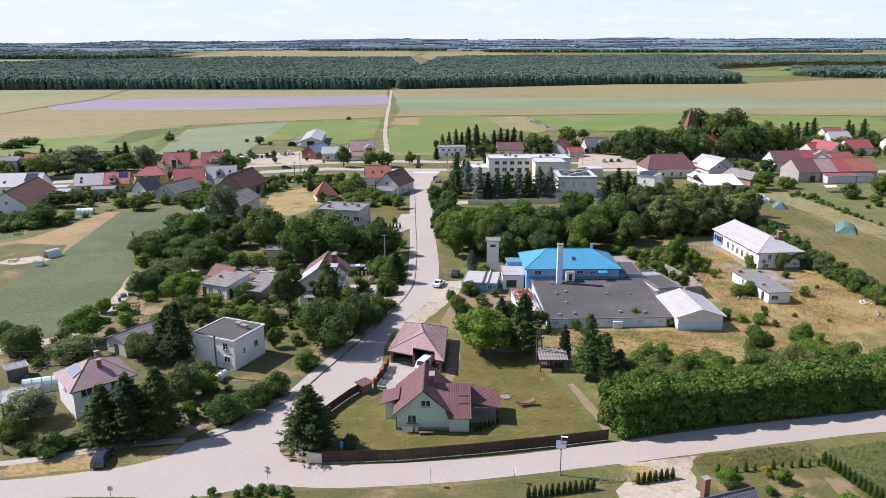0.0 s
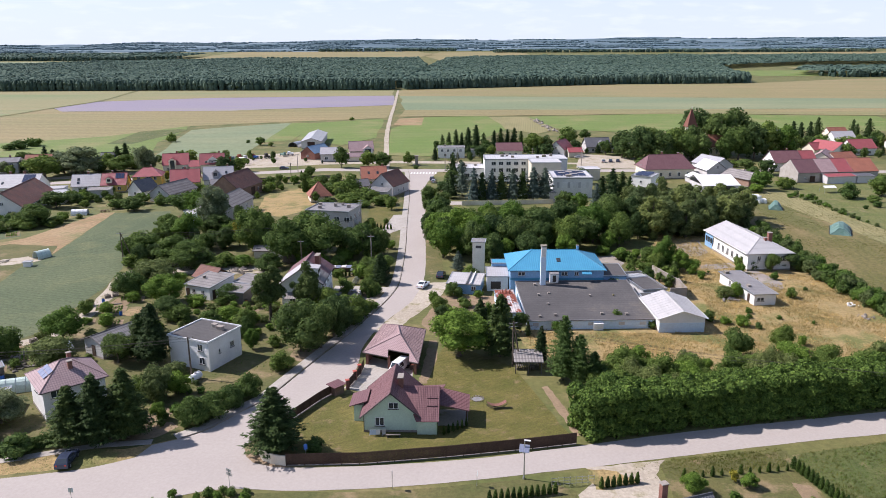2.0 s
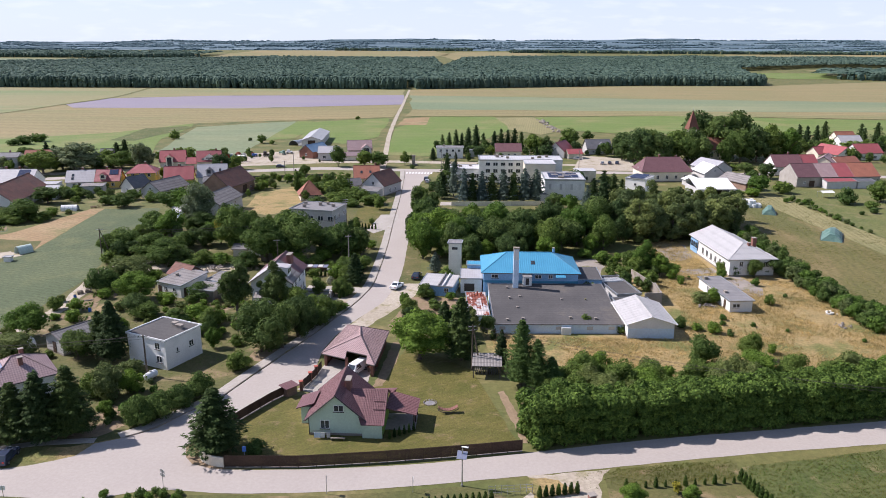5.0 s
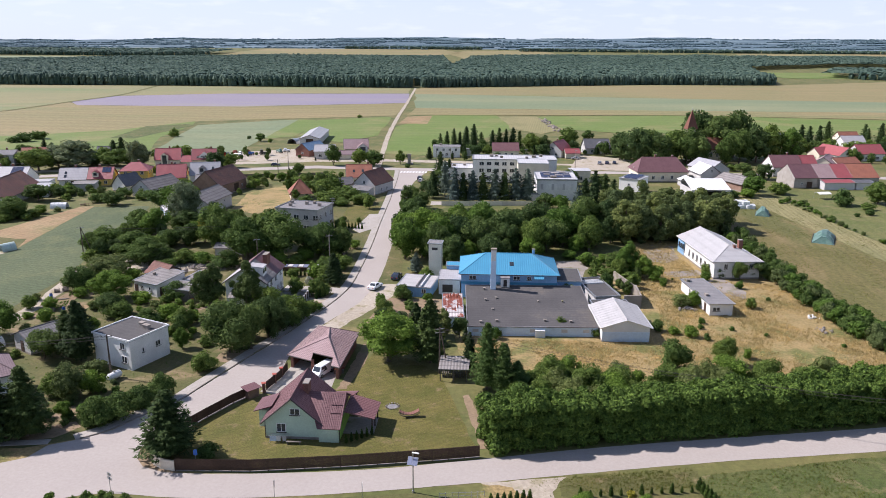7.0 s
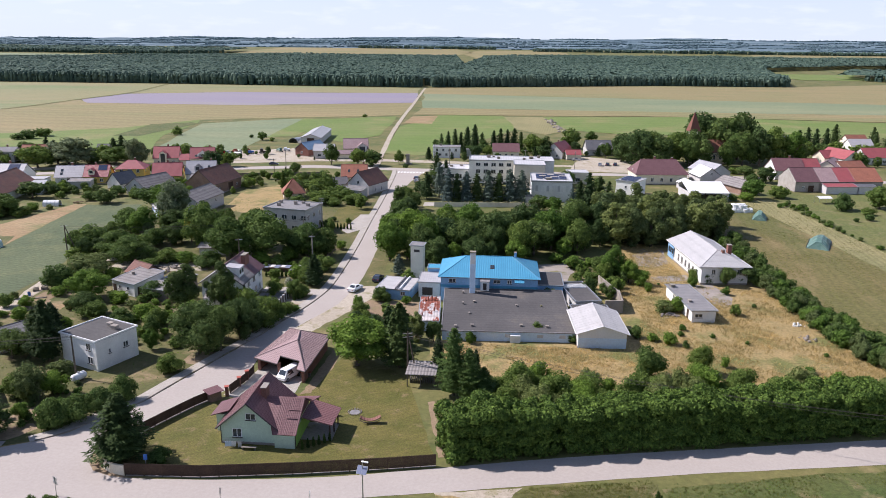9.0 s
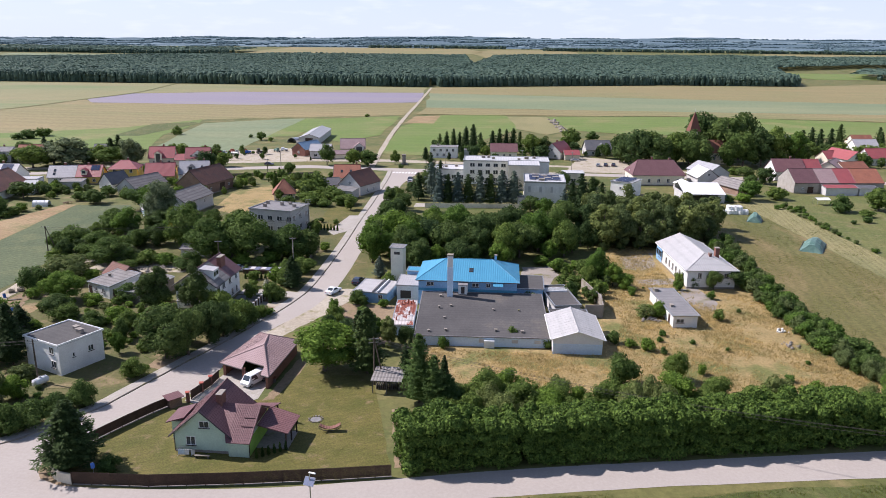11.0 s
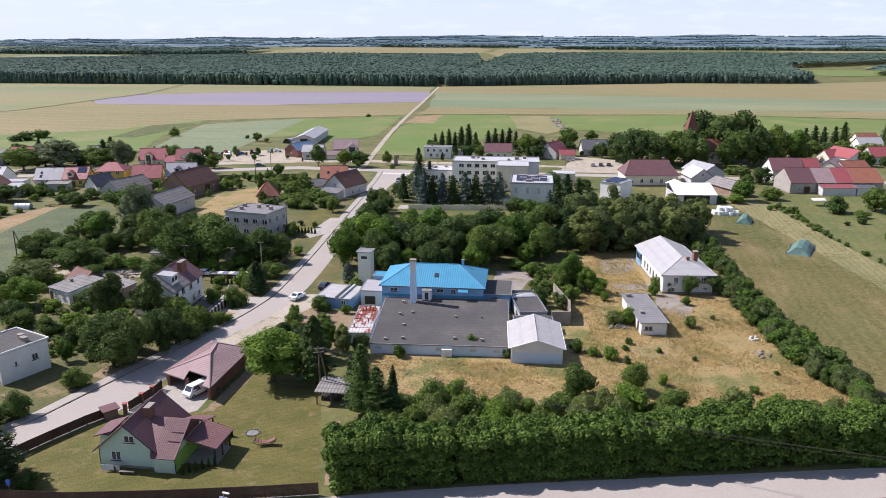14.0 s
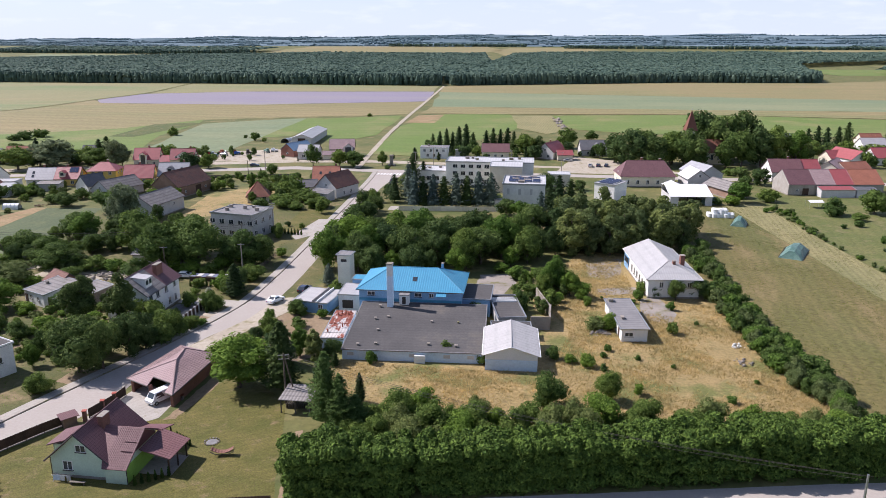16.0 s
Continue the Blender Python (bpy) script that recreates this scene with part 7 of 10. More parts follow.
for i, (mt, wd) in enumerate((("wall_blue", 0.9), ("white", 0.6), ("wall_grey", 0.5))):
    bm = bmesh.new()
    x = -1.1 + i * 0.85
    slab(bm, [(x, -0.38, 0.25), (x + wd, -0.38, 0.25), (x + wd, -0.36, 0.99), (x, -0.36, 0.99)], 0.03)
    part("washing", bm, mt, ar)
sb = thing("bench", -3.2, 90.2, 3, "low pale wooden bench on the lawn", "bench")
bm = bmesh.new()
box(bm, -1.0, 1.0, -0.18, 0.18, 0.38, 0.43, None, 0.01)
part("seat", bm, "old_wood", sb)
for xx in (-0.8, 0.8):
    bm = bmesh.new()
    box(bm, xx - 0.05, xx + 0.05, -0.15, 0.15, 0, 0.378)
    part("leg", bm, "old_wood", sb)
for i in range(6):
    tree("thuja", 3.7 + i * 0.62, 91.0 + i * 0.48, 1.5, 0.85, "thujas beside the porch", "small dark columnar thuja beside the porch")
for i in range(5):
    tree("thuja", 3.6 + i * 0.62, 101.9 - i * 0.36, 1.3, 0.8, "thujas beside the porch", "small dark columnar thuja beside the porch")
ws = thing("wood_shed", 17.0, 112.9, 0, "open wood store with a worn grey sheet roof", "shed")
bm = bmesh.new()
slab(bm, [(-2.4, -2.3, 2.2), (2.4, -2.3, 2.2), (2.5, 2.2, 2.6), (-2.3, 2.2, 2.6)], 0.08)
part("roof", bm, "roof_grey", ws)
for x, y in ((-2.1, -2.0), (2.1, -2.0), (-2.1, 1.9), (2.1, 1.9), (0, -2.0)):
    bm = bmesh.new()
    box(bm, x - 0.07, x + 0.07, y - 0.07, y + 0.07, -0.05, 2.2 if y < 0 else 2.45)
    part("post", bm, "old_wood", ws)
bm = bmesh.new()
for i in range(60):
    y, z, x = -0.2 + rng.uniform(-.05, .05), 0.1 + 0.15 * (i // 12), -1.8 + 0.32 * (i % 12)
    cyl(bm, 0, 0, -0.5, 0.5, 0.08, 0.08, 6, pose(x, y, z, 90, 0, 0))
tagged(part("firewood", bm, "old_wood", ws), kind="stuff")

# ---- houses on the near side of the street ----
block("house", -37.7, 116.2, -23, 8.5, 8.0, 5.0, "wall_white", "felt", "pale rendered two-storey cube house with a flat felt roof",
      wins=(("s", 2.7, 1.1, 1.2, 1.2), ("s", 2.5, 3.4, 1.1, 1.2), ("e", -1.5, 2.4, 0.4, 0.8), ("e", 1.6, 2.4, 1.0, 1.0)), parapet=0.18, vents=((0.6, 1.9, 0.9, 0.7, 0.6), (2.2, 1.4, 1.2, 0.7, 0.6)), edge="white")
h = house("house", -52.7, 99.3, 42, 8.4, 8.0, 5.0, 7.3, "wall_white", "roof_pink", "white two-storey house with a faded red roof and solar panels", "hip", 3.6, over=0.5,
          wins=(("s", -2.4, 3.4, 1.6, 1.4), ("s", 1.6, 3.4, 1.4, 1.4), ("w", 0, 3.4, 1.3, 1.3), ("s", -2.4, 0.9, 1.2, 1.2)), chims=((0.3, -1.6, 7.4, 0.6, 0.6), (1.0, 1.6, 7.5, 0.6, 0.5)))
m = Matrix.Translation((-2.7, 0, 6.05)) @ pose(0, 0, 0, 0, -31, 0)
for i in range(3):
    for j in range(2):
        bm = bmesh.new()
        box(bm, -0.8 + j * 0.86, -0.02 + j * 0.86, -1.7 + i * 1.12, -0.64 + i * 1.12, 0.04, 0.1, m)
        part("solar_panel", bm, "panel_light", h)
house("shed", -55.3, 121.0, 60, 9.5, 5, 2.9, 3.9, "wall_grey", "roof_grey", "long low grey shed with a fibre cement roof", category="shed", doors=(("w", 0, 1, 2),))
block("house", -48.9, 151.6, -24, 6.8, 7.8, 2.6, "wall_white", "roof_grey", "old grey farm building with a fibre cement roof", slope=0.9, wins=(("s", -1, 1.2, 0.9, 0.8), ("s", 1.5, 1.2, 0.9, 0.8), ("e", 0, 1, 1, 1.2)), doors=(("s", -2.7, 1.0, 2), ("e", -2.6, 1.0, 2)), vents=((-1.5, 0, 0.5, 0.5, 0.5),))
house("shed", -50.5, 157.5, -30, 6, 5, 2.6, 4.4, "brick_dark", "roof_clay", "small brick shed with a dark clay roof", category="shed")
block("shed", -40.5, 153.5, -25, 5.5, 4.5, 2.2, "old_wood", "roof_grey", "wooden lean-to with a grey sheet roof", category="shed", slope=0.6)
block("shed", -41.5, 147.0, -15, 5, 4, 2.3, "old_wood", "roof_grey", "open wooden shed with a grey roof", category="shed", slope=0.5)
h = house("house", -26.8, 148.8, 90, 12.6, 8.2, 5.5, 8.4, "wall_white", "roof_maroon", "white twin house with half grey, half maroon gable roof", gableover=0.5, over=0.5,
          wins=row("s", 2, 2.6, 3.6, 1.3, 1.4, -3.6) + row("s", 2, 2.6, 0.9, 1.3, 1.4, -3.6) + (("s", 1.0, 3.6, 1.1, 1.4), ("s", 4.4, 3.8, 0.9, 1.1), ("s", 2.0, 0.9, 1.1, 1.3), ("s", 4.4, 0.9, 0.9, 1.3), ("w", -2.0, 1.0, 1.2, 1.3), ("w", 2.0, 1.0, 1.2, 1.3), ("w", 0, 4.2, 1.2, 1.2)))
k = (8.4 - 5.5) / 4.1
for sy in (-1, 1):
    bm = bmesh.new()
    q = [(-6.82, sy * 4.62, 5.5 - k * 0.52 + 0.03), (0.3, sy * 4.62, 5.5 - k * 0.52 + 0.03), (0.3, sy * 0.1, 8.4 - k * 0.1 + 0.03), (-6.82, sy * 0.1, 8.4 - k * 0.1 + 0.03)]
    slab(bm, q if sy < 0 else q[::-1], 0.05)
    # same grey half on both slopes; the west one paler, its sunlight put into the colour
    part("roof_section", bm, "roof_grey" if sy < 0 else "roof_pale", h, "grey sheet half of the roof")
chimney(h, 2.4, -1.9, 6.4, 8.9, 2.3, 0.9)
bm = bmesh.new()
box(bm, -4.9, -2.5, -3.3, -0.7, 6.0, 7.95)
dm = part("dormer", bm, "wall_white", h)
bm = bmesh.new()
slab(bm, [(-5.1, -3.5, 8.04), (-2.3, -3.5, 8.04), (-2.3, -0.4, 8.3), (-5.1, -0.4, 8.3)], 0.1)
part("dormer_roof", bm, "roof_pale", dm)
for x in (-4.3, -3.1):
    bm = bmesh.new()
    box(bm, x - 0.42, x + 0.42, -3.35, -3.27, 6.7, 7.6)
    part("pane", bm, "glass", dm)
bm = bmesh.new()
slab(bm, [(-8.4, -4.0, 2.6), (-8.4, 3.2, 2.6), (-6.3, 3.2, 3.3), (-6.3, -4.0, 3.3)][::-1], 0.1)
part("porch_roof", bm, "roof_grey", h)
for y in (-3.7, 2.9):
    bm = bmesh.new()
    box(bm, -8.25, -8.1, y - 0.08, y + 0.08, 0, 2.55)
    part("porch_post", bm, "white", h)
house("shed", -41.5, 181.5, 3, 11, 4.5, 2.3, 3.0, "wall_grey", "roof_grey", "low long shed with a grey roof among the trees", category="shed")
block("shed", -36.0, 178.0, 3, 6, 4, 2.4, "old_wood", "felt", "dark wooden shed among the trees", category="shed")

# ---- the old works ----
hall = block("works_hall", 30.0, 141.0, 3, 23.8, 20.0, 1.75, "wall_blue", "felt", "low pale blue works hall with a wide dark felt roof", category="hall", slope=1.35, thick=0.16,
             vents=tuple((a, b, w * 0.6, d * 0.6, e * 0.6) for a, b, w, d, e in ((-9.5, -8.5, 0.6, 0.6, 0.5), (-6.5, -8.0, 0.7, 0.5, 0.5), (2.5, -7.6, 0.7, 0.6, 0.5), (7.2, -8.0, 0.7, 0.6, 0.5), (-8.2, 2, 0.5, 0.5, 0.6), (-6.0, 3.0, 0.6, 0.6, 0.4), (2.2, 1.5, 0.4, 0.4, 0.4), (7.0, 1.5, 0.4, 0.4, 0.4), (-8.2, 7.6, 0.6, 0.6, 0.6), (-7, -2.5, 0.5, 0.5, 0.35))), edge="felt_grey")
for x in (-10.5, -7, 0, 5.8, 9.8):
    bm = bmesh.new()
    box(bm, x - 0.55, x + 0.55, -10.06, -9.96, 0.8, 1.4)
    part("window", bm, "wall_grey", hall)
bm = bmesh.new()
box(bm, 0.4, 2.2, -10.7, -9.98, 0, 1.35)
part("annex_box", bm, "white", hall)
bh = house("works_building", 26.4, 157.7, 1, 20.0, 12.4, 5.8, 8.4, "wall_sky", "roof_blue", "blue works building with a bright blue hipped roof", "hip", 5.2, category="hall", over=0.55,
           wins=(("s", -7.6, 4.3, 1.5, 0.8), ("s", 1.6, 4.3, 1.4, 0.8), ("s", 4.2, 4.3, 0.9, 0.8)), sky=(("s", 0.6, 0.45),), cap="roof_blue")
chimney(bh, 5.5, 1.6, 7.0, 8.9, 0.5, 0.5, "wall_sky")
bm = bmesh.new()
box(bm, -10.02, 10.02, -6.28, -6.20, 3.3, 3.8)
part("blue_band", bm, "roof_blue", bh)
bm = bmesh.new()
slab(bm, [(5.2, -7.7, 5.0), (7.2, -7.7, 5.0), (7.2, -6.2, 5.6), (5.2, -6.2, 5.6)], 0.08)
part("canopy", bm, "roof_blue", bh)
bd = thing("roof_bulkhead", 25.7, 150.3, 0, "small white roof hut with a door on the works hall", "roof hut", z=3.3)
bm = bmesh.new()
vs = box(bm, -0.9, 0.9, -0.8, 0.8, 0, 1.9)
part("wall", bm, "wall_white", bd)
bm = bmesh.new()
box(bm, -0.35, 0.35, -0.84, -0.79, 0.15, 1.6)
part("door", bm, "dark", bd)
bm = bmesh.new()
box(bm, -1.0, 1.0, -0.95, 0.9, 1.902, 2.0)
part("roof", bm, "felt_grey", bd)
ch = thing("tall_chimney", 23.2, 148.9, 0, "tall square pale blue factory chimney with a brick top", "chimney")
bm = bmesh.new()
box(bm, -0.56, 0.56, -0.56, 0.56, 0, 9.2, None, 0.03)
part("shaft", bm, "wall_blue", ch)
bm = bmesh.new()
box(bm, -0.53, 0.53, -0.53, 0.53, 9.202, 11.3, None, 0.03)
part("upper_shaft", bm, "wall_white", ch)
bm = bmesh.new()
box(bm, -0.6, 0.6, -0.6, 0.6, 11.302, 11.55, None, 0.03)
part("crown", bm, "wall_grey", ch)
bm = bmesh.new()
box(bm, -0.62, 0.62, -0.62, 0.62, 11.552, 11.75, None, 0.03)
part("cap", bm, "concrete", ch)
st = house("store", 46.8, 135.4, 93, 11.6, 8.5, 3.0, 4.4, "wall_white", "roof_white", "white and pale blue store shed with a white ribbed sheet roof", category="shed", ribs=1.1, over=0.45, gableover=0.4, trim="white")
bm = bmesh.new()
box(bm, -5.86, -5.8, -4.25, 4.25, 0.0, 1.9)
part("painted_base", bm, "wall_blue", st, "pale blue painted lower wall")
gg = block("garages", 7.0, 155.2, -9, 7.2, 7.4, 2.1, "wall_sky", "roof_white", "row of blue garages under white sheet roofs", category="garage", wins=(("s", 2.2, 1.0, 1.0, 0.9),), slope=0.3)
for x in (0.6, 1.6):
    bm = bmesh.new()
    box(bm, x - 0.1, x + 0.1, -3.8, 3.8, 2.3, 2.7)
    vs = bm.verts[:]
    for v in vs:
        v.co.z += 0.3 * (v.co.y + 3.7) / 7.4
    part("roof_step", bm, "felt_grey" if x < 1 else "white", gg)
wb = block("white_building", 13.9, 156.8, 0, 4.6, 6.2, 3.2, "wall_white", "roof_pale", "white boiler house with a pale roof and dark opening", category="building", slope=0.3)
# dark plate on the closed wall, painted shade for the inside of an opening
bm = bmesh.new()
box(bm, -1.5, 0.7, -3.14, -3.08, 0.5, 2.2)
part("opening", bm, "dark", wb)
block("blue_hut", 14.6, 161.6, 0, 3.4, 3.0, 4.4, "wall_sky", "roof_blue", "small blue hut with a pale flat roof", category="hut", wins=(("s", 0.3, 3.2, 0.8, 0.6),))
rr = block("rusty_shed", 15.3, 141.0, 4, 3.8, 13, 1.8, "wall_blue", "roof_rust", "low shed under rusted red and white sheets", category="shed", slope=0.3)
for i in range(6):
    bm = bmesh.new()
    z0 = 2.03 + 0.3 * (i * 2.1 + 0.5) / 13
    y0 = -6.3 + i * 2.1
    slab(bm, [(-1.95, y0, z0 + 0.03), (1.95, y0, z0 + 0.03), (1.95, y0 + 1.95, z0 + 0.06), (-1.95, y0 + 1.95, z0 + 0.06)], 0.02)
    uvl = bm.loops.layers.uv.verify()
    for f in bm.faces:
        for lp in f.loops:
            lp[uvl].uv.y += 2.0 * i
    part("sheet", bm, "roof_rust", rr)
for x, y, hh in ((-0.4, 4.6, 0.7), (0.3, 4.8, 0.8), (0.9, 4.4, 0.6), (-0.9, 3.9, 0.6), (1.2, 5.2, 0.5), (0.9, -1.6, 0.6), (-1.3, -4.0, 0.4)):
    bm = bmesh.new()
    cyl(bm, x, y, 2.1, 2.2 + hh, 0.13, 0.12, 8)
    cyl(bm, x, y, 2.2 + hh, 2.35 + hh, 0.2, 0.06, 8)
    part("vent_pipe", bm, "rust_red", rr)
block("annex", 39.2, 158.4, 0, 5.4, 9.0, 3.4, "wall_sky", "felt", "dark-roofed blue annex of the works", category="annex")
aa = block("ruined_annex", 45.2, 153.4, 12, 5.0, 12.5, 2.3, "wall_grey", "felt", "roofless concrete annex with bare beams", category="annex", parapet=0.3)
for i in range(5):
    bm = bmesh.new()
    box(bm, -2.4, 2.4, 4.6 - i * 0.5, 4.75 - i * 0.5, 2.5, 2.75)
    part("beam", bm, "white", aa)
block("ruined_annex", 46.4, 144.4, 5, 7, 2.6, 2.2, "wall_grey", "felt", "low grey annex behind the store", category="annex")
pit = thing("retaining_wall", 0, 0, 0, "weathered concrete retaining wall of a loading bay", "wall")
for (x0, y0), (x1, y1) in (((50.8, 166.5), (53.6, 155.5)), ((53.6, 155.5), (53.4, 148.6)), ((53.4, 148.6), (50.0, 148.2))):
    bm = bmesh.new()
    d = math.hypot(x1 - x0, y1 - y0)
    box(bm, 0, d + 0.1, -0.15, 0.15, -0.1, 2.6 if y1 < 150 else 2.3, pose(x0, y0, 0, 0, 0, math.degrees(math.atan2(y1 - y0, x1 - x0))))
    part("wall_section", bm, "concrete", pit)
tw = block("tower", 10.0, 166.0, -4, 2.8, 2.8, 8.2, "wall_cream", "felt_grey", "square cream transformer tower with a flat roof", category="tower", over=0.22)
bm = bmesh.new()
box(bm, -0.65, 0.65, -1.44, -1.38, 6.8, 7.4)
part("louvre", bm, "dark", tw)
ob = house("office_block", 78.1, 182.0, -84.5, 24, 10.6, 4.5, 6.7, "wall_white", "roof_white", "derelict white office block under a white sheet roof", "hip1", 5.5, category="office", over=0.6,
           wins=row("s", 6, 13, 1.2, 1.2, 1.6, 2.6) + (("s", -8.5, 1.2, 3.2, 2.2), ("e", -2.6, 2.4, 0.9, 1.2), ("e", 0.4, 2.0, 0.9, 2.0), ("e", 3.2, 2.4, 0.9, 1.2)), trim="white", chims=((4.6, 3.4, 7.4, 1.1, 0.9), (7.4, 0.9, 6.9, 0.8, 0.6)))
bm = bmesh.new()
box(bm, -12.06, -7.6, -5.42, -5.31, 0.2, 3.6)
part("blue_panel", bm, "wall_sky", ob, "faded blue painted wall panel")
for i in range(3):
    bm = bmesh.new()
    box(bm, -11.6 + i * 1.4, -10.5 + i * 1.4, -5.47, -5.425, 1.6, 3.0)
    part("pane", bm, "glass", ob)

sh = block("shed", 67.6, 152.8, 96, 16.0, 4.6, 2.35, "wall_white", "felt_grey", "derelict low white shed with a flat grey roof", category="shed", wins=(("w", -1.0, 1.0, 1.5, 0.8), ("n", -3, 1.0, 0.9, 1.0), ("n", 0, 1.0, 0.9, 1.0), ("n", 3, 1.0, 0.9, 1.0)), doors=(("n", 5.6, 1.0, 1.9),), over=0.3, vents=((6.6, 1.6, 1.1, 0.8, 0.5), (-3.0, 1.2, 0.9, 0.5, 0.35)))

# ---- trees and shrubs ----
grove([("willow", -59.5, 93.1, 5.0, 1.70), ("spruce", -46.4, 87.9, 8.6, 1.40), ("spruce", -43.1, 88.3, 10.0, 1.30), ("spruce", -39.6, 89.7, 10.4, 1.20),
       ("pine", -41.6, 91.4, 7.6, 0.90), ("shrub", -59.6, 88.4, 3.5, 1.13), ("shrub", -52.2, 85.0, 2.4, 1.70),
       ("light", -37.3, 94.3, 3.0, 1.00), ("shrub_grey", -40.0, 100.9, 5.4, 0.81), ("shrub", -42.8, 101.8, 3.5, 1.17), ("shrub", -31.8, 93.4, 4.4, 0.92),
       ("shrub", -29.8, 95.2, 3.7, 1.05), ("shrub", -28.2, 98.6, 3.7, 1.07), ("shrub", -26.5, 101.9, 3.5, 1.11), ("shrub_light", -37.6, 102.8, 3.7, 0.97),
       ("shrub", -23.6, 111.9, 3.0, 1.25), ("shrub_grey", -40.5, 108.9, 2.5, 1.39)], "trees of the gardens")
grove([("spruce", -45.8, 114.0, 11.0, 0.96), ("spruce", -49.2, 116.4, 8.2, 1.14), ("dark", -52.3, 114.4, 5.6, 1.24), ("spruce", -51.5, 124.6, 6.5, 1.48),
       ("shrub_grey", -63.8, 113.9, 4.4, 1.70), ("light", -66.3, 122.8, 7.3, 1.33), ("shrub", -74.4, 117.1, 5.3, 1.22), ("shrub", -81.6, 124.3, 3.3, 1.29),
       ("dark", -22.1, 119.6, 9.8, 1.22), ("pine", -31.5, 135.3, 11.7, 1.08), ("shrub", -34.0, 126.7, 3.4, 0.80), ("pine", -24.6, 136.2, 11.8, 0.92),
       ("dark", -18.6, 129.0, 7.1, 1.05), ("shrub", -15.7, 135.1, 5.1, 1.06), ("shrub", -14.3, 150.7, 3.9, 0.83), ("shrub_light", -40.1, 136.5, 2.4, 1.70),
       ("shrub", -35.6, 131.9, 2.9, 1.36)], "trees of the gardens")
grove([("shrub", -22.8, 141.6, 4.9, 1.25), ("light", -31.2, 120.7, 4.0, 0.80), ("shrub", -42.1, 131.8, 2.8, 1.41), ("shrub", -49.7, 134.9, 3.1, 1.62),
       ("shrub_light", -49.0, 143.2, 2.4, 1.70), ("dark", -52.5, 136.4, 4.7, 1.42), ("shrub", -42.9, 146.8, 3.8, 1.44), ("round", -29.8, 178.5, 12.6, 1.27),
       ("round", -37.0, 174.8, 11.5, 1.17), ("dark", -45.5, 185.5, 7.1, 1.07), ("round", -48.0, 185.5, 12.6, 0.97), ("golden", -54.5, 191.8, 7.2, 1.05),
       ("dark", -50.2, 191.3, 5.5, 0.83), ("dark", -57.1, 191.2, 5.5, 0.90), ("round", -35.8, 188.4, 10.5, 0.97), ("dark", -25.6, 185.6, 6.9, 0.96),
       ("round", -19.1, 180.1, 8.9, 1.17), ("dark", -15.0, 182.9, 7.8, 0.99)], "trees of the gardens")
grove([("spruce", -12.2, 158.8, 7.3, 1.22), ("shrub", -13.1, 150.8, 3.2, 1.00), ("dark", -23.0, 188.5, 6.2, 0.81), ("shrub", -20.2, 207.5, 3.7, 0.85),
       ("willow", -67.1, 210.8, 13.4, 0.90), ("light", -78.2, 226.1, 9.4, 1.14), ("round", -83.2, 230.2, 8.0, 1.70), ("light", -70.4, 197.3, 8.5, 1.29),
       ("round", -79.8, 205.9, 6.2, 1.41), ("dark", -64.9, 207.3, 5.9, 1.61), ("dark", -62.8, 188.3, 4.7, 1.69), ("round", -75.0, 179.8, 7.5, 1.37),
       ("round", -66.2, 174.7, 7.2, 1.70), ("dark", -70.4, 177.2, 5.2, 1.63), ("round", -59.8, 169.8, 7.0, 1.70), ("shrub_grey", -64.1, 158.5, 5.5, 1.70),
       ("light", -56.4, 144.9, 6.6, 1.42), ("shrub", -66.3, 150.4, 5.4, 1.18)], "trees of the gardens")
grove([("shrub", -74.5, 172.1, 3.1, 1.70), ("shrub", -77.5, 188.2, 3.1, 1.70), ("shrub_grey", -58.8, 172.2, 4.2, 1.70), ("shrub", -52.5, 172.3, 3.6, 1.70),
       ("shrub_light", -47.6, 172.3, 2.9, 1.70), ("shrub", -40.8, 169.9, 3.5, 1.70), ("shrub", -53.2, 162.9, 3.5, 1.39), ("light", -28.8, 172.4, 3.6, 1.70)], "trees of the gardens")
grove([("dark", -18.9, 121.1, 9.5, 0.80), ("dark", -17.5, 126.4, 8.5, 0.80), ("dark", -16.3, 129.8, 6.9, 0.80), ("shrub", -15.1, 132.8, 3.9, 1.07),
       ("shrub", -13.8, 137.2, 3.5, 0.95), ("dark", -23.0, 126.3, 5.9, 0.81), ("shrub", -13.3, 140.4, 2.5, 1.05), ("shrub_light", -12.0, 141.8, 1.4, 1.54),
       ("shrub", -14.2, 160.8, 4.0, 1.13), ("dark", -13.9, 165.1, 4.7, 1.11), ("shrub", -12.8, 170.6, 3.6, 1.17), ("shrub", -16.5, 169.3, 3.5, 1.02)], "trees beside the street")
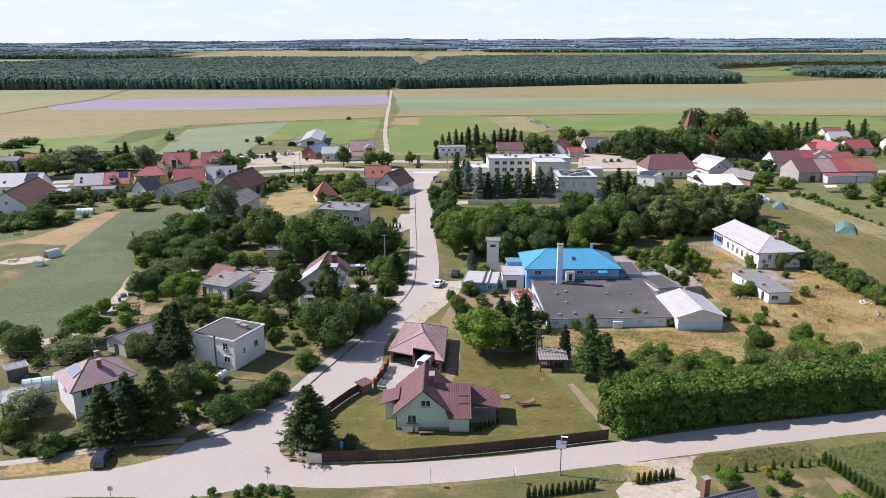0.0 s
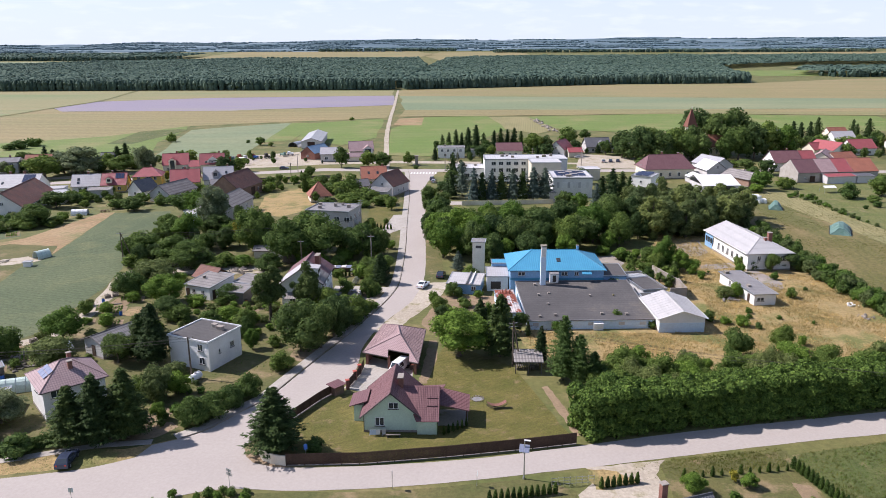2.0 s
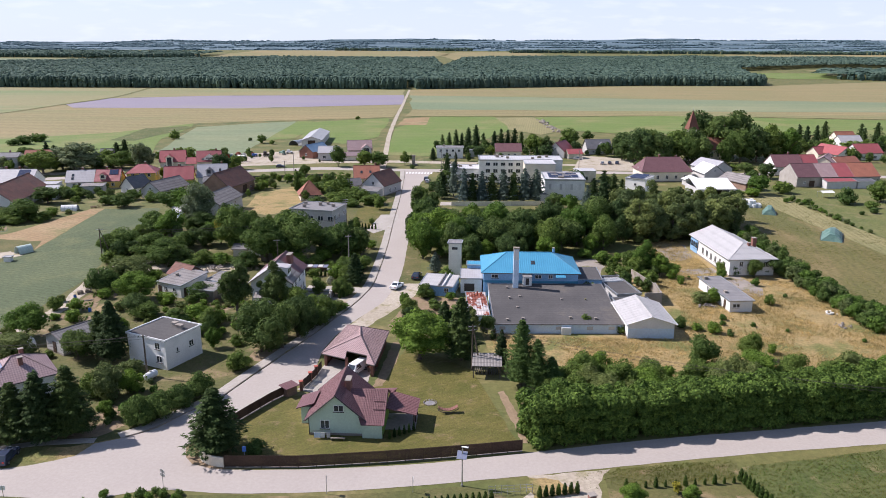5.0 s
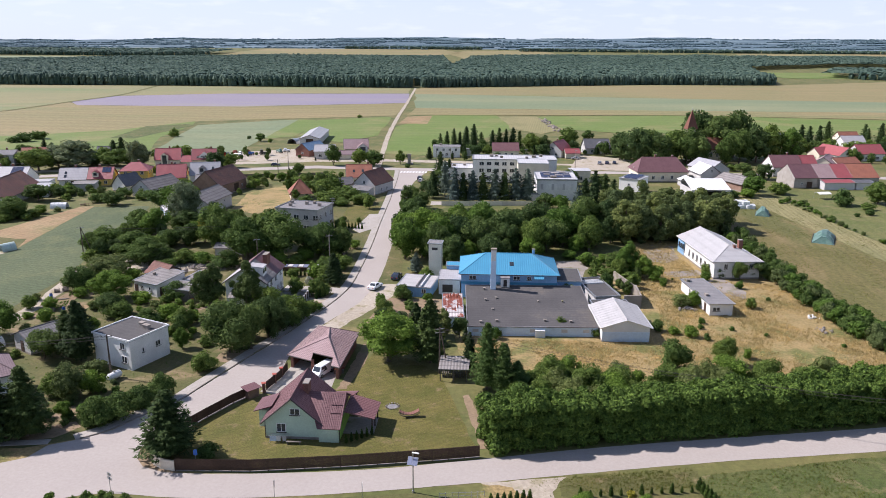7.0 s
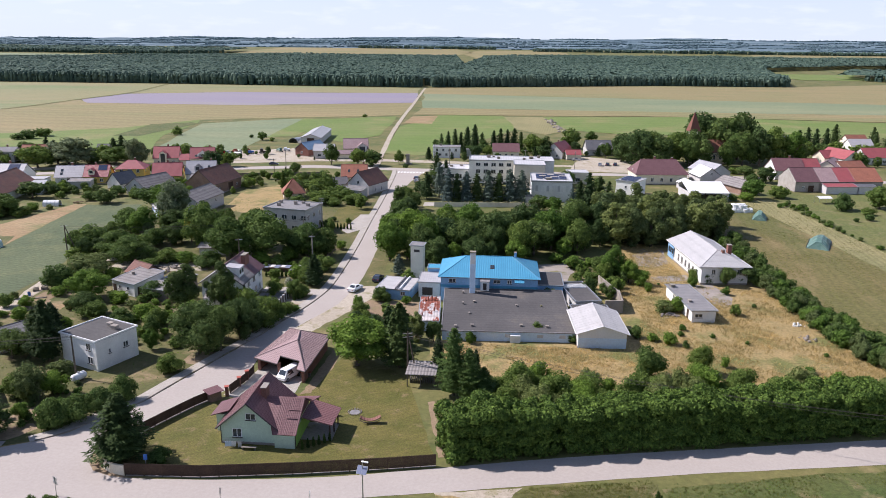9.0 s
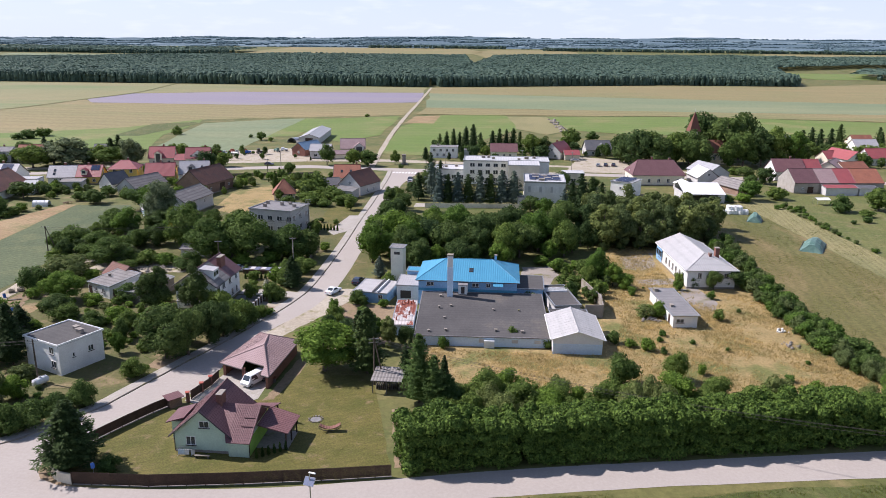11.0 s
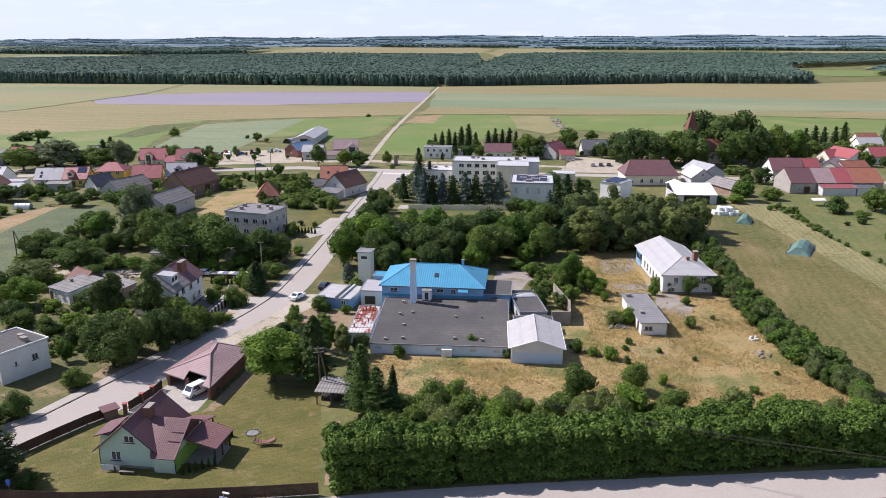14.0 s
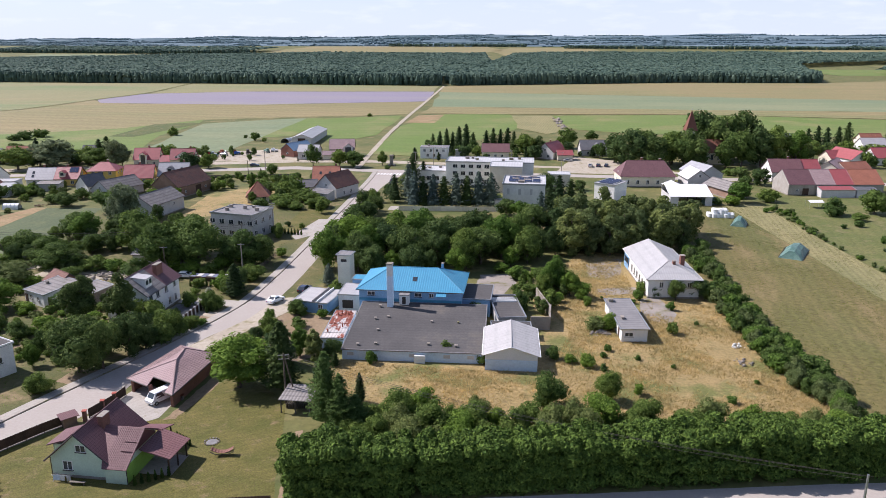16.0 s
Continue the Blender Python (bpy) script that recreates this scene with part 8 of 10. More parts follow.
grove([("round", -124.4, 215.7, 7.1, 1.70), ("shrub", -127.9, 212.7, 3.8, 1.70), ("dark", -132.1, 241.6, 6.5, 1.69), ("shrub", -123.8, 210.6, 2.6, 1.70),
       ("shrub", -134.4, 217.9, 2.6, 1.70), ("shrub", -120.9, 215.7, 2.2, 1.70), ("shrub", -130.2, 207.0, 2.5, 1.70), ("dark", -103.3, 237.1, 5.2, 1.70),
       ("shrub", -111.5, 241.7, 3.3, 1.70), ("shrub", -109.0, 243.5, 3.0, 1.70), ("shrub_light", -90.5, 253.4, 3.1, 1.70), ("dark", -124.6, 253.3, 3.0, 1.46),
       ("dark", -97.5, 246.4, 3.4, 1.38), ("golden", -115.8, 297.0, 4.2, 1.43), ("light", -117.1, 294.3, 4.6, 1.35), ("spruce", -108.8, 297.0, 3.7, 0.96),
       ("dark", -186.7, 318.9, 6.2, 1.70), ("round", -169.8, 302.5, 10.4, 1.68)], "trees by the farms")
grove([("round", -181.9, 315.8, 6.2, 1.70), ("willow", -168.0, 314.3, 10.7, 1.58), ("willow", -157.9, 311.3, 12.5, 1.69), ("willow", -163.0, 314.3, 11.7, 1.31),
       ("dark", -156.1, 320.6, 5.5, 1.70), ("round", -142.9, 317.4, 8.0, 1.70), ("round", -148.5, 320.6, 6.0, 1.70), ("spruce", -156.2, 340.8, 9.0, 1.23),
       ("spruce", -152.2, 340.8, 10.5, 1.12), ("willow", -133.5, 315.9, 13.0, 0.87), ("willow", -132.0, 319.0, 10.2, 1.00), ("spruce", -199.5, 355.7, 7.2, 1.16),
       ("spruce", -195.6, 355.7, 5.5, 1.68), ("round", -146.7, 337.2, 4.5, 1.70), ("dark", -206.8, 349.9, 5.5, 1.55), ("shrub", -237.9, 399.1, 5.0, 1.70),
       ("shrub", -240.7, 394.3, 3.6, 1.70), ("shrub", -237.0, 411.5, 4.7, 1.70)], "trees by the farms")
grove([("round", -92.1, 319.0, 6.7, 1.45), ("shrub", -97.2, 323.8, 3.8, 1.33), ("round", -48.8, 330.4, 9.7, 0.89), ("round", -36.7, 330.4, 8.2, 1.19),
       ("round", -30.3, 330.4, 7.7, 1.34), ("round", -19.1, 337.3, 6.5, 0.81), ("dark", -118.3, 424.5, 2.0, 1.70), ("round", -108.1, 413.8, 5.1, 1.31),
       ("round", -101.1, 408.7, 2.5, 1.70), ("shrub", -165.5, 430.1, 4.6, 1.22), ("shrub", -78.9, 568.7, 2.1, 1.70), ("spruce", -59.9, 297.1, 4.2, 0.80),
       ("shrub", -51.4, 275.4, 3.7, 1.70), ("shrub", -41.9, 269.6, 3.9, 1.70), ("shrub", -32.6, 246.7, 4.3, 1.70), ("shrub", -27.4, 243.8, 2.9, 1.70),
       ("round", -17.5, 239.2, 4.8, 1.14), ("shrub", -22.5, 246.7, 3.4, 1.51)], "trees by the farms")
grove([("shrub", -40.4, 246.6, 2.8, 1.70), ("shrub", -14.8, 327.1, 2.0, 1.08), ("dark", -22.3, 220.7, 1.6, 1.45), ("shrub", -17.2, 218.4, 1.8, 0.85)], "trees by the farms")
grove([("dark", 134.3, 310.3, 7.1, 1.38), ("light", 118.0, 274.2, 8.4, 1.12), ("shrub", 128.0, 277.7, 4.6, 1.30), ("shrub", 142.6, 258.6, 5.0, 1.30),
       ("round", 156.0, 262.2, 8.4, 1.35), ("dark", 129.5, 321.9, 5.4, 1.70), ("shrub", 129.9, 313.0, 3.3, 1.63), ("shrub", 127.8, 331.3, 3.0, 1.57),
       ("shrub_light", 114.7, 270.7, 3.1, 1.70), ("shrub", 109.5, 270.5, 2.1, 1.70), ("shrub_light", 122.8, 260.5, 1.4, 1.70)], "bushes of the east farm")
grove([("shrub", 147.5, 251.8, 2.5, 1.70), ("thuja", -53.1, 271.3, 7.1, 0.92), ("shrub", -68.9, 295.9, 2.8, 0.89),
       ("dark", -94.6, 306.1, 9.1, 1.41), ("round", -58.0, 304.8, 5.2, 1.03), ("shrub", -28.0, 257.0, 4.5, 1.70), ("shrub", -20.3, 247.4, 3.9, 1.70),
       ("shrub", -35.4, 264.2, 6.9, 1.16), ("round", -38.5, 264.1, 5.6, 1.49), ("shrub", -31.8, 281.8, 4.0, 1.45), ("dark", -21.3, 209.4, 3.7, 0.99)], "bushes of the east farm")
grove([("blue", 10.1, 251.7, 12.1, 0.80), ("blue", 6.0, 263.4, 13.0, 0.81), ("spruce", 2.1, 258.8, 9.9, 1.00), ("blue", 16.3, 252.3, 11.2, 1.01),
       ("spruce", 19.8, 252.7, 10.6, 1.02), ("blue", 23.7, 253.1, 11.7, 1.01), ("spruce", 27.2, 253.4, 11.0, 0.98), ("blue", 30.9, 253.8, 12.1, 0.98),
       ("blue", 34.9, 254.2, 11.8, 1.02), ("spruce", 13.0, 252.0, 10.8, 0.94), ("spruce", 2.3, 293.5, 12.2, 0.81), ("spruce", 5.5, 299.2, 8.3, 0.97),
       ("dark", 1.7, 283.4, 6.6, 1.25), ("dark", -0.6, 265.9, 5.6, 1.22), ("shrub", 36.7, 264.5, 2.5, 1.57), ("spruce", 15.3, 326.7, 6.2, 0.82),
       ("dark", 18.3, 327.1, 3.8, 1.19), ("spruce", 56.6, 245.3, 13.0, 0.89)], "school spruces")
grove([("spruce", 60.2, 247.4, 11.7, 0.91), ("spruce", 54.2, 250.5, 9.6, 1.00), ("blue", 51.3, 244.7, 8.0, 0.90), ("dark", 40.5, 243.6, 6.0, 1.38),
       ("light", 44.7, 238.8, 6.1, 1.17), ("spruce", 63.9, 252.4, 9.1, 0.95), ("blue", 48.7, 233.4, 6.3, 1.00), ("round", 53.0, 288.9, 6.6, 1.28),
       ("dark", 65.1, 290.2, 4.0, 1.51), ("spruce", -4.7, 393.6, 8.3, 0.80), ("spruce", -1.1, 394.0, 9.5, 0.80), ("spruce", 2.6, 392.2, 11.0, 0.80),
       ("spruce", 5.8, 392.6, 9.5, 0.80), ("spruce", 9.2, 390.7, 12.4, 0.80), ("spruce", 13.2, 386.7, 14.0, 0.80), ("spruce", 17.1, 382.8, 10.4, 0.80),
       ("dark", -8.1, 397.9, 4.8, 0.85), ("spruce", 22.9, 392.4, 10.6, 0.80)], "school spruces")
grove([("spruce", 26.4, 392.8, 11.8, 0.80), ("spruce", 30.0, 393.2, 11.2, 0.80), ("spruce", 33.6, 393.7, 11.8, 0.80), ("spruce", 37.0, 389.6, 10.5, 0.80),
       ("round", 43.1, 381.6, 10.9, 1.20), ("dark", 48.9, 382.3, 9.2, 0.92), ("shrub", 38.8, 381.1, 2.9, 1.23), ("round", 64.1, 406.7, 11.2, 1.12),
       ("round", 78.6, 439.4, 5.9, 1.54), ("round", 87.3, 334.9, 3.8, 1.70), ("dark", 9.7, 351.9, 4.6, 0.80), ("round", 20.8, 366.6, 6.4, 0.88),
       ("dark", -17.6, 354.3, 2.7, 0.90)], "school spruces")
grove([("blue", 5.2, 169.0, 5.0, 1.32), ("shrub", 8.0, 164.9, 2.2, 1.46), ("light", 54.6, 170.6, 8.6, 0.80), ("light", 57.8, 168.8, 5.8, 1.0), ("shrub_light", 60.2, 167.6, 3.6, 1.1), ("round", 52.6, 168.6, 5.0, 0.9),
       ("shrub", 53.1, 175.3, 4.2, 1.16), ("shrub_light", 46.2, 179.4, 2.9, 1.45), ("shrub", 47.5, 157.9, 3.8, 0.80), ("shrub_light", 54.9, 164.5, 2.0, 1.27),
       ("shrub_light", 42.5, 184.1, 2.2, 1.70), ("shrub", 73.9, 189.7, 1.4, 1.70), ("shrub_grey", 61.9, 150.1, 2.4, 1.58), ("shrub_light", 64.3, 150.3, 3.0, 1.21),
       ("shrub", 73.0, 172.6, 2.7, 0.80), ("shrub", 75.6, 170.6, 2.7, 0.81), ("shrub_light", 71.8, 168.1, 2.4, 0.80), ("dark", 79.6, 168.8, 5.0, 0.80),
       ("dark", 84.2, 171.4, 4.7, 1.33), ("shrub_light", 61.2, 163.0, 2.0, 0.81)], "trees round the works")
grove([("shrub", 75.9, 149.6, 2.4, 0.82), ("shrub_light", 77.6, 162.5, 1.9, 0.80), ("shrub", 35.7, 133.8, 2.5, 1.13), ("shrub_light", 23.8, 129.4, 2.2, 0.80),
       ("shrub", 42.1, 131.5, 1.6, 0.80), ("shrub", 39.2, 153.4, 3.2, 0.80), ("shrub", 17.0, 133.6, 1.7, 1.10), ("light", 5.7, 117.9, 8.8, 1.55),
       ("spruce", 12.7, 117.8, 11.5, 1.01), ("spruce", 18.3, 127.3, 3.0, 0.88), ("shrub", 4.1, 150.2, 3.1, 0.99), ("shrub", 6.7, 143.5, 1.8, 1.70),
       ("shrub", 9.1, 160.3, 2.6, 1.00), ("dark", 17.2, 129.4, 4.4, 0.80), ("larch", 22.3, 108.6, 11.2, 0.95), ("larch", 24.7, 107.3, 8.5, 1.13),
       ("spruce", 25.4, 115.5, 4.9, 0.80), ("larch", 26.9, 107.1, 5.7, 1.37)], "trees round the works")
grove([("spruce", 19.4, 115.0, 6.9, 0.80), ("round", 61.9, 120.8, 5.2, 0.92), ("shrub", 53.2, 118.3, 5.1, 0.87), ("shrub_light", 66.6, 123.5, 2.0, 0.81),
       ("shrub_light", 59.5, 133.0, 2.2, 1.13), ("shrub", 53.9, 135.3, 2.3, 0.92), ("shrub_light", 56.7, 134.2, 1.5, 1.31)], "trees round the works")
tree("spruce", -18.5, 86.4, 9.3, 1.42, label="broad green conifer at the road corner")
tree("shrub", -13.2, 85.8, 2.2, 1.3)
hedge("hedge", [(22.9, 92.2), (30, 94.0), (38, 95.8), (52.4, 98.9), (64.6, 101.5), (74, 103.6), (85, 105.8), (97, 108.2)], 6.4, 6.0, "leaf_hedge", 0.30, 3600, "tall dense green hedge of clipped trees along the road", 3, kind="stuff", uneven=0.08, lump=0.56)
hedge("hedge", [(-56, 84.6), (-52, 86), (-47.6, 88.2)], 1.5, 1.3, "leaf", 0.24, 420, "low clipped green hedge beside the pavement", 5, kind="stuff")
scatter(["round", "dark", "dark", "light", "dark"], [(1, 180), (-1, 204), (6, 212), (35, 213), (57, 211), (58, 198), (46, 188), (30, 178), (14, 176)], 60, 5.0, 12.0, 4.5, 1, "trees of the small wood", 0.9)
scatter(["dark", "shrub", "round"], [(-3, 190), (-5, 225), (-7.2, 262), (-2, 262), (0, 236), (2, 210), (2.5, 190)], 20, 4, 7.5, 3.0, 12, "bushes along the street", 1.0)
scatter(["birch", "birch", "birch"], [(57, 199), (57, 224), (70, 233), (95, 229), (91, 212), (80, 204), (66, 200)], 52, 9.0, 14.0, 3.3, 3, "trees of the birch wood")
scatter(["dark", "round"], [(58, 226), (60, 240), (72, 246), (74, 234)], 8, 6, 9, 4.5, 4, "trees of the birch wood")
scatter(["shrub", "shrub_light", "shrub_grey", "shrub"], [(88, 209), (86.5, 184), (87, 161), (88.5, 147), (91, 130), (94, 118), (98, 116), (96, 130), (93.5, 150), (92, 170), (92, 190), (93, 209)], 92, 2.0, 3.8, 1.8, 5, "shrubs of the field hedgerow", 0.9, joined="hedgerow", label="dense green hedgerow of shrubs along the field")
scatter(["shrub", "shrub_grey", "shrub", "shrub_light"], [(26, 104), (28, 110), (33, 114), (55, 113.5), (80, 115.5), (94, 116), (94, 110.5), (70, 106.5), (40, 102)], 56, 2.6, 4.8, 3.0, 6, "bushes behind the hedge", 0.95, joined="thicket", label="thicket of green and grey-green bushes behind the hedge")
grove([("dark", 91, 352, 17, 1.04), ("dark", 100, 348, 15, 0.98), ("round", 108, 356, 16, 0.98), ("dark", 96, 362, 17, 0.98), ("dark", 84, 360, 14, 0.98), ("dark", 118, 350, 15, 0.92),
       ("dark", 134, 368, 24, 0.92), ("dark", 126, 380, 25, 0.92), ("dark", 142, 376, 24, 0.85), ("dark", 121, 371, 18, 0.85), ("round", 138, 354, 17, 0.92), ("dark", 147, 358, 18, 0.92), ("round", 155, 362, 19, 0.92), ("tall", 163, 362, 18, 1.10),
       ("dark", 110, 362, 16, 0.95), ("dark", 116, 355, 17, 0.95), ("round", 113, 350, 14, 0.9), ("round", 131, 352, 14, 0.92)], "old trees of the churchyard")
grove([("dark", 170, 372, 10, 1.1), ("round", 178, 384, 9, 1.1), ("dark", 188, 392, 8, 1.2), ("round", 197, 398, 8, 1.2), ("spruce", 184, 412, 12, 0.9), ("spruce", 190, 416, 13, 0.9), ("spruce", 196, 420, 12, 0.9), ("spruce", 203, 424, 12, 0.9), ("spruce", 209, 428, 14, 0.9), ("spruce", 233, 436, 12, 0.9), ("spruce", 240, 432, 13, 0.9), ("spruce", 226, 418, 11, 0.9), ("round", 230, 404, 9, 1.1), ("dark", 222, 395, 7, 1.2), ("round", 194, 360, 6, 1.2), ("dark", 218, 368, 6, 1.1)], "trees of the east houses")
scatter(["shrub", "shrub_light", "shrub_grey"], [(-74, 126), (-70, 160), (-60, 165), (-46, 128), (-58, 112), (-72, 112)], 26, 1.2, 3.0, 4, 7, "bushes of the allotments", 1.1, joined="bushes", label="garden bushes on the allotments")
scatter(["round", "dark", "shrub"], [(-80, 172), (-84, 200), (-66, 206), (-40, 200), (-40, 190), (-58, 186), (-66, 172)], 16, 4, 7, 5, 8, "trees of the gardens")
scatter(["shrub", "shrub_light"], [(-20, 140), (-16, 160), (-13, 190), (-22, 196), (-28, 168), (-22, 136)], 18, 1.4, 3.2, 3.5, 9, "bushes beside the street", 1.0, joined="bushes", label="low bushes beside the street")
scatter(["shrub_light", "shrub_grey", "shrub"], [(-150, 205), (-145, 222), (-125, 232), (-115, 226), (-120, 205)], 20, 1.2, 3.2, 4, 10, "bushes of the farm gardens", 1.2, joined="bushes", label="loose bushes in the farm gardens")
scatter(["shrub", "round", "shrub_light"], [(-95, 245), (-90, 268), (-60, 285), (-55, 296), (-64, 300), (-100, 272)], 10, 2, 4, 5, 14, "bushes of the farm gardens", 1.0, joined="bushes", label="loose bushes in the farm gardens")
scatter(["shrub", "dark"], [(46, 158), (50, 170), (56, 178), (60, 176), (56, 166), (52, 156)], 12, 2.0, 4.0, 2.6, 15, "weeds and bushes behind the works", 1.0, joined="bushes", label="weedy bushes behind the works")

scatter(["shrub", "shrub_light", "shrub_grey", "shrub_light"], [(-46, 123), (-34, 122), (-25, 118), (-18.5, 136), (-20, 150), (-40, 147), (-50, 140)], 60, 0.7, 1.9, 1.6, 51, "bushes of the allotments", 1.1, joined="bushes", label="low garden bushes between the houses")
scatter(["shrub", "shrub_light", "shrub_grey"], [(-50, 92), (-44, 108), (-34, 106), (-29, 98), (-36, 91)], 26, 0.7, 1.8, 1.5, 52, "bushes before the cube house", 1.1, joined="bushes", label="low bushes before the cube house")
scatter(["shrub_light", "shrub", "shrub_light"], [(56, 134), (60, 170), (66, 186), (72, 182), (84, 164), (88, 140), (88, 120), (62, 116)], 12, 0.5, 1.3, 3.0, 53, "saplings in the dry grass", 1.1, joined="saplings", label="small saplings in the dry grass")
scatter(["shrub_light", "shrub"], [(46, 168), (46, 182), (56, 186), (58, 176), (53, 166)], 26, 0.6, 2.4, 1.6, 54, "saplings behind the works", 1.0, joined="saplings", label="young green saplings behind the works")
scatter(["shrub", "round", "dark", "shrub_light"], [(-66, 250), (-62, 214), (-44, 216), (-44, 196), (-24, 196), (-22, 176), (-40, 172), (-66, 196), (-76, 214)], 20, 2.0, 6.0, 3.2, 55, "trees of the gardens", 1.0)

scatter(["shrub", "round", "shrub_light", "dark"], [(-185, 232), (-160, 258), (-120, 268), (-85, 282), (-62, 300), (-58, 292), (-70, 250), (-96, 246), (-120, 240)], 42, 1.4, 4.2, 3.0, 61, "trees among the farm houses", 1.0, joined="garden_trees", label="small garden trees among the farm houses")
scatter(["shrub", "dark", "shrub_grey", "round"], [(-200, 205), (-200, 240), (-150, 262), (-118, 262), (-104, 250), (-140, 238), (-165, 222), (-170, 205)], 34, 1.6, 4.6, 3.2, 66, "trees of the farm gardens", 1.0, joined="garden_trees", label="dense trees and bushes of the farm gardens")
scatter(["shrub", "dark", "shrub_grey"], [(-100, 262), (-84, 282), (-60, 300), (-46, 298), (-52, 276), (-80, 258)], 22, 1.0, 3.2, 2.6, 67, "bushes among the farm houses", 1.0, joined="bushes", label="low bushes among the farm houses")
scatter(["shrub", "round", "dark", "spruce"], [(-40, 342), (-120, 340), (-130, 352), (-90, 362), (-44, 356)], 14, 1.6, 4.5, 3.5, 68, "trees behind the lane", 1.0, joined="garden_trees", label="mixed garden trees behind the lane")
scatter(["shrub_grey", "shrub_light", "shrub"], [(124.6, 268), (131, 262), (128.4, 240), (131.5, 205), (136, 160), (134.6, 160), (130.6, 203), (126.4, 240)], 44, 0.5, 1.7, 1.1, 70, "bushes along the grass strip", 1.1, joined="bushes", label="low rank bushes along the pale grass strip")
scatter(["shrub", "shrub_grey", "shrub_light"], [(140, 190), (138, 240), (150, 250), (175, 246), (180, 200)], 30, 0.5, 2.2, 2.6, 71, "bushes of the east gardens", 1.1, joined="bushes", label="scattered bushes of the east gardens")
scatter(["round", "dark", "shrub", "willow"], [(-215, 300), (-170, 312), (-125, 332), (-95, 344), (-100, 352), (-150, 345), (-215, 325)], 34, 2.5, 6.5, 4.0, 62, "trees behind the through road", 1.0, joined="garden_trees", label="mixed trees behind the through road")
scatter(["shrub", "round", "dark"], [(-50, 296), (-24, 300), (-22, 262), (-46, 250)], 22, 1.6, 4.5, 3.0, 63, "trees among the farm houses", 1.0, joined="garden_trees", label="small garden trees among the farm houses")
scatter(["round", "dark", "spruce", "shrub"], [(-8, 352), (0, 385), (60, 392), (100, 396), (104, 376), (92, 372), (46, 358), (20, 352)], 34, 3, 8, 4.0, 64, "trees behind the school", 1.0, joined="garden_trees", label="mixed trees behind the school")
scatter(["round", "dark", "shrub", "spruce"], [(160, 345), (158, 382), (200, 400), (250, 400), (262, 372), (200, 352)], 30, 3, 8, 4.5, 65, "trees of the east houses", 1.0, joined="garden_trees", label="mixed trees round the east houses")

# garden rows in the foreground
for i in range(12):
    tree("thuja", 9.4 + i * 0.72, 75.6 + i * 0.16, 1.6, 1.1, "thuja row by the drive", "young columnar thuja in a garden row")
patch("grass_patch", [(22.2, 82.9), (25.6, 82.2), (27.4, 80.6), (27.6, 79.4), (22.6, 78.3), (21.8, 80)], "dry", 0.034, "dry grass island beside the drive", "lawn", 0.8, 0.5)
patch("garden_plot", [(46.2, 80.2), (48.2, 79.6), (49.6, 72), (46.6, 72)], "soil", 0.03, "dug earth strip along the thuja row", "bed", 0.8, 0.3)
for i in range(7):
    tree("thuja", 23.0 + i * 0.76, 78.6 + i * 0.2, 1.6, 1.15, "thuja row by the drive", "young columnar thuja in a garden row")
for i in range(12):
    tree("thuja", 33.5 + i * 1.22, 80.9 + i * 0.18, 1.0 if i % 3 else 1.5, 1.1, "thuja row of the orchard", "young columnar thuja beside a young orchard")
for i in range(13):
    tree("thuja", 47.9 + i * 0.23, 83.4 - i * 0.75, 1.8, 1.15, "thuja row of the orchard", "young columnar thuja beside the field")
grove([("light", 33.6, 77.9, 2.9, 1.35), ("light", 40.8, 79.0, 2.0, 1.35), ("golden", 39.4, 80.2, 1.8, 1.2), ("shrub_light", 38.2, 76.6, 1.0, 1.2), ("shrub", 40.5, 73.6, 1.6, 1.4), ("shrub_light", 46.5, 74.5, 1.4, 1.4)], "young orchard trees")
for i in range(11):
    tree("thuja", -25 + i * 1.0, 212.6 - i * 0.15, 1.9, 0.9, "thuja row by the flats", "small dark thuja in a row by the flats")
for i in range(7):
    tree("thuja", -24.8 + i * 0.9, 163.9 + i * 0.1, 1.7, 0.9, "thujas by the drive", "small dark thuja beside a drive")
scatter(["shrub", "shrub_light"], [(-30, 75.4), (-24, 76.8), (-19, 77.0), (-19, 75.0), (-30, 73.0)], 12, 0.7, 1.4, 1.2, 21, "weeds on the verge", 1.1, joined="weeds", label="tall weeds on the road verge")


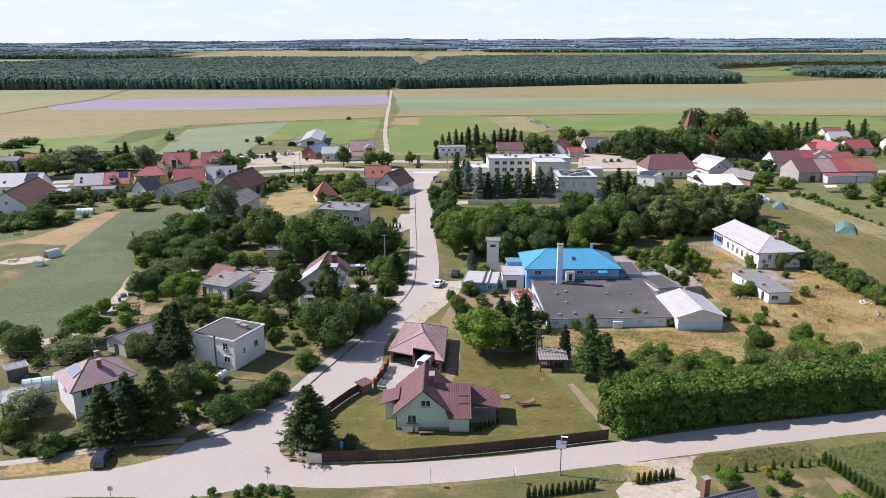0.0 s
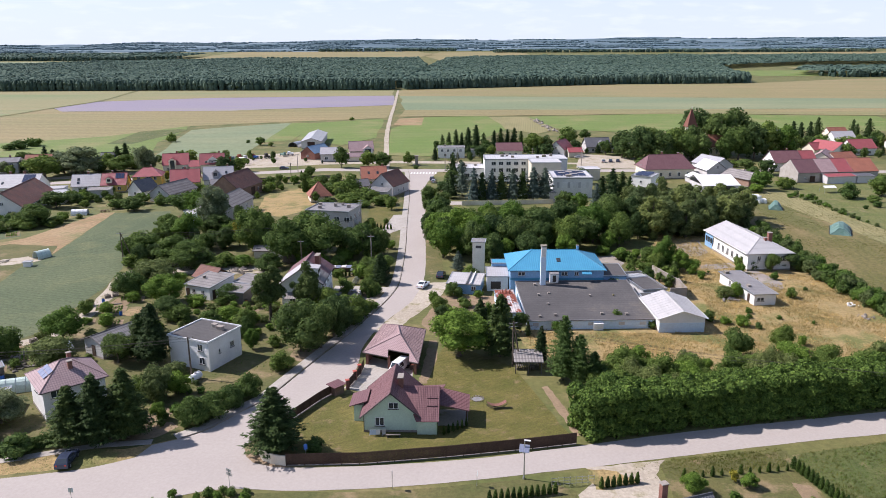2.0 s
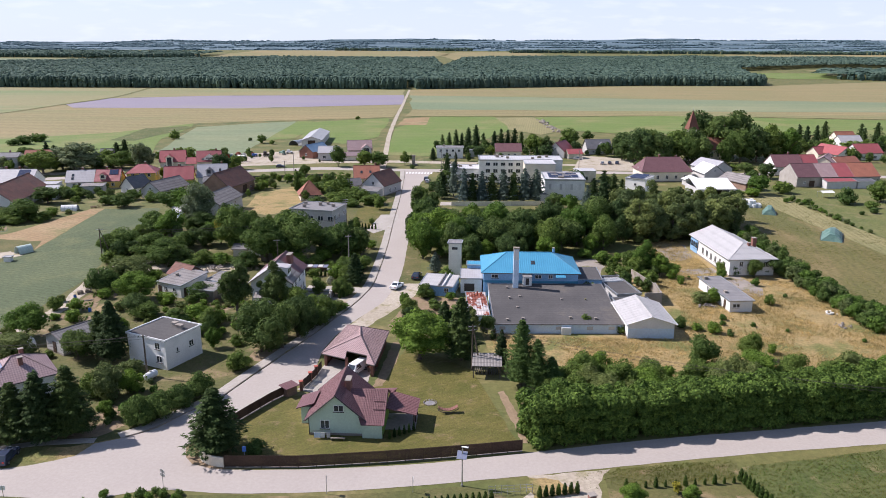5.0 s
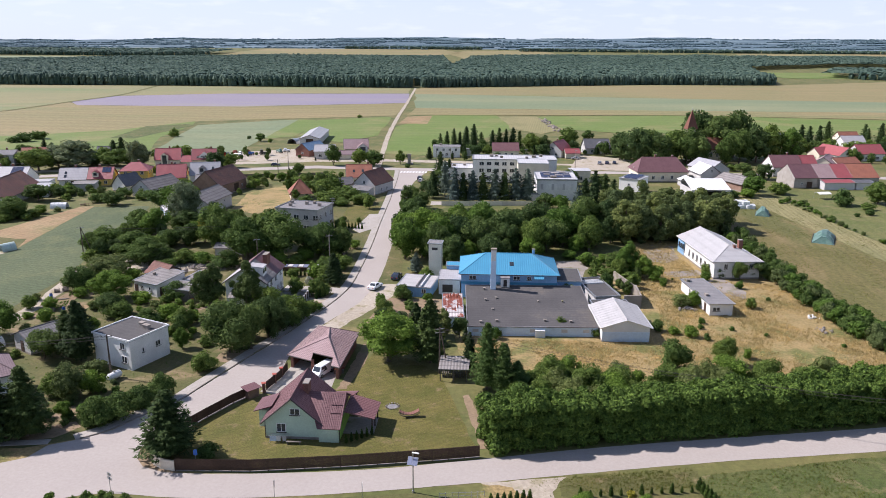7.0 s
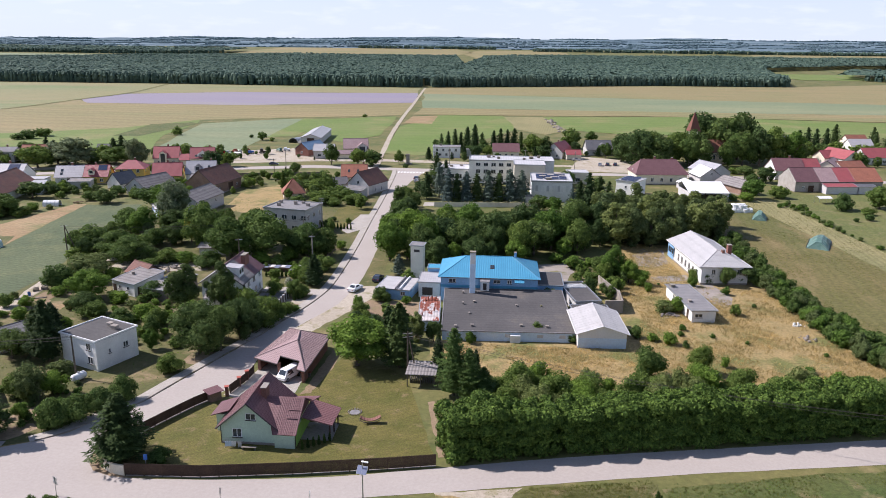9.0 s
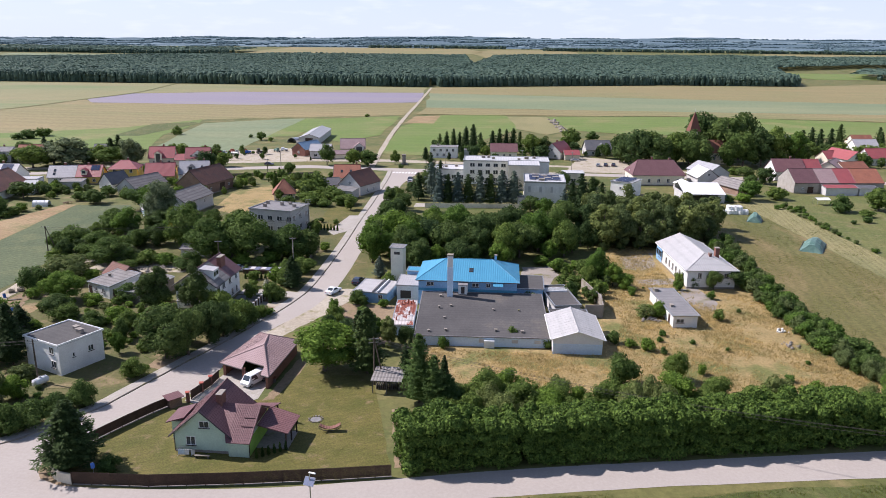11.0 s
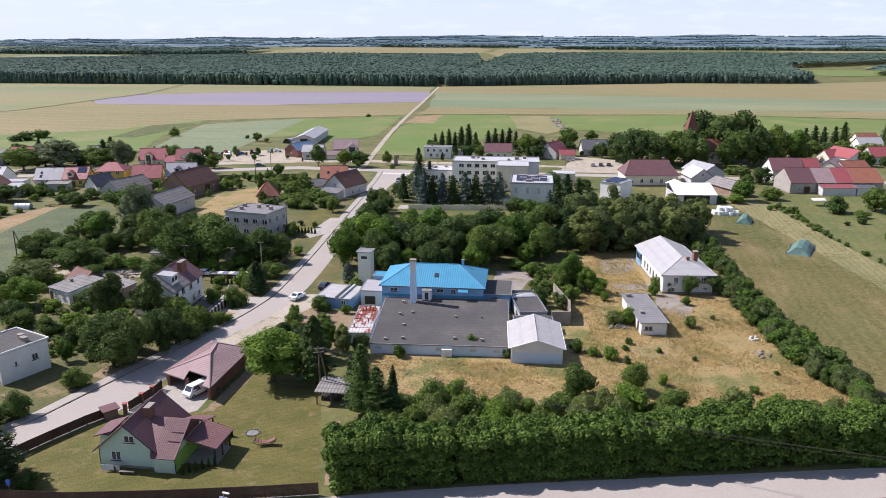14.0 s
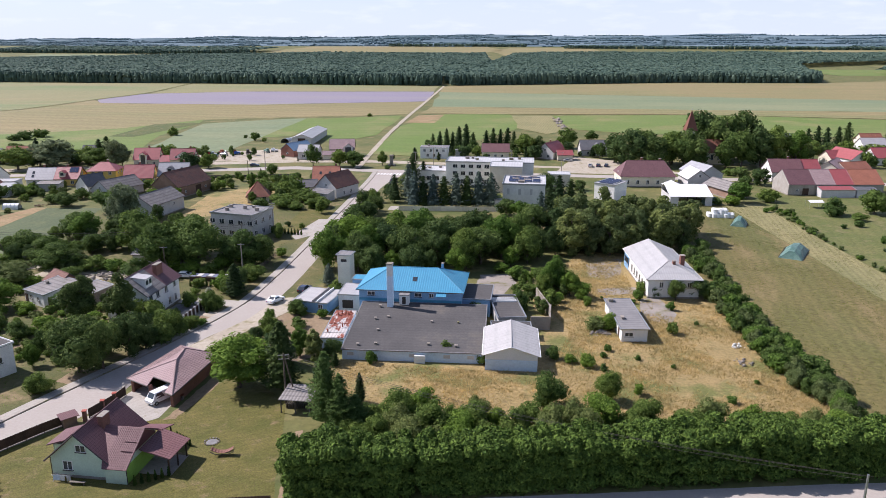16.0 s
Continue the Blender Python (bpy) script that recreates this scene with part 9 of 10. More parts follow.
def tufts(name, poly, n, h0, h1, material, label, seed, blades=5):
    """Loose grass and weeds over a polygon, as blades that lean all ways."""
    rng = np.random.default_rng(seed)
    px, py = np.array([p[0] for p in poly], float), np.array([p[1] for p in poly], float)
    x, y = rng.uniform(px.min(), px.max(), n * 4), rng.uniform(py.min(), py.max(), n * 4)
    k = np.zeros(len(x), bool)
    for x0, y0, x1, y1 in zip(px, py, np.roll(px, -1), np.roll(py, -1)):
        c = (y0 > y) != (y1 > y)
        with np.errstate(divide="ignore", invalid="ignore"):
            k ^= c & (x < (x1 - x0) * (y - y0) / (y1 - y0) + x0)
    keep = np.array([noise.noise(Vector((a * 0.09, b * 0.09, seed))) + 0.35 * noise.noise(Vector((a * 0.4, b * 0.4, seed))) for a, b in zip(x, y)])
    k &= keep > rng.uniform(-0.45, 0.25, len(x))
    x, y = x[k][:n], y[k][:n]
    x, y = np.repeat(x, blades), np.repeat(y, blades)
    m = len(x)
    a = rng.uniform(0, 6.28, m)
    h = rng.uniform(h0, h1, m)
    w = np.minimum(0.06, h * rng.uniform(0.3, 0.7, m))
    x, y = x + rng.normal(0, 0.12, m), y + rng.normal(0, 0.12, m)
    lx, ly = rng.normal(0, 0.5, m) * h, rng.normal(0, 0.5, m) * h
    v = np.stack([np.stack([x - np.cos(a) * w, y - np.sin(a) * w, np.zeros(m)], 1), np.stack([x + np.cos(a) * w, y + np.sin(a) * w, np.zeros(m)], 1), np.stack([x + lx, y + ly, h], 1)], 1).reshape(-1, 3)
    me = raw_mesh(name, v, (np.arange(m)[:, None] * 3 + np.arange(3)[None]).tolist(), material)
    return tagged(part(name, me, None), label, "grass", kind="stuff")


tufts("dry_grass", [(19, 113), (18, 129.5), (42, 129), (54, 132), (57, 148), (50, 172), (62, 205), (70, 203), (72, 168), (86, 166), (88, 160), (90, 140), (94, 124), (90, 112), (60, 110), (34, 108)], 30000, 0.10, 0.40, "straw_tuft", "dry golden grass standing in tufts", 31, 3)
tufts("weeds", [(-78, 122), (-74, 168), (-80, 208), (-62, 250), (-42, 260), (-16, 256), (-13, 200), (-12, 165), (-14, 138), (-24, 112), (-29, 98), (-33, 92), (-44, 90), (-62, 86), (-76, 100)], 3500, 0.05, 0.16, "leaf_light", "weeds and garden plants between the houses", 33)
tufts("weeds", [(-78, 122), (-74, 168), (-80, 208), (-62, 250), (-42, 260), (-16, 256), (-13, 200), (-12, 165), (-14, 138), (-24, 112), (-29, 98), (-33, 92), (-44, 90), (-62, 86), (-76, 100)], 1500, 0.05, 0.16, "leaf", "bright weeds and garden plants between the houses", 34)
tufts("weeds", [(-30, 66), (-30, 74.4), (-20, 76.6), (-2.4, 77.2), (14.5, 80.2), (31.5, 84), (48.6, 87.6), (60, 90), (60, 66)], 1500, 0.03, 0.08, "leaf_grey", "grass tufts along the road verge", 35)
tufts("grass", [(-17.5, 83.4), (-7, 83.8), (4, 85.6), (15.5, 87.9), (21.5, 89.3), (14.6, 114), (3.5, 124), (-0.5, 107), (-12, 103), (-18.5, 95), (-22, 88)], 9000, 0.03, 0.08, "grass_tuft", "short sunburnt grass of the lawn", 37, 3)
tufts("grass", [(49, 86.5), (70, 92), (110, 99), (110, 70), (52, 66), (49.5, 76)], 12000, 0.06, 0.22, "grass_tuft", "rough grass of the weedy field", 38, 3)
tufts("grass", [(27, 84), (48, 88.2), (49, 84), (34, 81.4), (28, 80.2)], 2500, 0.04, 0.14, "grass_tuft", "rough grass on the road verge", 39, 3)
tufts("grass", [(97, 122), (88, 180), (93, 215), (103, 266), (124, 270), (130, 203), (138, 122)], 9000, 0.06, 0.2, "grass_tuft", "rough grass of the mown meadow", 40, 3)
tufts("weeds", [(-56, 79.2), (-56, 82), (-43.4, 86.2), (-36.4, 86.4), (-37, 85), (-41, 82.6), (-48, 80.6)], 250, 0.04, 0.1, "leaf_grey", "grass tufts on the road verge", 36)
patch("meadow", [(126, 150), (131, 203), (125, 272), (140, 286), (200, 290), (230, 240), (220, 150)], "pasture", 0.016, "pale rough grass before the east farm", "meadow", 3, 0.5)

grove([("spruce", 9.5, 126.8, 7.5, 1.1), ("birch", 14.2, 129, 6.5, 0.9), ("shrub", 1.5, 141.5, 3.0, 1.0), ("shrub", 3.2, 137.5, 2.6, 1.0), ("shrub_light", 0.2, 146, 2.4, 0.9), ("dark", 6.2, 131.5, 4.2, 1.0), ("shrub", 12.2, 134.5, 3.0, 0.9), ("dark", 2.2, 133.6, 4.0, 1.0), ("shrub_light", 9.6, 149.0, 1.8, 1.0), ("shrub", 5.4, 149.6, 1.8, 1.0), ("tall", 11.2, 130.6, 6.0, 0.9)], "bushes by the garages")

tufts("weeds", [(49, 86), (70, 91.6), (100, 97.6), (100, 66), (52, 66), (49.5, 76)], 3500, 0.04, 0.14, "leaf_light", "tall green weeds beside the road", 41)
tufts("weeds", [(31.5, 84), (48.6, 87), (49, 76), (50, 66), (31, 66)], 900, 0.03, 0.1, "leaf_light", "rough garden grass", 42)

# ---- poles, cables and yard things ----


def pole(x, y, h, label, brace=None, material="bark", arms=1):
    p = thing("power_pole", x, y, 20, label, "power pole")
    bm = bmesh.new()
    cyl(bm, 0, 0, -0.2, h, 0.16, 0.11, 8)
    part("mast", bm, material, p)
    if brace:
        bm = bmesh.new()
        tube(bm, (brace, 0.3, -0.2), (0.08, 0, h - 0.3), 0.13, 0.1, 7)
        part("strut", bm, material, p)
    for i in range(arms):
        bm = bmesh.new()
        box(bm, -0.8, 0.8, -0.05, 0.05, h - 0.35 - i * 0.6, h - 0.25 - i * 0.6)
        arm = part("cross_arm", bm, "steel", p)
        for xx in (-0.7, 0, 0.7):
            bm = bmesh.new()
            cyl(bm, xx, 0, h - 0.25 - i * 0.6, h - 0.05 - i * 0.6, 0.06, 0.04, 6)
            part("insulator", bm, "dark", arm)
    return p


def cable(a, b, sag, label="thin dark overhead cable between poles"):
    bm = bmesh.new()
    a, b = Vector(a), Vector(b)
    n, rings = 12, []
    for i in range(n + 1):
        p = a.lerp(b, i / n) - Vector((0, 0, sag * 4 * (i / n) * (1 - i / n)))
        rings.append([bm.verts.new(p + Vector(d) * 0.018) for d in ((0, -1, 0), (0, 0, 1), (0, 1, 0), (0, 0, -1))])
    for r, q in zip(rings, rings[1:]):
        for k in range(4):
            bm.faces.new((r[k], r[(k + 1) % 4], q[(k + 1) % 4], q[k]))
    return tagged(part("cable", bm, "dark"), label, "cable")


pole(-77.6, 172.4, 8.6, "wooden power pole with a slanting strut", 2.6)
pole(14.6, 113.8, 8.0, "wooden power pole with a slanting strut by the wood shed", 1.6, arms=2)
pole(-37.6, 108.4, 7.2, "slim wooden power pole beside the cube house")
pole(-22.4, 188.0, 8.5, "concrete power pole among the trees", material="concrete")
pole(-24.2, 214.0, 8.5, "concrete power pole beside the flats", material="concrete", arms=2)
pole(-16.0, 172.0, 8.0, "slim concrete power pole beside the street", material="concrete")
pole(-32.0, 167.0, 8.0, "wooden power pole among the gardens")
pole(-63, 292, 8, "wooden power pole by the dry plot")
pole(-1.5, 322, 8.5, "concrete street pole by the crossing", material="concrete")
pole(4, 337, 8.5, "concrete street pole by the crossing", material="concrete")
pole(59.5, 330, 8.5, "concrete street pole by the car park", material="concrete")
pole(38.0, 336, 8.0, "concrete street pole by the school", material="concrete")
pole(-66, 318, 8.0, "concrete street pole by the through road", material="concrete")
for dz, dx in ((0, -0.5), (0, 0.5), (-0.5, 0)):
    cable((14.6 + dx, 113.8, 7.8 + dz), (86 + dx, 92.4, 7.5 + dz), 1.6)
    cable((-37.6 + dx, 108.4, 7.0 + dz), (-95 + dx, 99, 8.4 + dz), 1.4)
    cable((-16 + dx, 172, 7.8 + dz), (-22.4 + dx, 188, 8.2 + dz), 0.4)
    cable((-22.4 + dx, 188, 8.2 + dz), (-77.6 + dx, 172.4, 8.3 + dz), 1.0)
    cable((-22.4 + dx, 188, 8.2 + dz), (-24.2 + dx, 214, 8.2 + dz), 0.5)
pole(86.0, 92.4, 7.7, "slim grey street pole beside the road", material="steel", arms=0)

# covered stacks, bales


def covered_stack(x, y, rot, L, W, h, label, mt="tarp", ends=True):
    """A stack under a sagging tarpaulin."""
    t = thing("covered_stack", x, y, rot, label, "covered stack")
    bm = bmesh.new()
    n, k = 9, 8
    grid = []
    for i in range(n):
        u = i / (n - 1)
        row_ = []
        for j in range(k):
            a = math.pi * j / (k - 1)
            lump = 1 + 0.14 * noise.noise(Vector((u * 4 + x, j * 0.7, y)))
            hh = h * (0.72 + 0.28 * math.sin(math.pi * min(1, max(0, u)))) * lump
            row_.append(bm.verts.new(((u - 0.5) * L * (0.8 + 0.2 * abs(math.cos(a))) + 0.25 * noise.noise(Vector((j, u * 5, x))), -W / 2 * math.cos(a) * lump, max(0.0, hh * (1 - abs(math.cos(a)) ** 1.7) * (1 + 0.25 * noise.noise(Vector((u * 7, j * 1.3, x))))))))
        grid.append(row_)
    for r, q in zip(grid, grid[1:]):
        for j in range(k - 1):
            bm.faces.new((r[j], q[j], q[j + 1], r[j + 1]))
    bm.faces.new(grid[0]), bm.faces.new(list(reversed(grid[-1])))
    bmesh.ops.recalc_face_normals(bm, faces=bm.faces[:])
    part("tarpaulin", bm, mt, t)
    bm = bmesh.new()
    for s in (-1, 1):
        tube(bm, (-L / 2, s * W * 0.52, 0.08), (L / 2, s * W * 0.52, 0.08), 0.08, 0.08, 5)
    part("weight", bm, "dark", t)


covered_stack(115.8, 210, 65, 12, 5.5, 2.6, "straw stack under a green tarpaulin on the meadow")
covered_stack(110.0, 241.5, 70, 6.5, 4.2, 2.6, "small stack under a green tarpaulin")
covered_stack(108.2, 271.5, 5, 6, 4, 2.6, "stack under a green tarpaulin by the shed")
rng = random.Random(8)
for i in range(24):
    lay, k = (0, i) if i < 16 else (1, i - 16)
    n_ = 8 if lay == 0 else 4
    b = thing("wrapped_bale", 103.6 + lay * 1.4 + (k % n_) * (0.92 if lay == 0 else 1.0) + rng.uniform(-.25, .25), 250.4 + (k // n_) * 1.9 + lay * 0.5 + rng.uniform(-.3, .3), rng.uniform(0, 180), "round bale wrapped in white plastic", "bale", "stack of wrapped bales", z=0.02 + lay * 1.22)
    bm = bmesh.new()
    cyl(bm, 0, 0, 0, 1.25, 0.78, 0.78, 12)
    bmesh.ops.bevel(bm, geom=bm.edges[:], offset=0.14, segments=2, affect="EDGES", profile=0.6)
    part("wrap", bm, "wrap", b)


def polytunnel(x, y, rot, L, W, h, label, mt="poly", kind="greenhouse"):
    t = thing(kind, x, y, rot, label, kind)
    bm = bmesh.new()
    k = 10
    for j in range(k):
        a0, a1 = math.pi * j / k, math.pi * (j + 1) / k
        slab(bm, [(-L / 2, -W / 2 * math.cos(a0), h * math.sin(a0)), (L / 2, -W / 2 * math.cos(a0), h * math.sin(a0)), (L / 2, -W / 2 * math.cos(a1), h * math.sin(a1)), (-L / 2, -W / 2 * math.cos(a1), h * math.sin(a1))], 0.03)
    bmesh.ops.remove_doubles(bm, verts=bm.verts[:], dist=0.02)
    part("cover", bm, mt, t)
    for i in range(int(L / 1.2) + 1):
        bm = bmesh.new()
        xx = -L / 2 + i * L / int(L / 1.2)
        for j in range(k):
            a0, a1 = math.pi * j / k, math.pi * (j + 1) / k
            tube(bm, (xx, -W / 2 * math.cos(a0), h * math.sin(a0) + 0.03), (xx, -W / 2 * math.cos(a1), h * math.sin(a1) + 0.03), 0.035, 0.035, 4)
        part("hoop", bm, "steel", t)
    return t


polytunnel(-102.3, 179.8, 60, 3.6, 2.5, 2.0, "small plastic-covered greenhouse at the field edge")
polytunnel(-63.5, 103.8, 20, 5.5, 2.6, 2.0, "pale green plastic tunnel in the garden")
polytunnel(-118.5, 231.0, 10, 5, 2.6, 1.9, "white plastic tunnel behind the gardens", "wrap")
polytunnel(-64.0, 118.5, 70, 2.8, 2.0, 1.7, "small white plastic shelter in the garden", "wrap")
block("garden_shed", -63.0, 97.0, 25, 4.6, 3.2, 2.0, "old_wood", "roof_white", "low garden shed with a pale sheet roof", category="shed", slope=0.5)
block("beehive", -101.4, 171.9, 10, 1.7, 1.3, 1.0, "wall_white", "roof_white", "white box hive on the grass", category="box")
block("garden_shed", -70.0, 108.0, 40, 3.0, 2.4, 1.9, "old_wood", "felt_grey", "small grey wooden garden shed", category="shed")
car(-28.6, 169.6, 5, "car_white", "white car parked behind the twin house", hatch=True)
car(-18.6, 168.6, 185, "car_white", "white car parked under the roadside trees")
cf = thing("cold_frame", -23.6, 169.0, 2, "long dark timber frame under pale glazed panels", "cold frame")
bm = bmesh.new()
box(bm, -3.2, 3.2, -1.3, 1.3, 0, 0.95, None, 0.03)
part("frame", bm, "brown", cf)
for i in range(5):
    bm = bmesh.new()
    box(bm, -3.1 + i * 1.26, -1.98 + i * 1.26, -1.2 + 0.5 * (i % 2), 1.2, 0.97, 1.02)
    part("glazed_panel", bm, "wall_grey" if i % 2 else "panel_light", cf)
car(-45.0, 121.6, 120, "car_silver", "silver car half hidden behind the cube house", hatch=True)

# stone and timber heaps
rng = random.Random(11)


def heap(x, y, r, h, n, material, label, name="heap", size=0.3):
    p = tagged(new(name), label, "heap", kind="stuff")
    p.matrix_basis = pose(x, y, 0)
    bm = bmesh.new()
    for i in range(n):
        a, q = rng.uniform(0, 6.28), rng.random() ** 0.6
        bmesh.ops.create_icosphere(bm, subdivisions=1, radius=size * rng.uniform(0.5, 1.3), matrix=pose(r * q * math.cos(a), r * q * math.sin(a), h * (1 - q) * rng.random() + size * 0.3, rng.uniform(0, 90), 0, rng.uniform(0, 90)) @ Matrix.Diagonal((1.4, 0.9, 0.6, 1)))
    part("rubble", bm, material, p)


for x, y, r, h_, n, mt, lab in ((62.5, 147.8, 1.8, 0.7, 26, "concrete", "broken concrete slabs in dry grass"), (85.5, 138.0, 1.6, 0.5, 18, "concrete", "rubble heap by the hedgerow"), (86.5, 145.0, 1.2, 0.4, 12, "wall_white", "pale rubble by the hedgerow"),
                                (-47.5, 168.0, 4.0, 0.8, 50, "concrete", "long heap of building stones"), (-40.0, 170.0, 2.6, 0.6, 30, "soil", "heap of earth beside the track"), (-18.4, 166.0, 1.8, 0.9, 24, "old_wood", "stacked timber by the street"),
                                (-109.0, 175.6, 2.0, 0.25, 16, "sand", "pale rubble strip by the greenhouse"), (-112.5, 236.5, 2.0, 0.5, 20, "soil", "heap of stones at the field edge"), (-68.0, 112.0, 2.0, 0.5, 22, "old_wood", "clutter of boards in the garden"), (-72.0, 116.0, 2.4, 0.5, 26, "concrete", "clutter of blocks in the garden")):
    heap(x, y, r, h_, n, mt, lab)
for x, y, w, d, mt, lab in ((-62, 158, 5, 3, "soil", "dug vegetable bed in the garden"), (-61, 152, 5, 3, "soil", "dug vegetable bed in the garden"), (-66, 145, 4, 6, "soil", "dug vegetable bed by the track"), (-60.5, 139, 4, 4, "straw", "dry vegetable bed in the garden"), (-66.5, 103, 5, 3, "soil", "vegetable bed behind the house")):
    patch("vegetable_bed", [(x - w / 2, y - d / 2), (x + w / 2, y - d / 2), (x + w / 2, y + d / 2), (x - w / 2, y + d / 2)], mt, 0.03, lab, "bed", 1, 0.15)

# posts round the drive and the orchard, wire gate
gt = thing("drive_gate", 19.6, 79.0, 8, "grey steel gate and rail fence at the drive", "gate")
for i in range(8):
    bm = bmesh.new()
    cyl(bm, -2.6 + i * 0.75, 0, -0.1, 1.3, 0.035, 0.035, 6)
    part("post", bm, "steel", gt)
for z in (0.35, 0.8, 1.2):
    bm = bmesh.new()
    tube(bm, (-2.6, 0, z), (2.65, 0, z), 0.022, 0.022, 5)
    part("rail", bm, "steel", gt)
hs = house("house", 26.3, 66.0, 20, 12, 9, 2.9, 6.4, "wall_white", "roof_slate", "house with a dark blue-grey roof beside the drive", wins=S2)
chimney(hs, 1.8, 2.0, 4.5, 7.2, 0.7, 0.6)

# monument on the green by the crossing
mo = thing("monument", -15.1, 338.0, 0, "pale stone column monument on a low base", "monument")
bm = bmesh.new()
box(bm, -1.6, 1.6, -1.6, 1.6, 0, 0.5, None, 0.04)
part("base", bm, "concrete", mo)
bm = bmesh.new()
box(bm, -0.7, 0.7, -0.7, 0.7, 0.502, 4.2, None, 0.05)
part("column", bm, "concrete", mo)
bm = bmesh.new()
box(bm, -0.9, 0.9, -0.9, 0.9, 4.202, 4.6, None, 0.05)
part("cap", bm, "concrete", mo)

# garden fences of the village
slat_fence([(-15.3, 164), (-14.2, 176), (-14.5, 190)], 1.2, "old_wood", "low grey wooden fence before the gardens", gap=0.3)
slat_fence([(-58.4, 84.6), (-64, 88.5), (-67, 92)], 1.6, "old_wood", "grey wooden fence beside the garden", gap=0.2)
slat_fence([(6, 246), (37.5, 249)], 1.6, "wall_cream", "pale concrete wall fence of the school", gap=0.3, slat=0.29)
bk = block("bunker", 37.4, 252.8, 5, 2.2, 2.2, 3.2, "wall_grey", "felt_grey", "small grey concrete kiosk by the school wall", category="kiosk")

# machines on the farm yard
rng = random.Random(5)
for i in range(14):
    x, y = rng.uniform(-112, -68), rng.uniform(346, 372)
    y = 344 + (x + 112) * 0.5 + rng.uniform(0, 14)
    mt = rng.choice(["car_red", "steel", "car_white", "sign_blue", "rust_red", "dark", "tarp"])
    t = thing("farm_machine", x, y, rng.uniform(0, 180), "parked farm machine on the gravel yard", "machine", "machines on the farm yard")
    bm = bmesh.new()
    ln, w = rng.uniform(2, 4.5), rng.uniform(1.4, 2.2)
    box(bm, -ln / 2, ln / 2, -w / 2, w / 2, 0.6, 1.4, None, 0.1)
    box(bm, -ln / 2 + 0.2, -ln / 2 + 1.5, -w / 2 + 0.2, w / 2 - 0.2, 1.41, rng.uniform(1.8, 2.6), None, 0.08)
    part("body", bm, mt, t)
    for sx in (-1, 1):
        for sy in (-1, 1):
            wheel(t, sx * ln * 0.35, sy * w / 2, 0.45, 0.25)

gt = thing("gas_tank", -36.6, 107.5, 70, "white cylindrical gas tank on feet in the garden", "gas tank")
bm = bmesh.new()
tube(bm, (-1.0, 0, 0.75), (1.0, 0, 0.75), 0.6, 0.6, 14)
for sx in (-1, 1):
    tube(bm, (sx * 1.0, 0, 0.75), (sx * 1.3, 0, 0.75), 0.6, 0.3, 14)
part("vessel", bm, "white", gt)
for sx in (-0.7, 0.7):
    bm = bmesh.new()
    box(bm, sx - 0.08, sx + 0.08, -0.4, 0.4, -0.05, 0.3)
    part("foot", bm, "concrete", gt)
bm = bmesh.new()
cyl(bm, 0, 0, 1.32, 1.5, 0.2, 0.2, 10)
part("valve_cover", bm, "steel", gt)

slat_fence([(-82.1, 295.3), (-64.2, 299.0), (-58, 301.2), (-46.8, 304.0)], 1.1, "old_wood", "low grey board fence beside the through road", gap=0.3, slat=0.29, post=3.0)
cp = thing("canopy", 140.6, 270.0, 10, "small white party tent beside the barn", "tent")
bm = bmesh.new()
slab(bm, [(-2.4, -1.6, 2.0), (2.4, -1.6, 2.0), (2.4, 0, 2.6), (-2.4, 0, 2.6)], 0.04)
slab(bm, [(2.4, 1.6, 2.0), (-2.4, 1.6, 2.0), (-2.4, 0, 2.6), (2.4, 0, 2.6)], 0.04)
part("roof", bm, "white", cp)
for sx in (-2.3, 2.3):
    for sy in (-1.5, 1.5):
        bm = bmesh.new()
        cyl(bm, sx, sy, -0.05, 2.0, 0.04, 0.04, 6)
        part("post", bm, "steel", cp)

rng = random.Random(23)
bm = bmesh.new()
for i in range(46):
    f = rng.random()
    m = pose(66 - 6 * f + rng.uniform(-2.5, 2.5), 478 + 98 * f, 0.3, rng.uniform(0, 90), 0, rng.uniform(0, 180)) @ Matrix.Diagonal((rng.uniform(0.8, 2.2), rng.uniform(0.6, 1.4), rng.uniform(0.5, 1.2), 1))
    bmesh.ops.create_icosphere(bm, subdivisions=1, radius=0.9, matrix=m)
tagged(part("stone_heaps", bm, "concrete"), "row of pale stone heaps at the field edge", "stones", kind="stuff")

# yard of the twin house
tree("bloom", -17.9, 158.2, 2.0, 0.75)
for x, y in ((-13.9, 148.6), (-13.2, 149.4), (-12.6, 150.2)):
    tree("thuja", x, y, 2.4, 0.9, "thujas at the gate", "columnar dark thuja at the gate")
yw = thing("garden_wall", 0, 0, 0, "dark garden wall with pale piers along the yard", "wall")
n_ = 6
for i in range(n_):
    y0, y1 = 142.6 + 9.4 * i / n_, 142.6 + 9.4 * (i + 1) / n_
    bm = bmesh.new()
    box(bm, -15.82, -15.68, y0 + 0.2, y1 - 0.2, -0.05, 1.5)
    part("wall_panel", bm, "brown", yw)
    bm = bmesh.new()
    box(bm, -15.95, -15.55, y0 - 0.2, y0 + 0.2, -0.05, 1.65, None, 0.02)
    part("pier", bm, "wall_grey", yw)
patch("yard", [(-22.4, 142), (-22.2, 152.8), (-16.0, 152.4), (-15.9, 142.4)], "felt_grey", 0.016, "dark paved yard behind the garden wall", "yard", 1.2, 0.2)
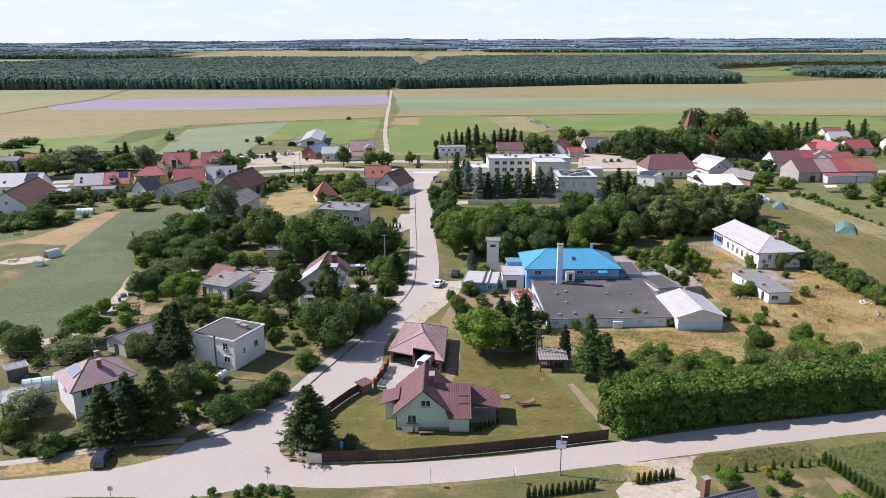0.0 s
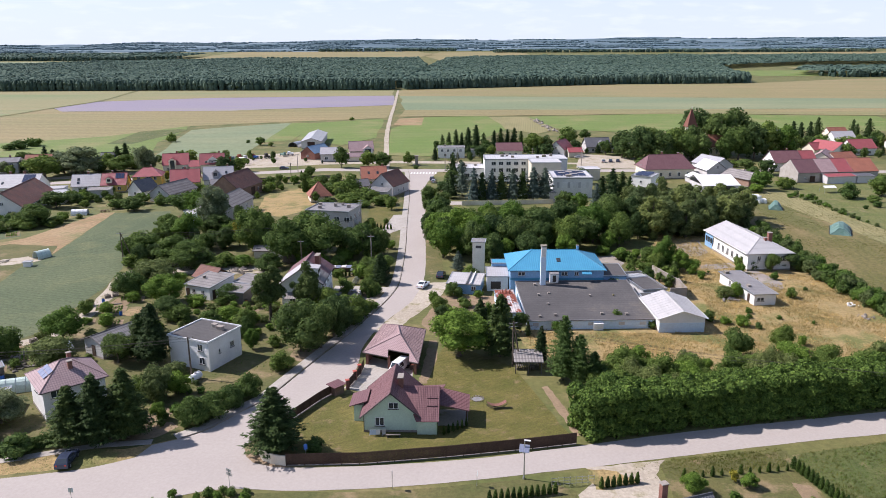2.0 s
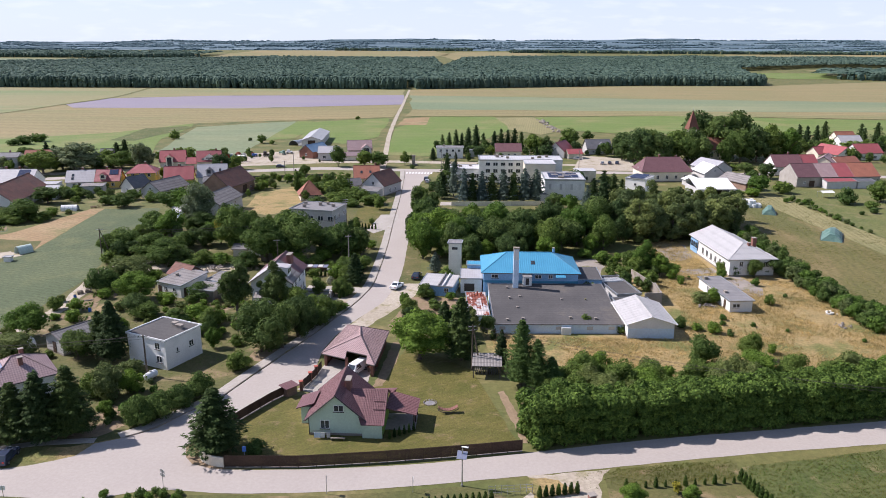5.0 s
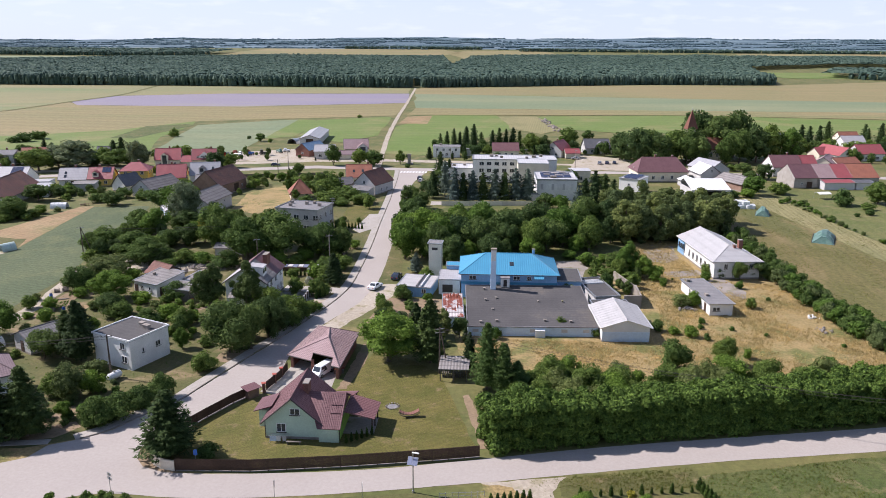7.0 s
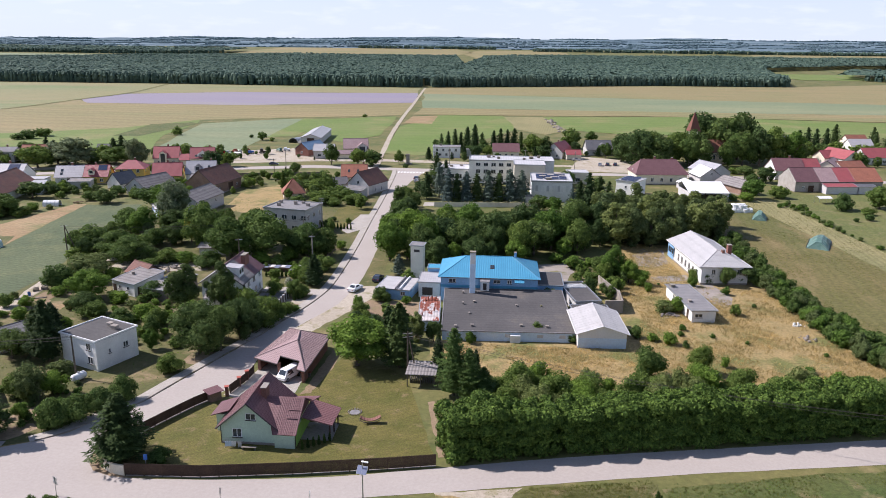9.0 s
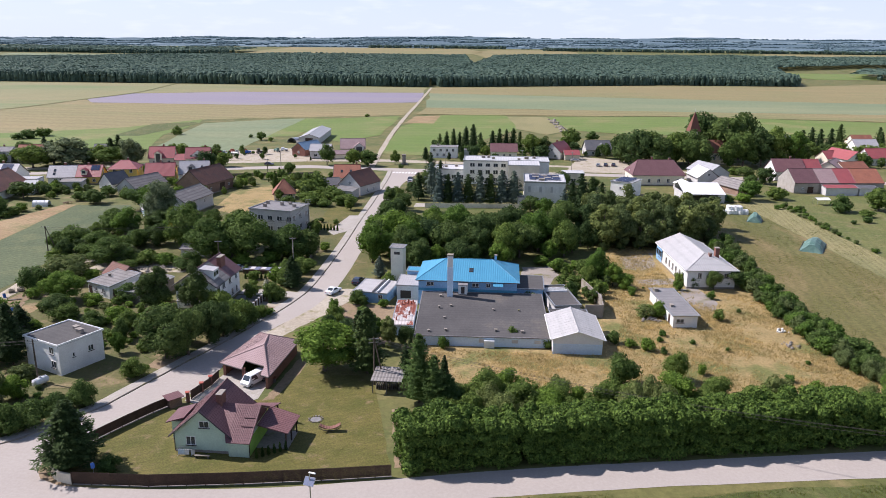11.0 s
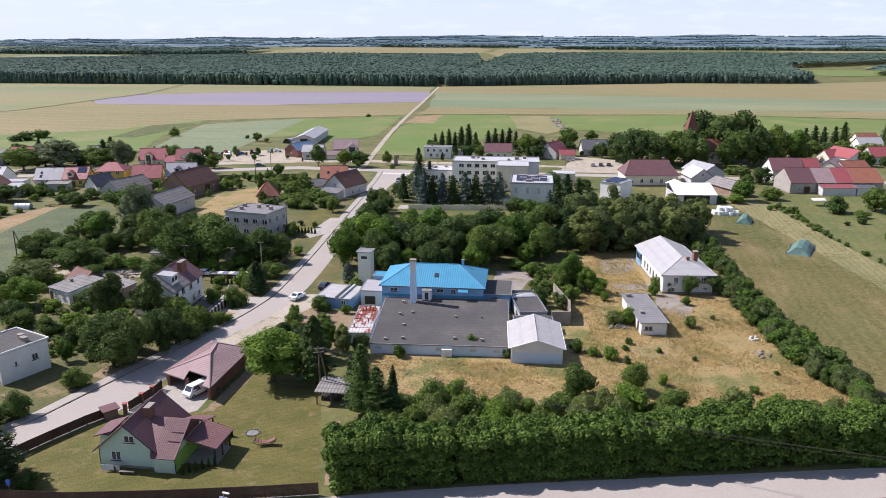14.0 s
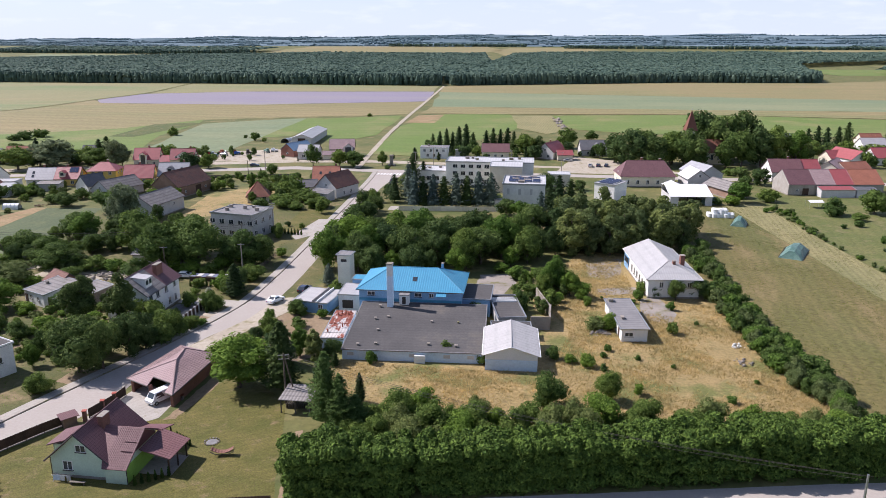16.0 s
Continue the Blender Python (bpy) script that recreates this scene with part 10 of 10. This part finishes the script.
patch("garden_plot", [(-15.4, 142.6), (-15.6, 152.2), (-10.6, 152.0), (-11.6, 146), (-13.0, 141.6)], "soil", 0.018, "bare dusty ground beside the pavement", "ground", 1.0, 0.3)
patch("yard", [(-64, 165.5), (-64, 171.6), (-47, 173), (-40, 171.5), (-40, 167), (-50, 165.4)], "sand", 0.03, "pale earth yard with heaps of stones", "yard", 1.5, 0.6)

# firewood by the garage
fw = thing("firewood_stack", -1.7, 112.6, 12, "small stack of split firewood at the garage corner", "firewood")
rng = random.Random(31)
bm = bmesh.new()
for i in range(46):
    cyl(bm, 0, 0, -0.25, 0.25, 0.085, 0.08, 6, pose(-0.7 + 0.155 * (i % 10) + rng.uniform(-.02, .02), rng.uniform(-.08, .08), 0.1 + 0.16 * (i // 10), 90, 0, rng.uniform(-8, 8)))
tagged(part("logs", bm, "old_wood", fw), kind="stuff")
bm = bmesh.new()
box(bm, -0.85, 0.9, -0.3, 0.3, 0.86, 0.89, pose(0, 0, 0, 4, 0, 0))
part("cover_board", bm, "roof_rust", fw)


# allotments: beds with their rows, boards, barrels, crates, sheets
def bed(x, y, rot, w, d, crop, label, seed):
    """A dug bed with rows of plants."""
    b = thing("vegetable_bed", x, y, rot, label, "vegetable bed")
    bm = bmesh.new()
    r_ = random.Random(seed)
    nx, ny = max(2, int(w / 0.5)), max(2, int(d / 0.5))
    grid = [[bm.verts.new((-w / 2 + w * i / nx, -d / 2 + d * j / ny, 0.02 if i in (0, nx) or j in (0, ny) else 0.10 + r_.uniform(-.03, .04))) for i in range(nx + 1)] for j in range(ny + 1)]
    for r, q in zip(grid, grid[1:]):
        for i in range(nx):
            bm.faces.new((r[i], r[i + 1], q[i + 1], q[i]))
    part("soil", bm, "soil", b)
    g = np.random.default_rng(seed)
    xs = np.concatenate([np.full(int(d / 0.16), -w / 2 + 0.35 + k * 0.6) for k in range(max(1, int((w - 0.3) / 0.6)))])
    ys = g.uniform(-d / 2 + 0.2, d / 2 - 0.2, len(xs))
    p = np.repeat(np.stack([xs + g.normal(0, 0.06, len(xs)), ys, g.uniform(0.12, 0.3, len(xs))], 1), 4, 0) + g.normal(0, 0.07, (len(xs) * 4, 3))
    v = leaf_tris(g, p, np.tile((0.0, 0.0, 1.0), (len(p), 1)), 0.24, 0.6)
    tagged(part("crop", raw_mesh("crop", v, (np.arange(len(p))[:, None] * 3 + np.arange(3)[None]).tolist(), crop), None, b), kind="stuff")


def barrel(x, y, mt, label):
    b = thing("water_barrel", x, y, 0, label, "barrel", "barrels on the allotments")
    bm = bmesh.new()
    for z0, z1, r0, r1 in ((0, 0.3, 0.27, 0.31), (0.3, 0.6, 0.31, 0.31), (0.6, 0.9, 0.31, 0.27)):
        cyl(bm, 0, 0, z0, z1, r0, r1, 12)
    part("drum", bm, mt, b)
    bm = bmesh.new()
    cyl(bm, 0, 0, 0.9, 0.93, 0.28, 0.28, 12)
    part("lid", bm, "dark", b)


def boards(x, y, rot, n, ln, label):
    b = thing("board_stack", x, y, rot, label, "boards", "boards on the allotments")
    r_ = random.Random(int(x * 7))
    for i in range(n):
        bm = bmesh.new()
        k = i // 3
        box(bm, -ln / 2, ln / 2, -0.1, 0.1, 0.02 + k * 0.06, 0.06 + k * 0.06, pose(r_.uniform(-.15, .15), (i % 3 - 1) * 0.24, 0, 0, 0, r_.uniform(-4, 4)))
        part("board", bm, "old_wood", b)


def crate(x, y, rot, label):
    c = thing("crate", x, y, rot, label, "crate", "crates on the allotments")
    for s_ in (-1, 1):
        for z in (0.08, 0.3, 0.52):
            bm = bmesh.new()
            box(bm, -0.6, 0.6, s_ * 0.45 - 0.02, s_ * 0.45 + 0.02, z, z + 0.15)
            part("slat", bm, "old_wood", c)
            bm = bmesh.new()
            box(bm, s_ * 0.58 - 0.02, s_ * 0.58 + 0.02, -0.43, 0.43, z, z + 0.15)
            part("slat", bm, "old_wood", c)
    bm = bmesh.new()
    box(bm, -0.56, 0.56, -0.42, 0.42, 0.0, 0.06)
    part("bottom", bm, "old_wood", c)


for i, (x, y, rot, w, d, crop) in enumerate(((-68.4, 142.0, 20, 2.6, 4.0, "leaf_light"), (-66.0, 147.6, 20, 2.2, 3.6, "leaf"), (-63.0, 147.0, 20, 2.4, 4.2, "leaf_grey"), (-64.0, 140.4, 18, 2.6, 4.4, "leaf_light"), (-61.6, 133.0, 18, 3.0, 3.4, "leaf"), (-67.0, 133.6, 24, 2.4, 3.2, "leaf_grey"),
                                                 (-74.6, 120.8, 40, 3.2, 3.0, "leaf_light"), (-71.4, 111.2, 30, 2.8, 3.6, "leaf"), (-69.4, 116.4, 30, 2.2, 4.0, "leaf_light"), (-76.4, 112.6, 34, 2.4, 4.4, "leaf"), (-131.6, 209.5, 30, 4.0, 6.0, "leaf"), (-125.0, 204.5, 30, 3.6, 6.0, "leaf_light"),
                                                 (-36.4, 140.6, -20, 2.6, 3.6, "leaf_light"), (-40.6, 126.8, -20, 2.4, 4.0, "leaf"), (-56.6, 108.4, 40, 2.4, 3.4, "leaf_light"))):
    bed(x, y, rot, w, d, crop, "dug vegetable bed with green rows", 70 + i)
for x, y, mt, lab in ((-69.6, 145.0, "sign_blue", "blue plastic water barrel on the allotment"), (-62.4, 137.4, "sign_blue", "blue plastic water barrel on the allotment"), (-72.8, 117.8, "wrap", "white plastic water barrel on the allotment"), (-68.0, 107.2, "sign_blue", "blue plastic water barrel by the tunnel"),
                      (-60.4, 96.2, "dark", "dark water barrel beside the garden shed"), (-45.2, 145.4, "wrap", "white plastic barrel by the old farm building"), (-39.0, 144.6, "rust_red", "rusty drum by the open shed")):
    barrel(x, y, mt, lab)
for x, y, rot, n, ln in ((-66.8, 143.8, 30, 8, 3.0), (-70.8, 120.0, 60, 9, 2.6), (-73.4, 114.8, 10, 7, 3.4), (-61.0, 129.6, 75, 6, 3.0), (-66.4, 112.6, 20, 9, 2.4), (-38.4, 151.0, 40, 8, 3.0), (-44.0, 149.4, 70, 6, 2.6), (-53.4, 168.4, 10, 9, 3.6), (-46.0, 167.6, 25, 8, 3.0)):
    boards(x, y, rot, n, ln, "loose stack of grey weathered boards")
for x, y, rot in ((-69.0, 149.4, 20), (-70.2, 148.2, 35), (-64.6, 136.8, 10), (-72.0, 123.0, 50), (-75.6, 116.4, 15), (-59.8, 127.6, 30), (-37.6, 146.2, 15), (-58.0, 169.8, 8), (-55.6, 170.2, 30)):
    crate(x, y, rot, "grey wooden slatted crate on the ground")
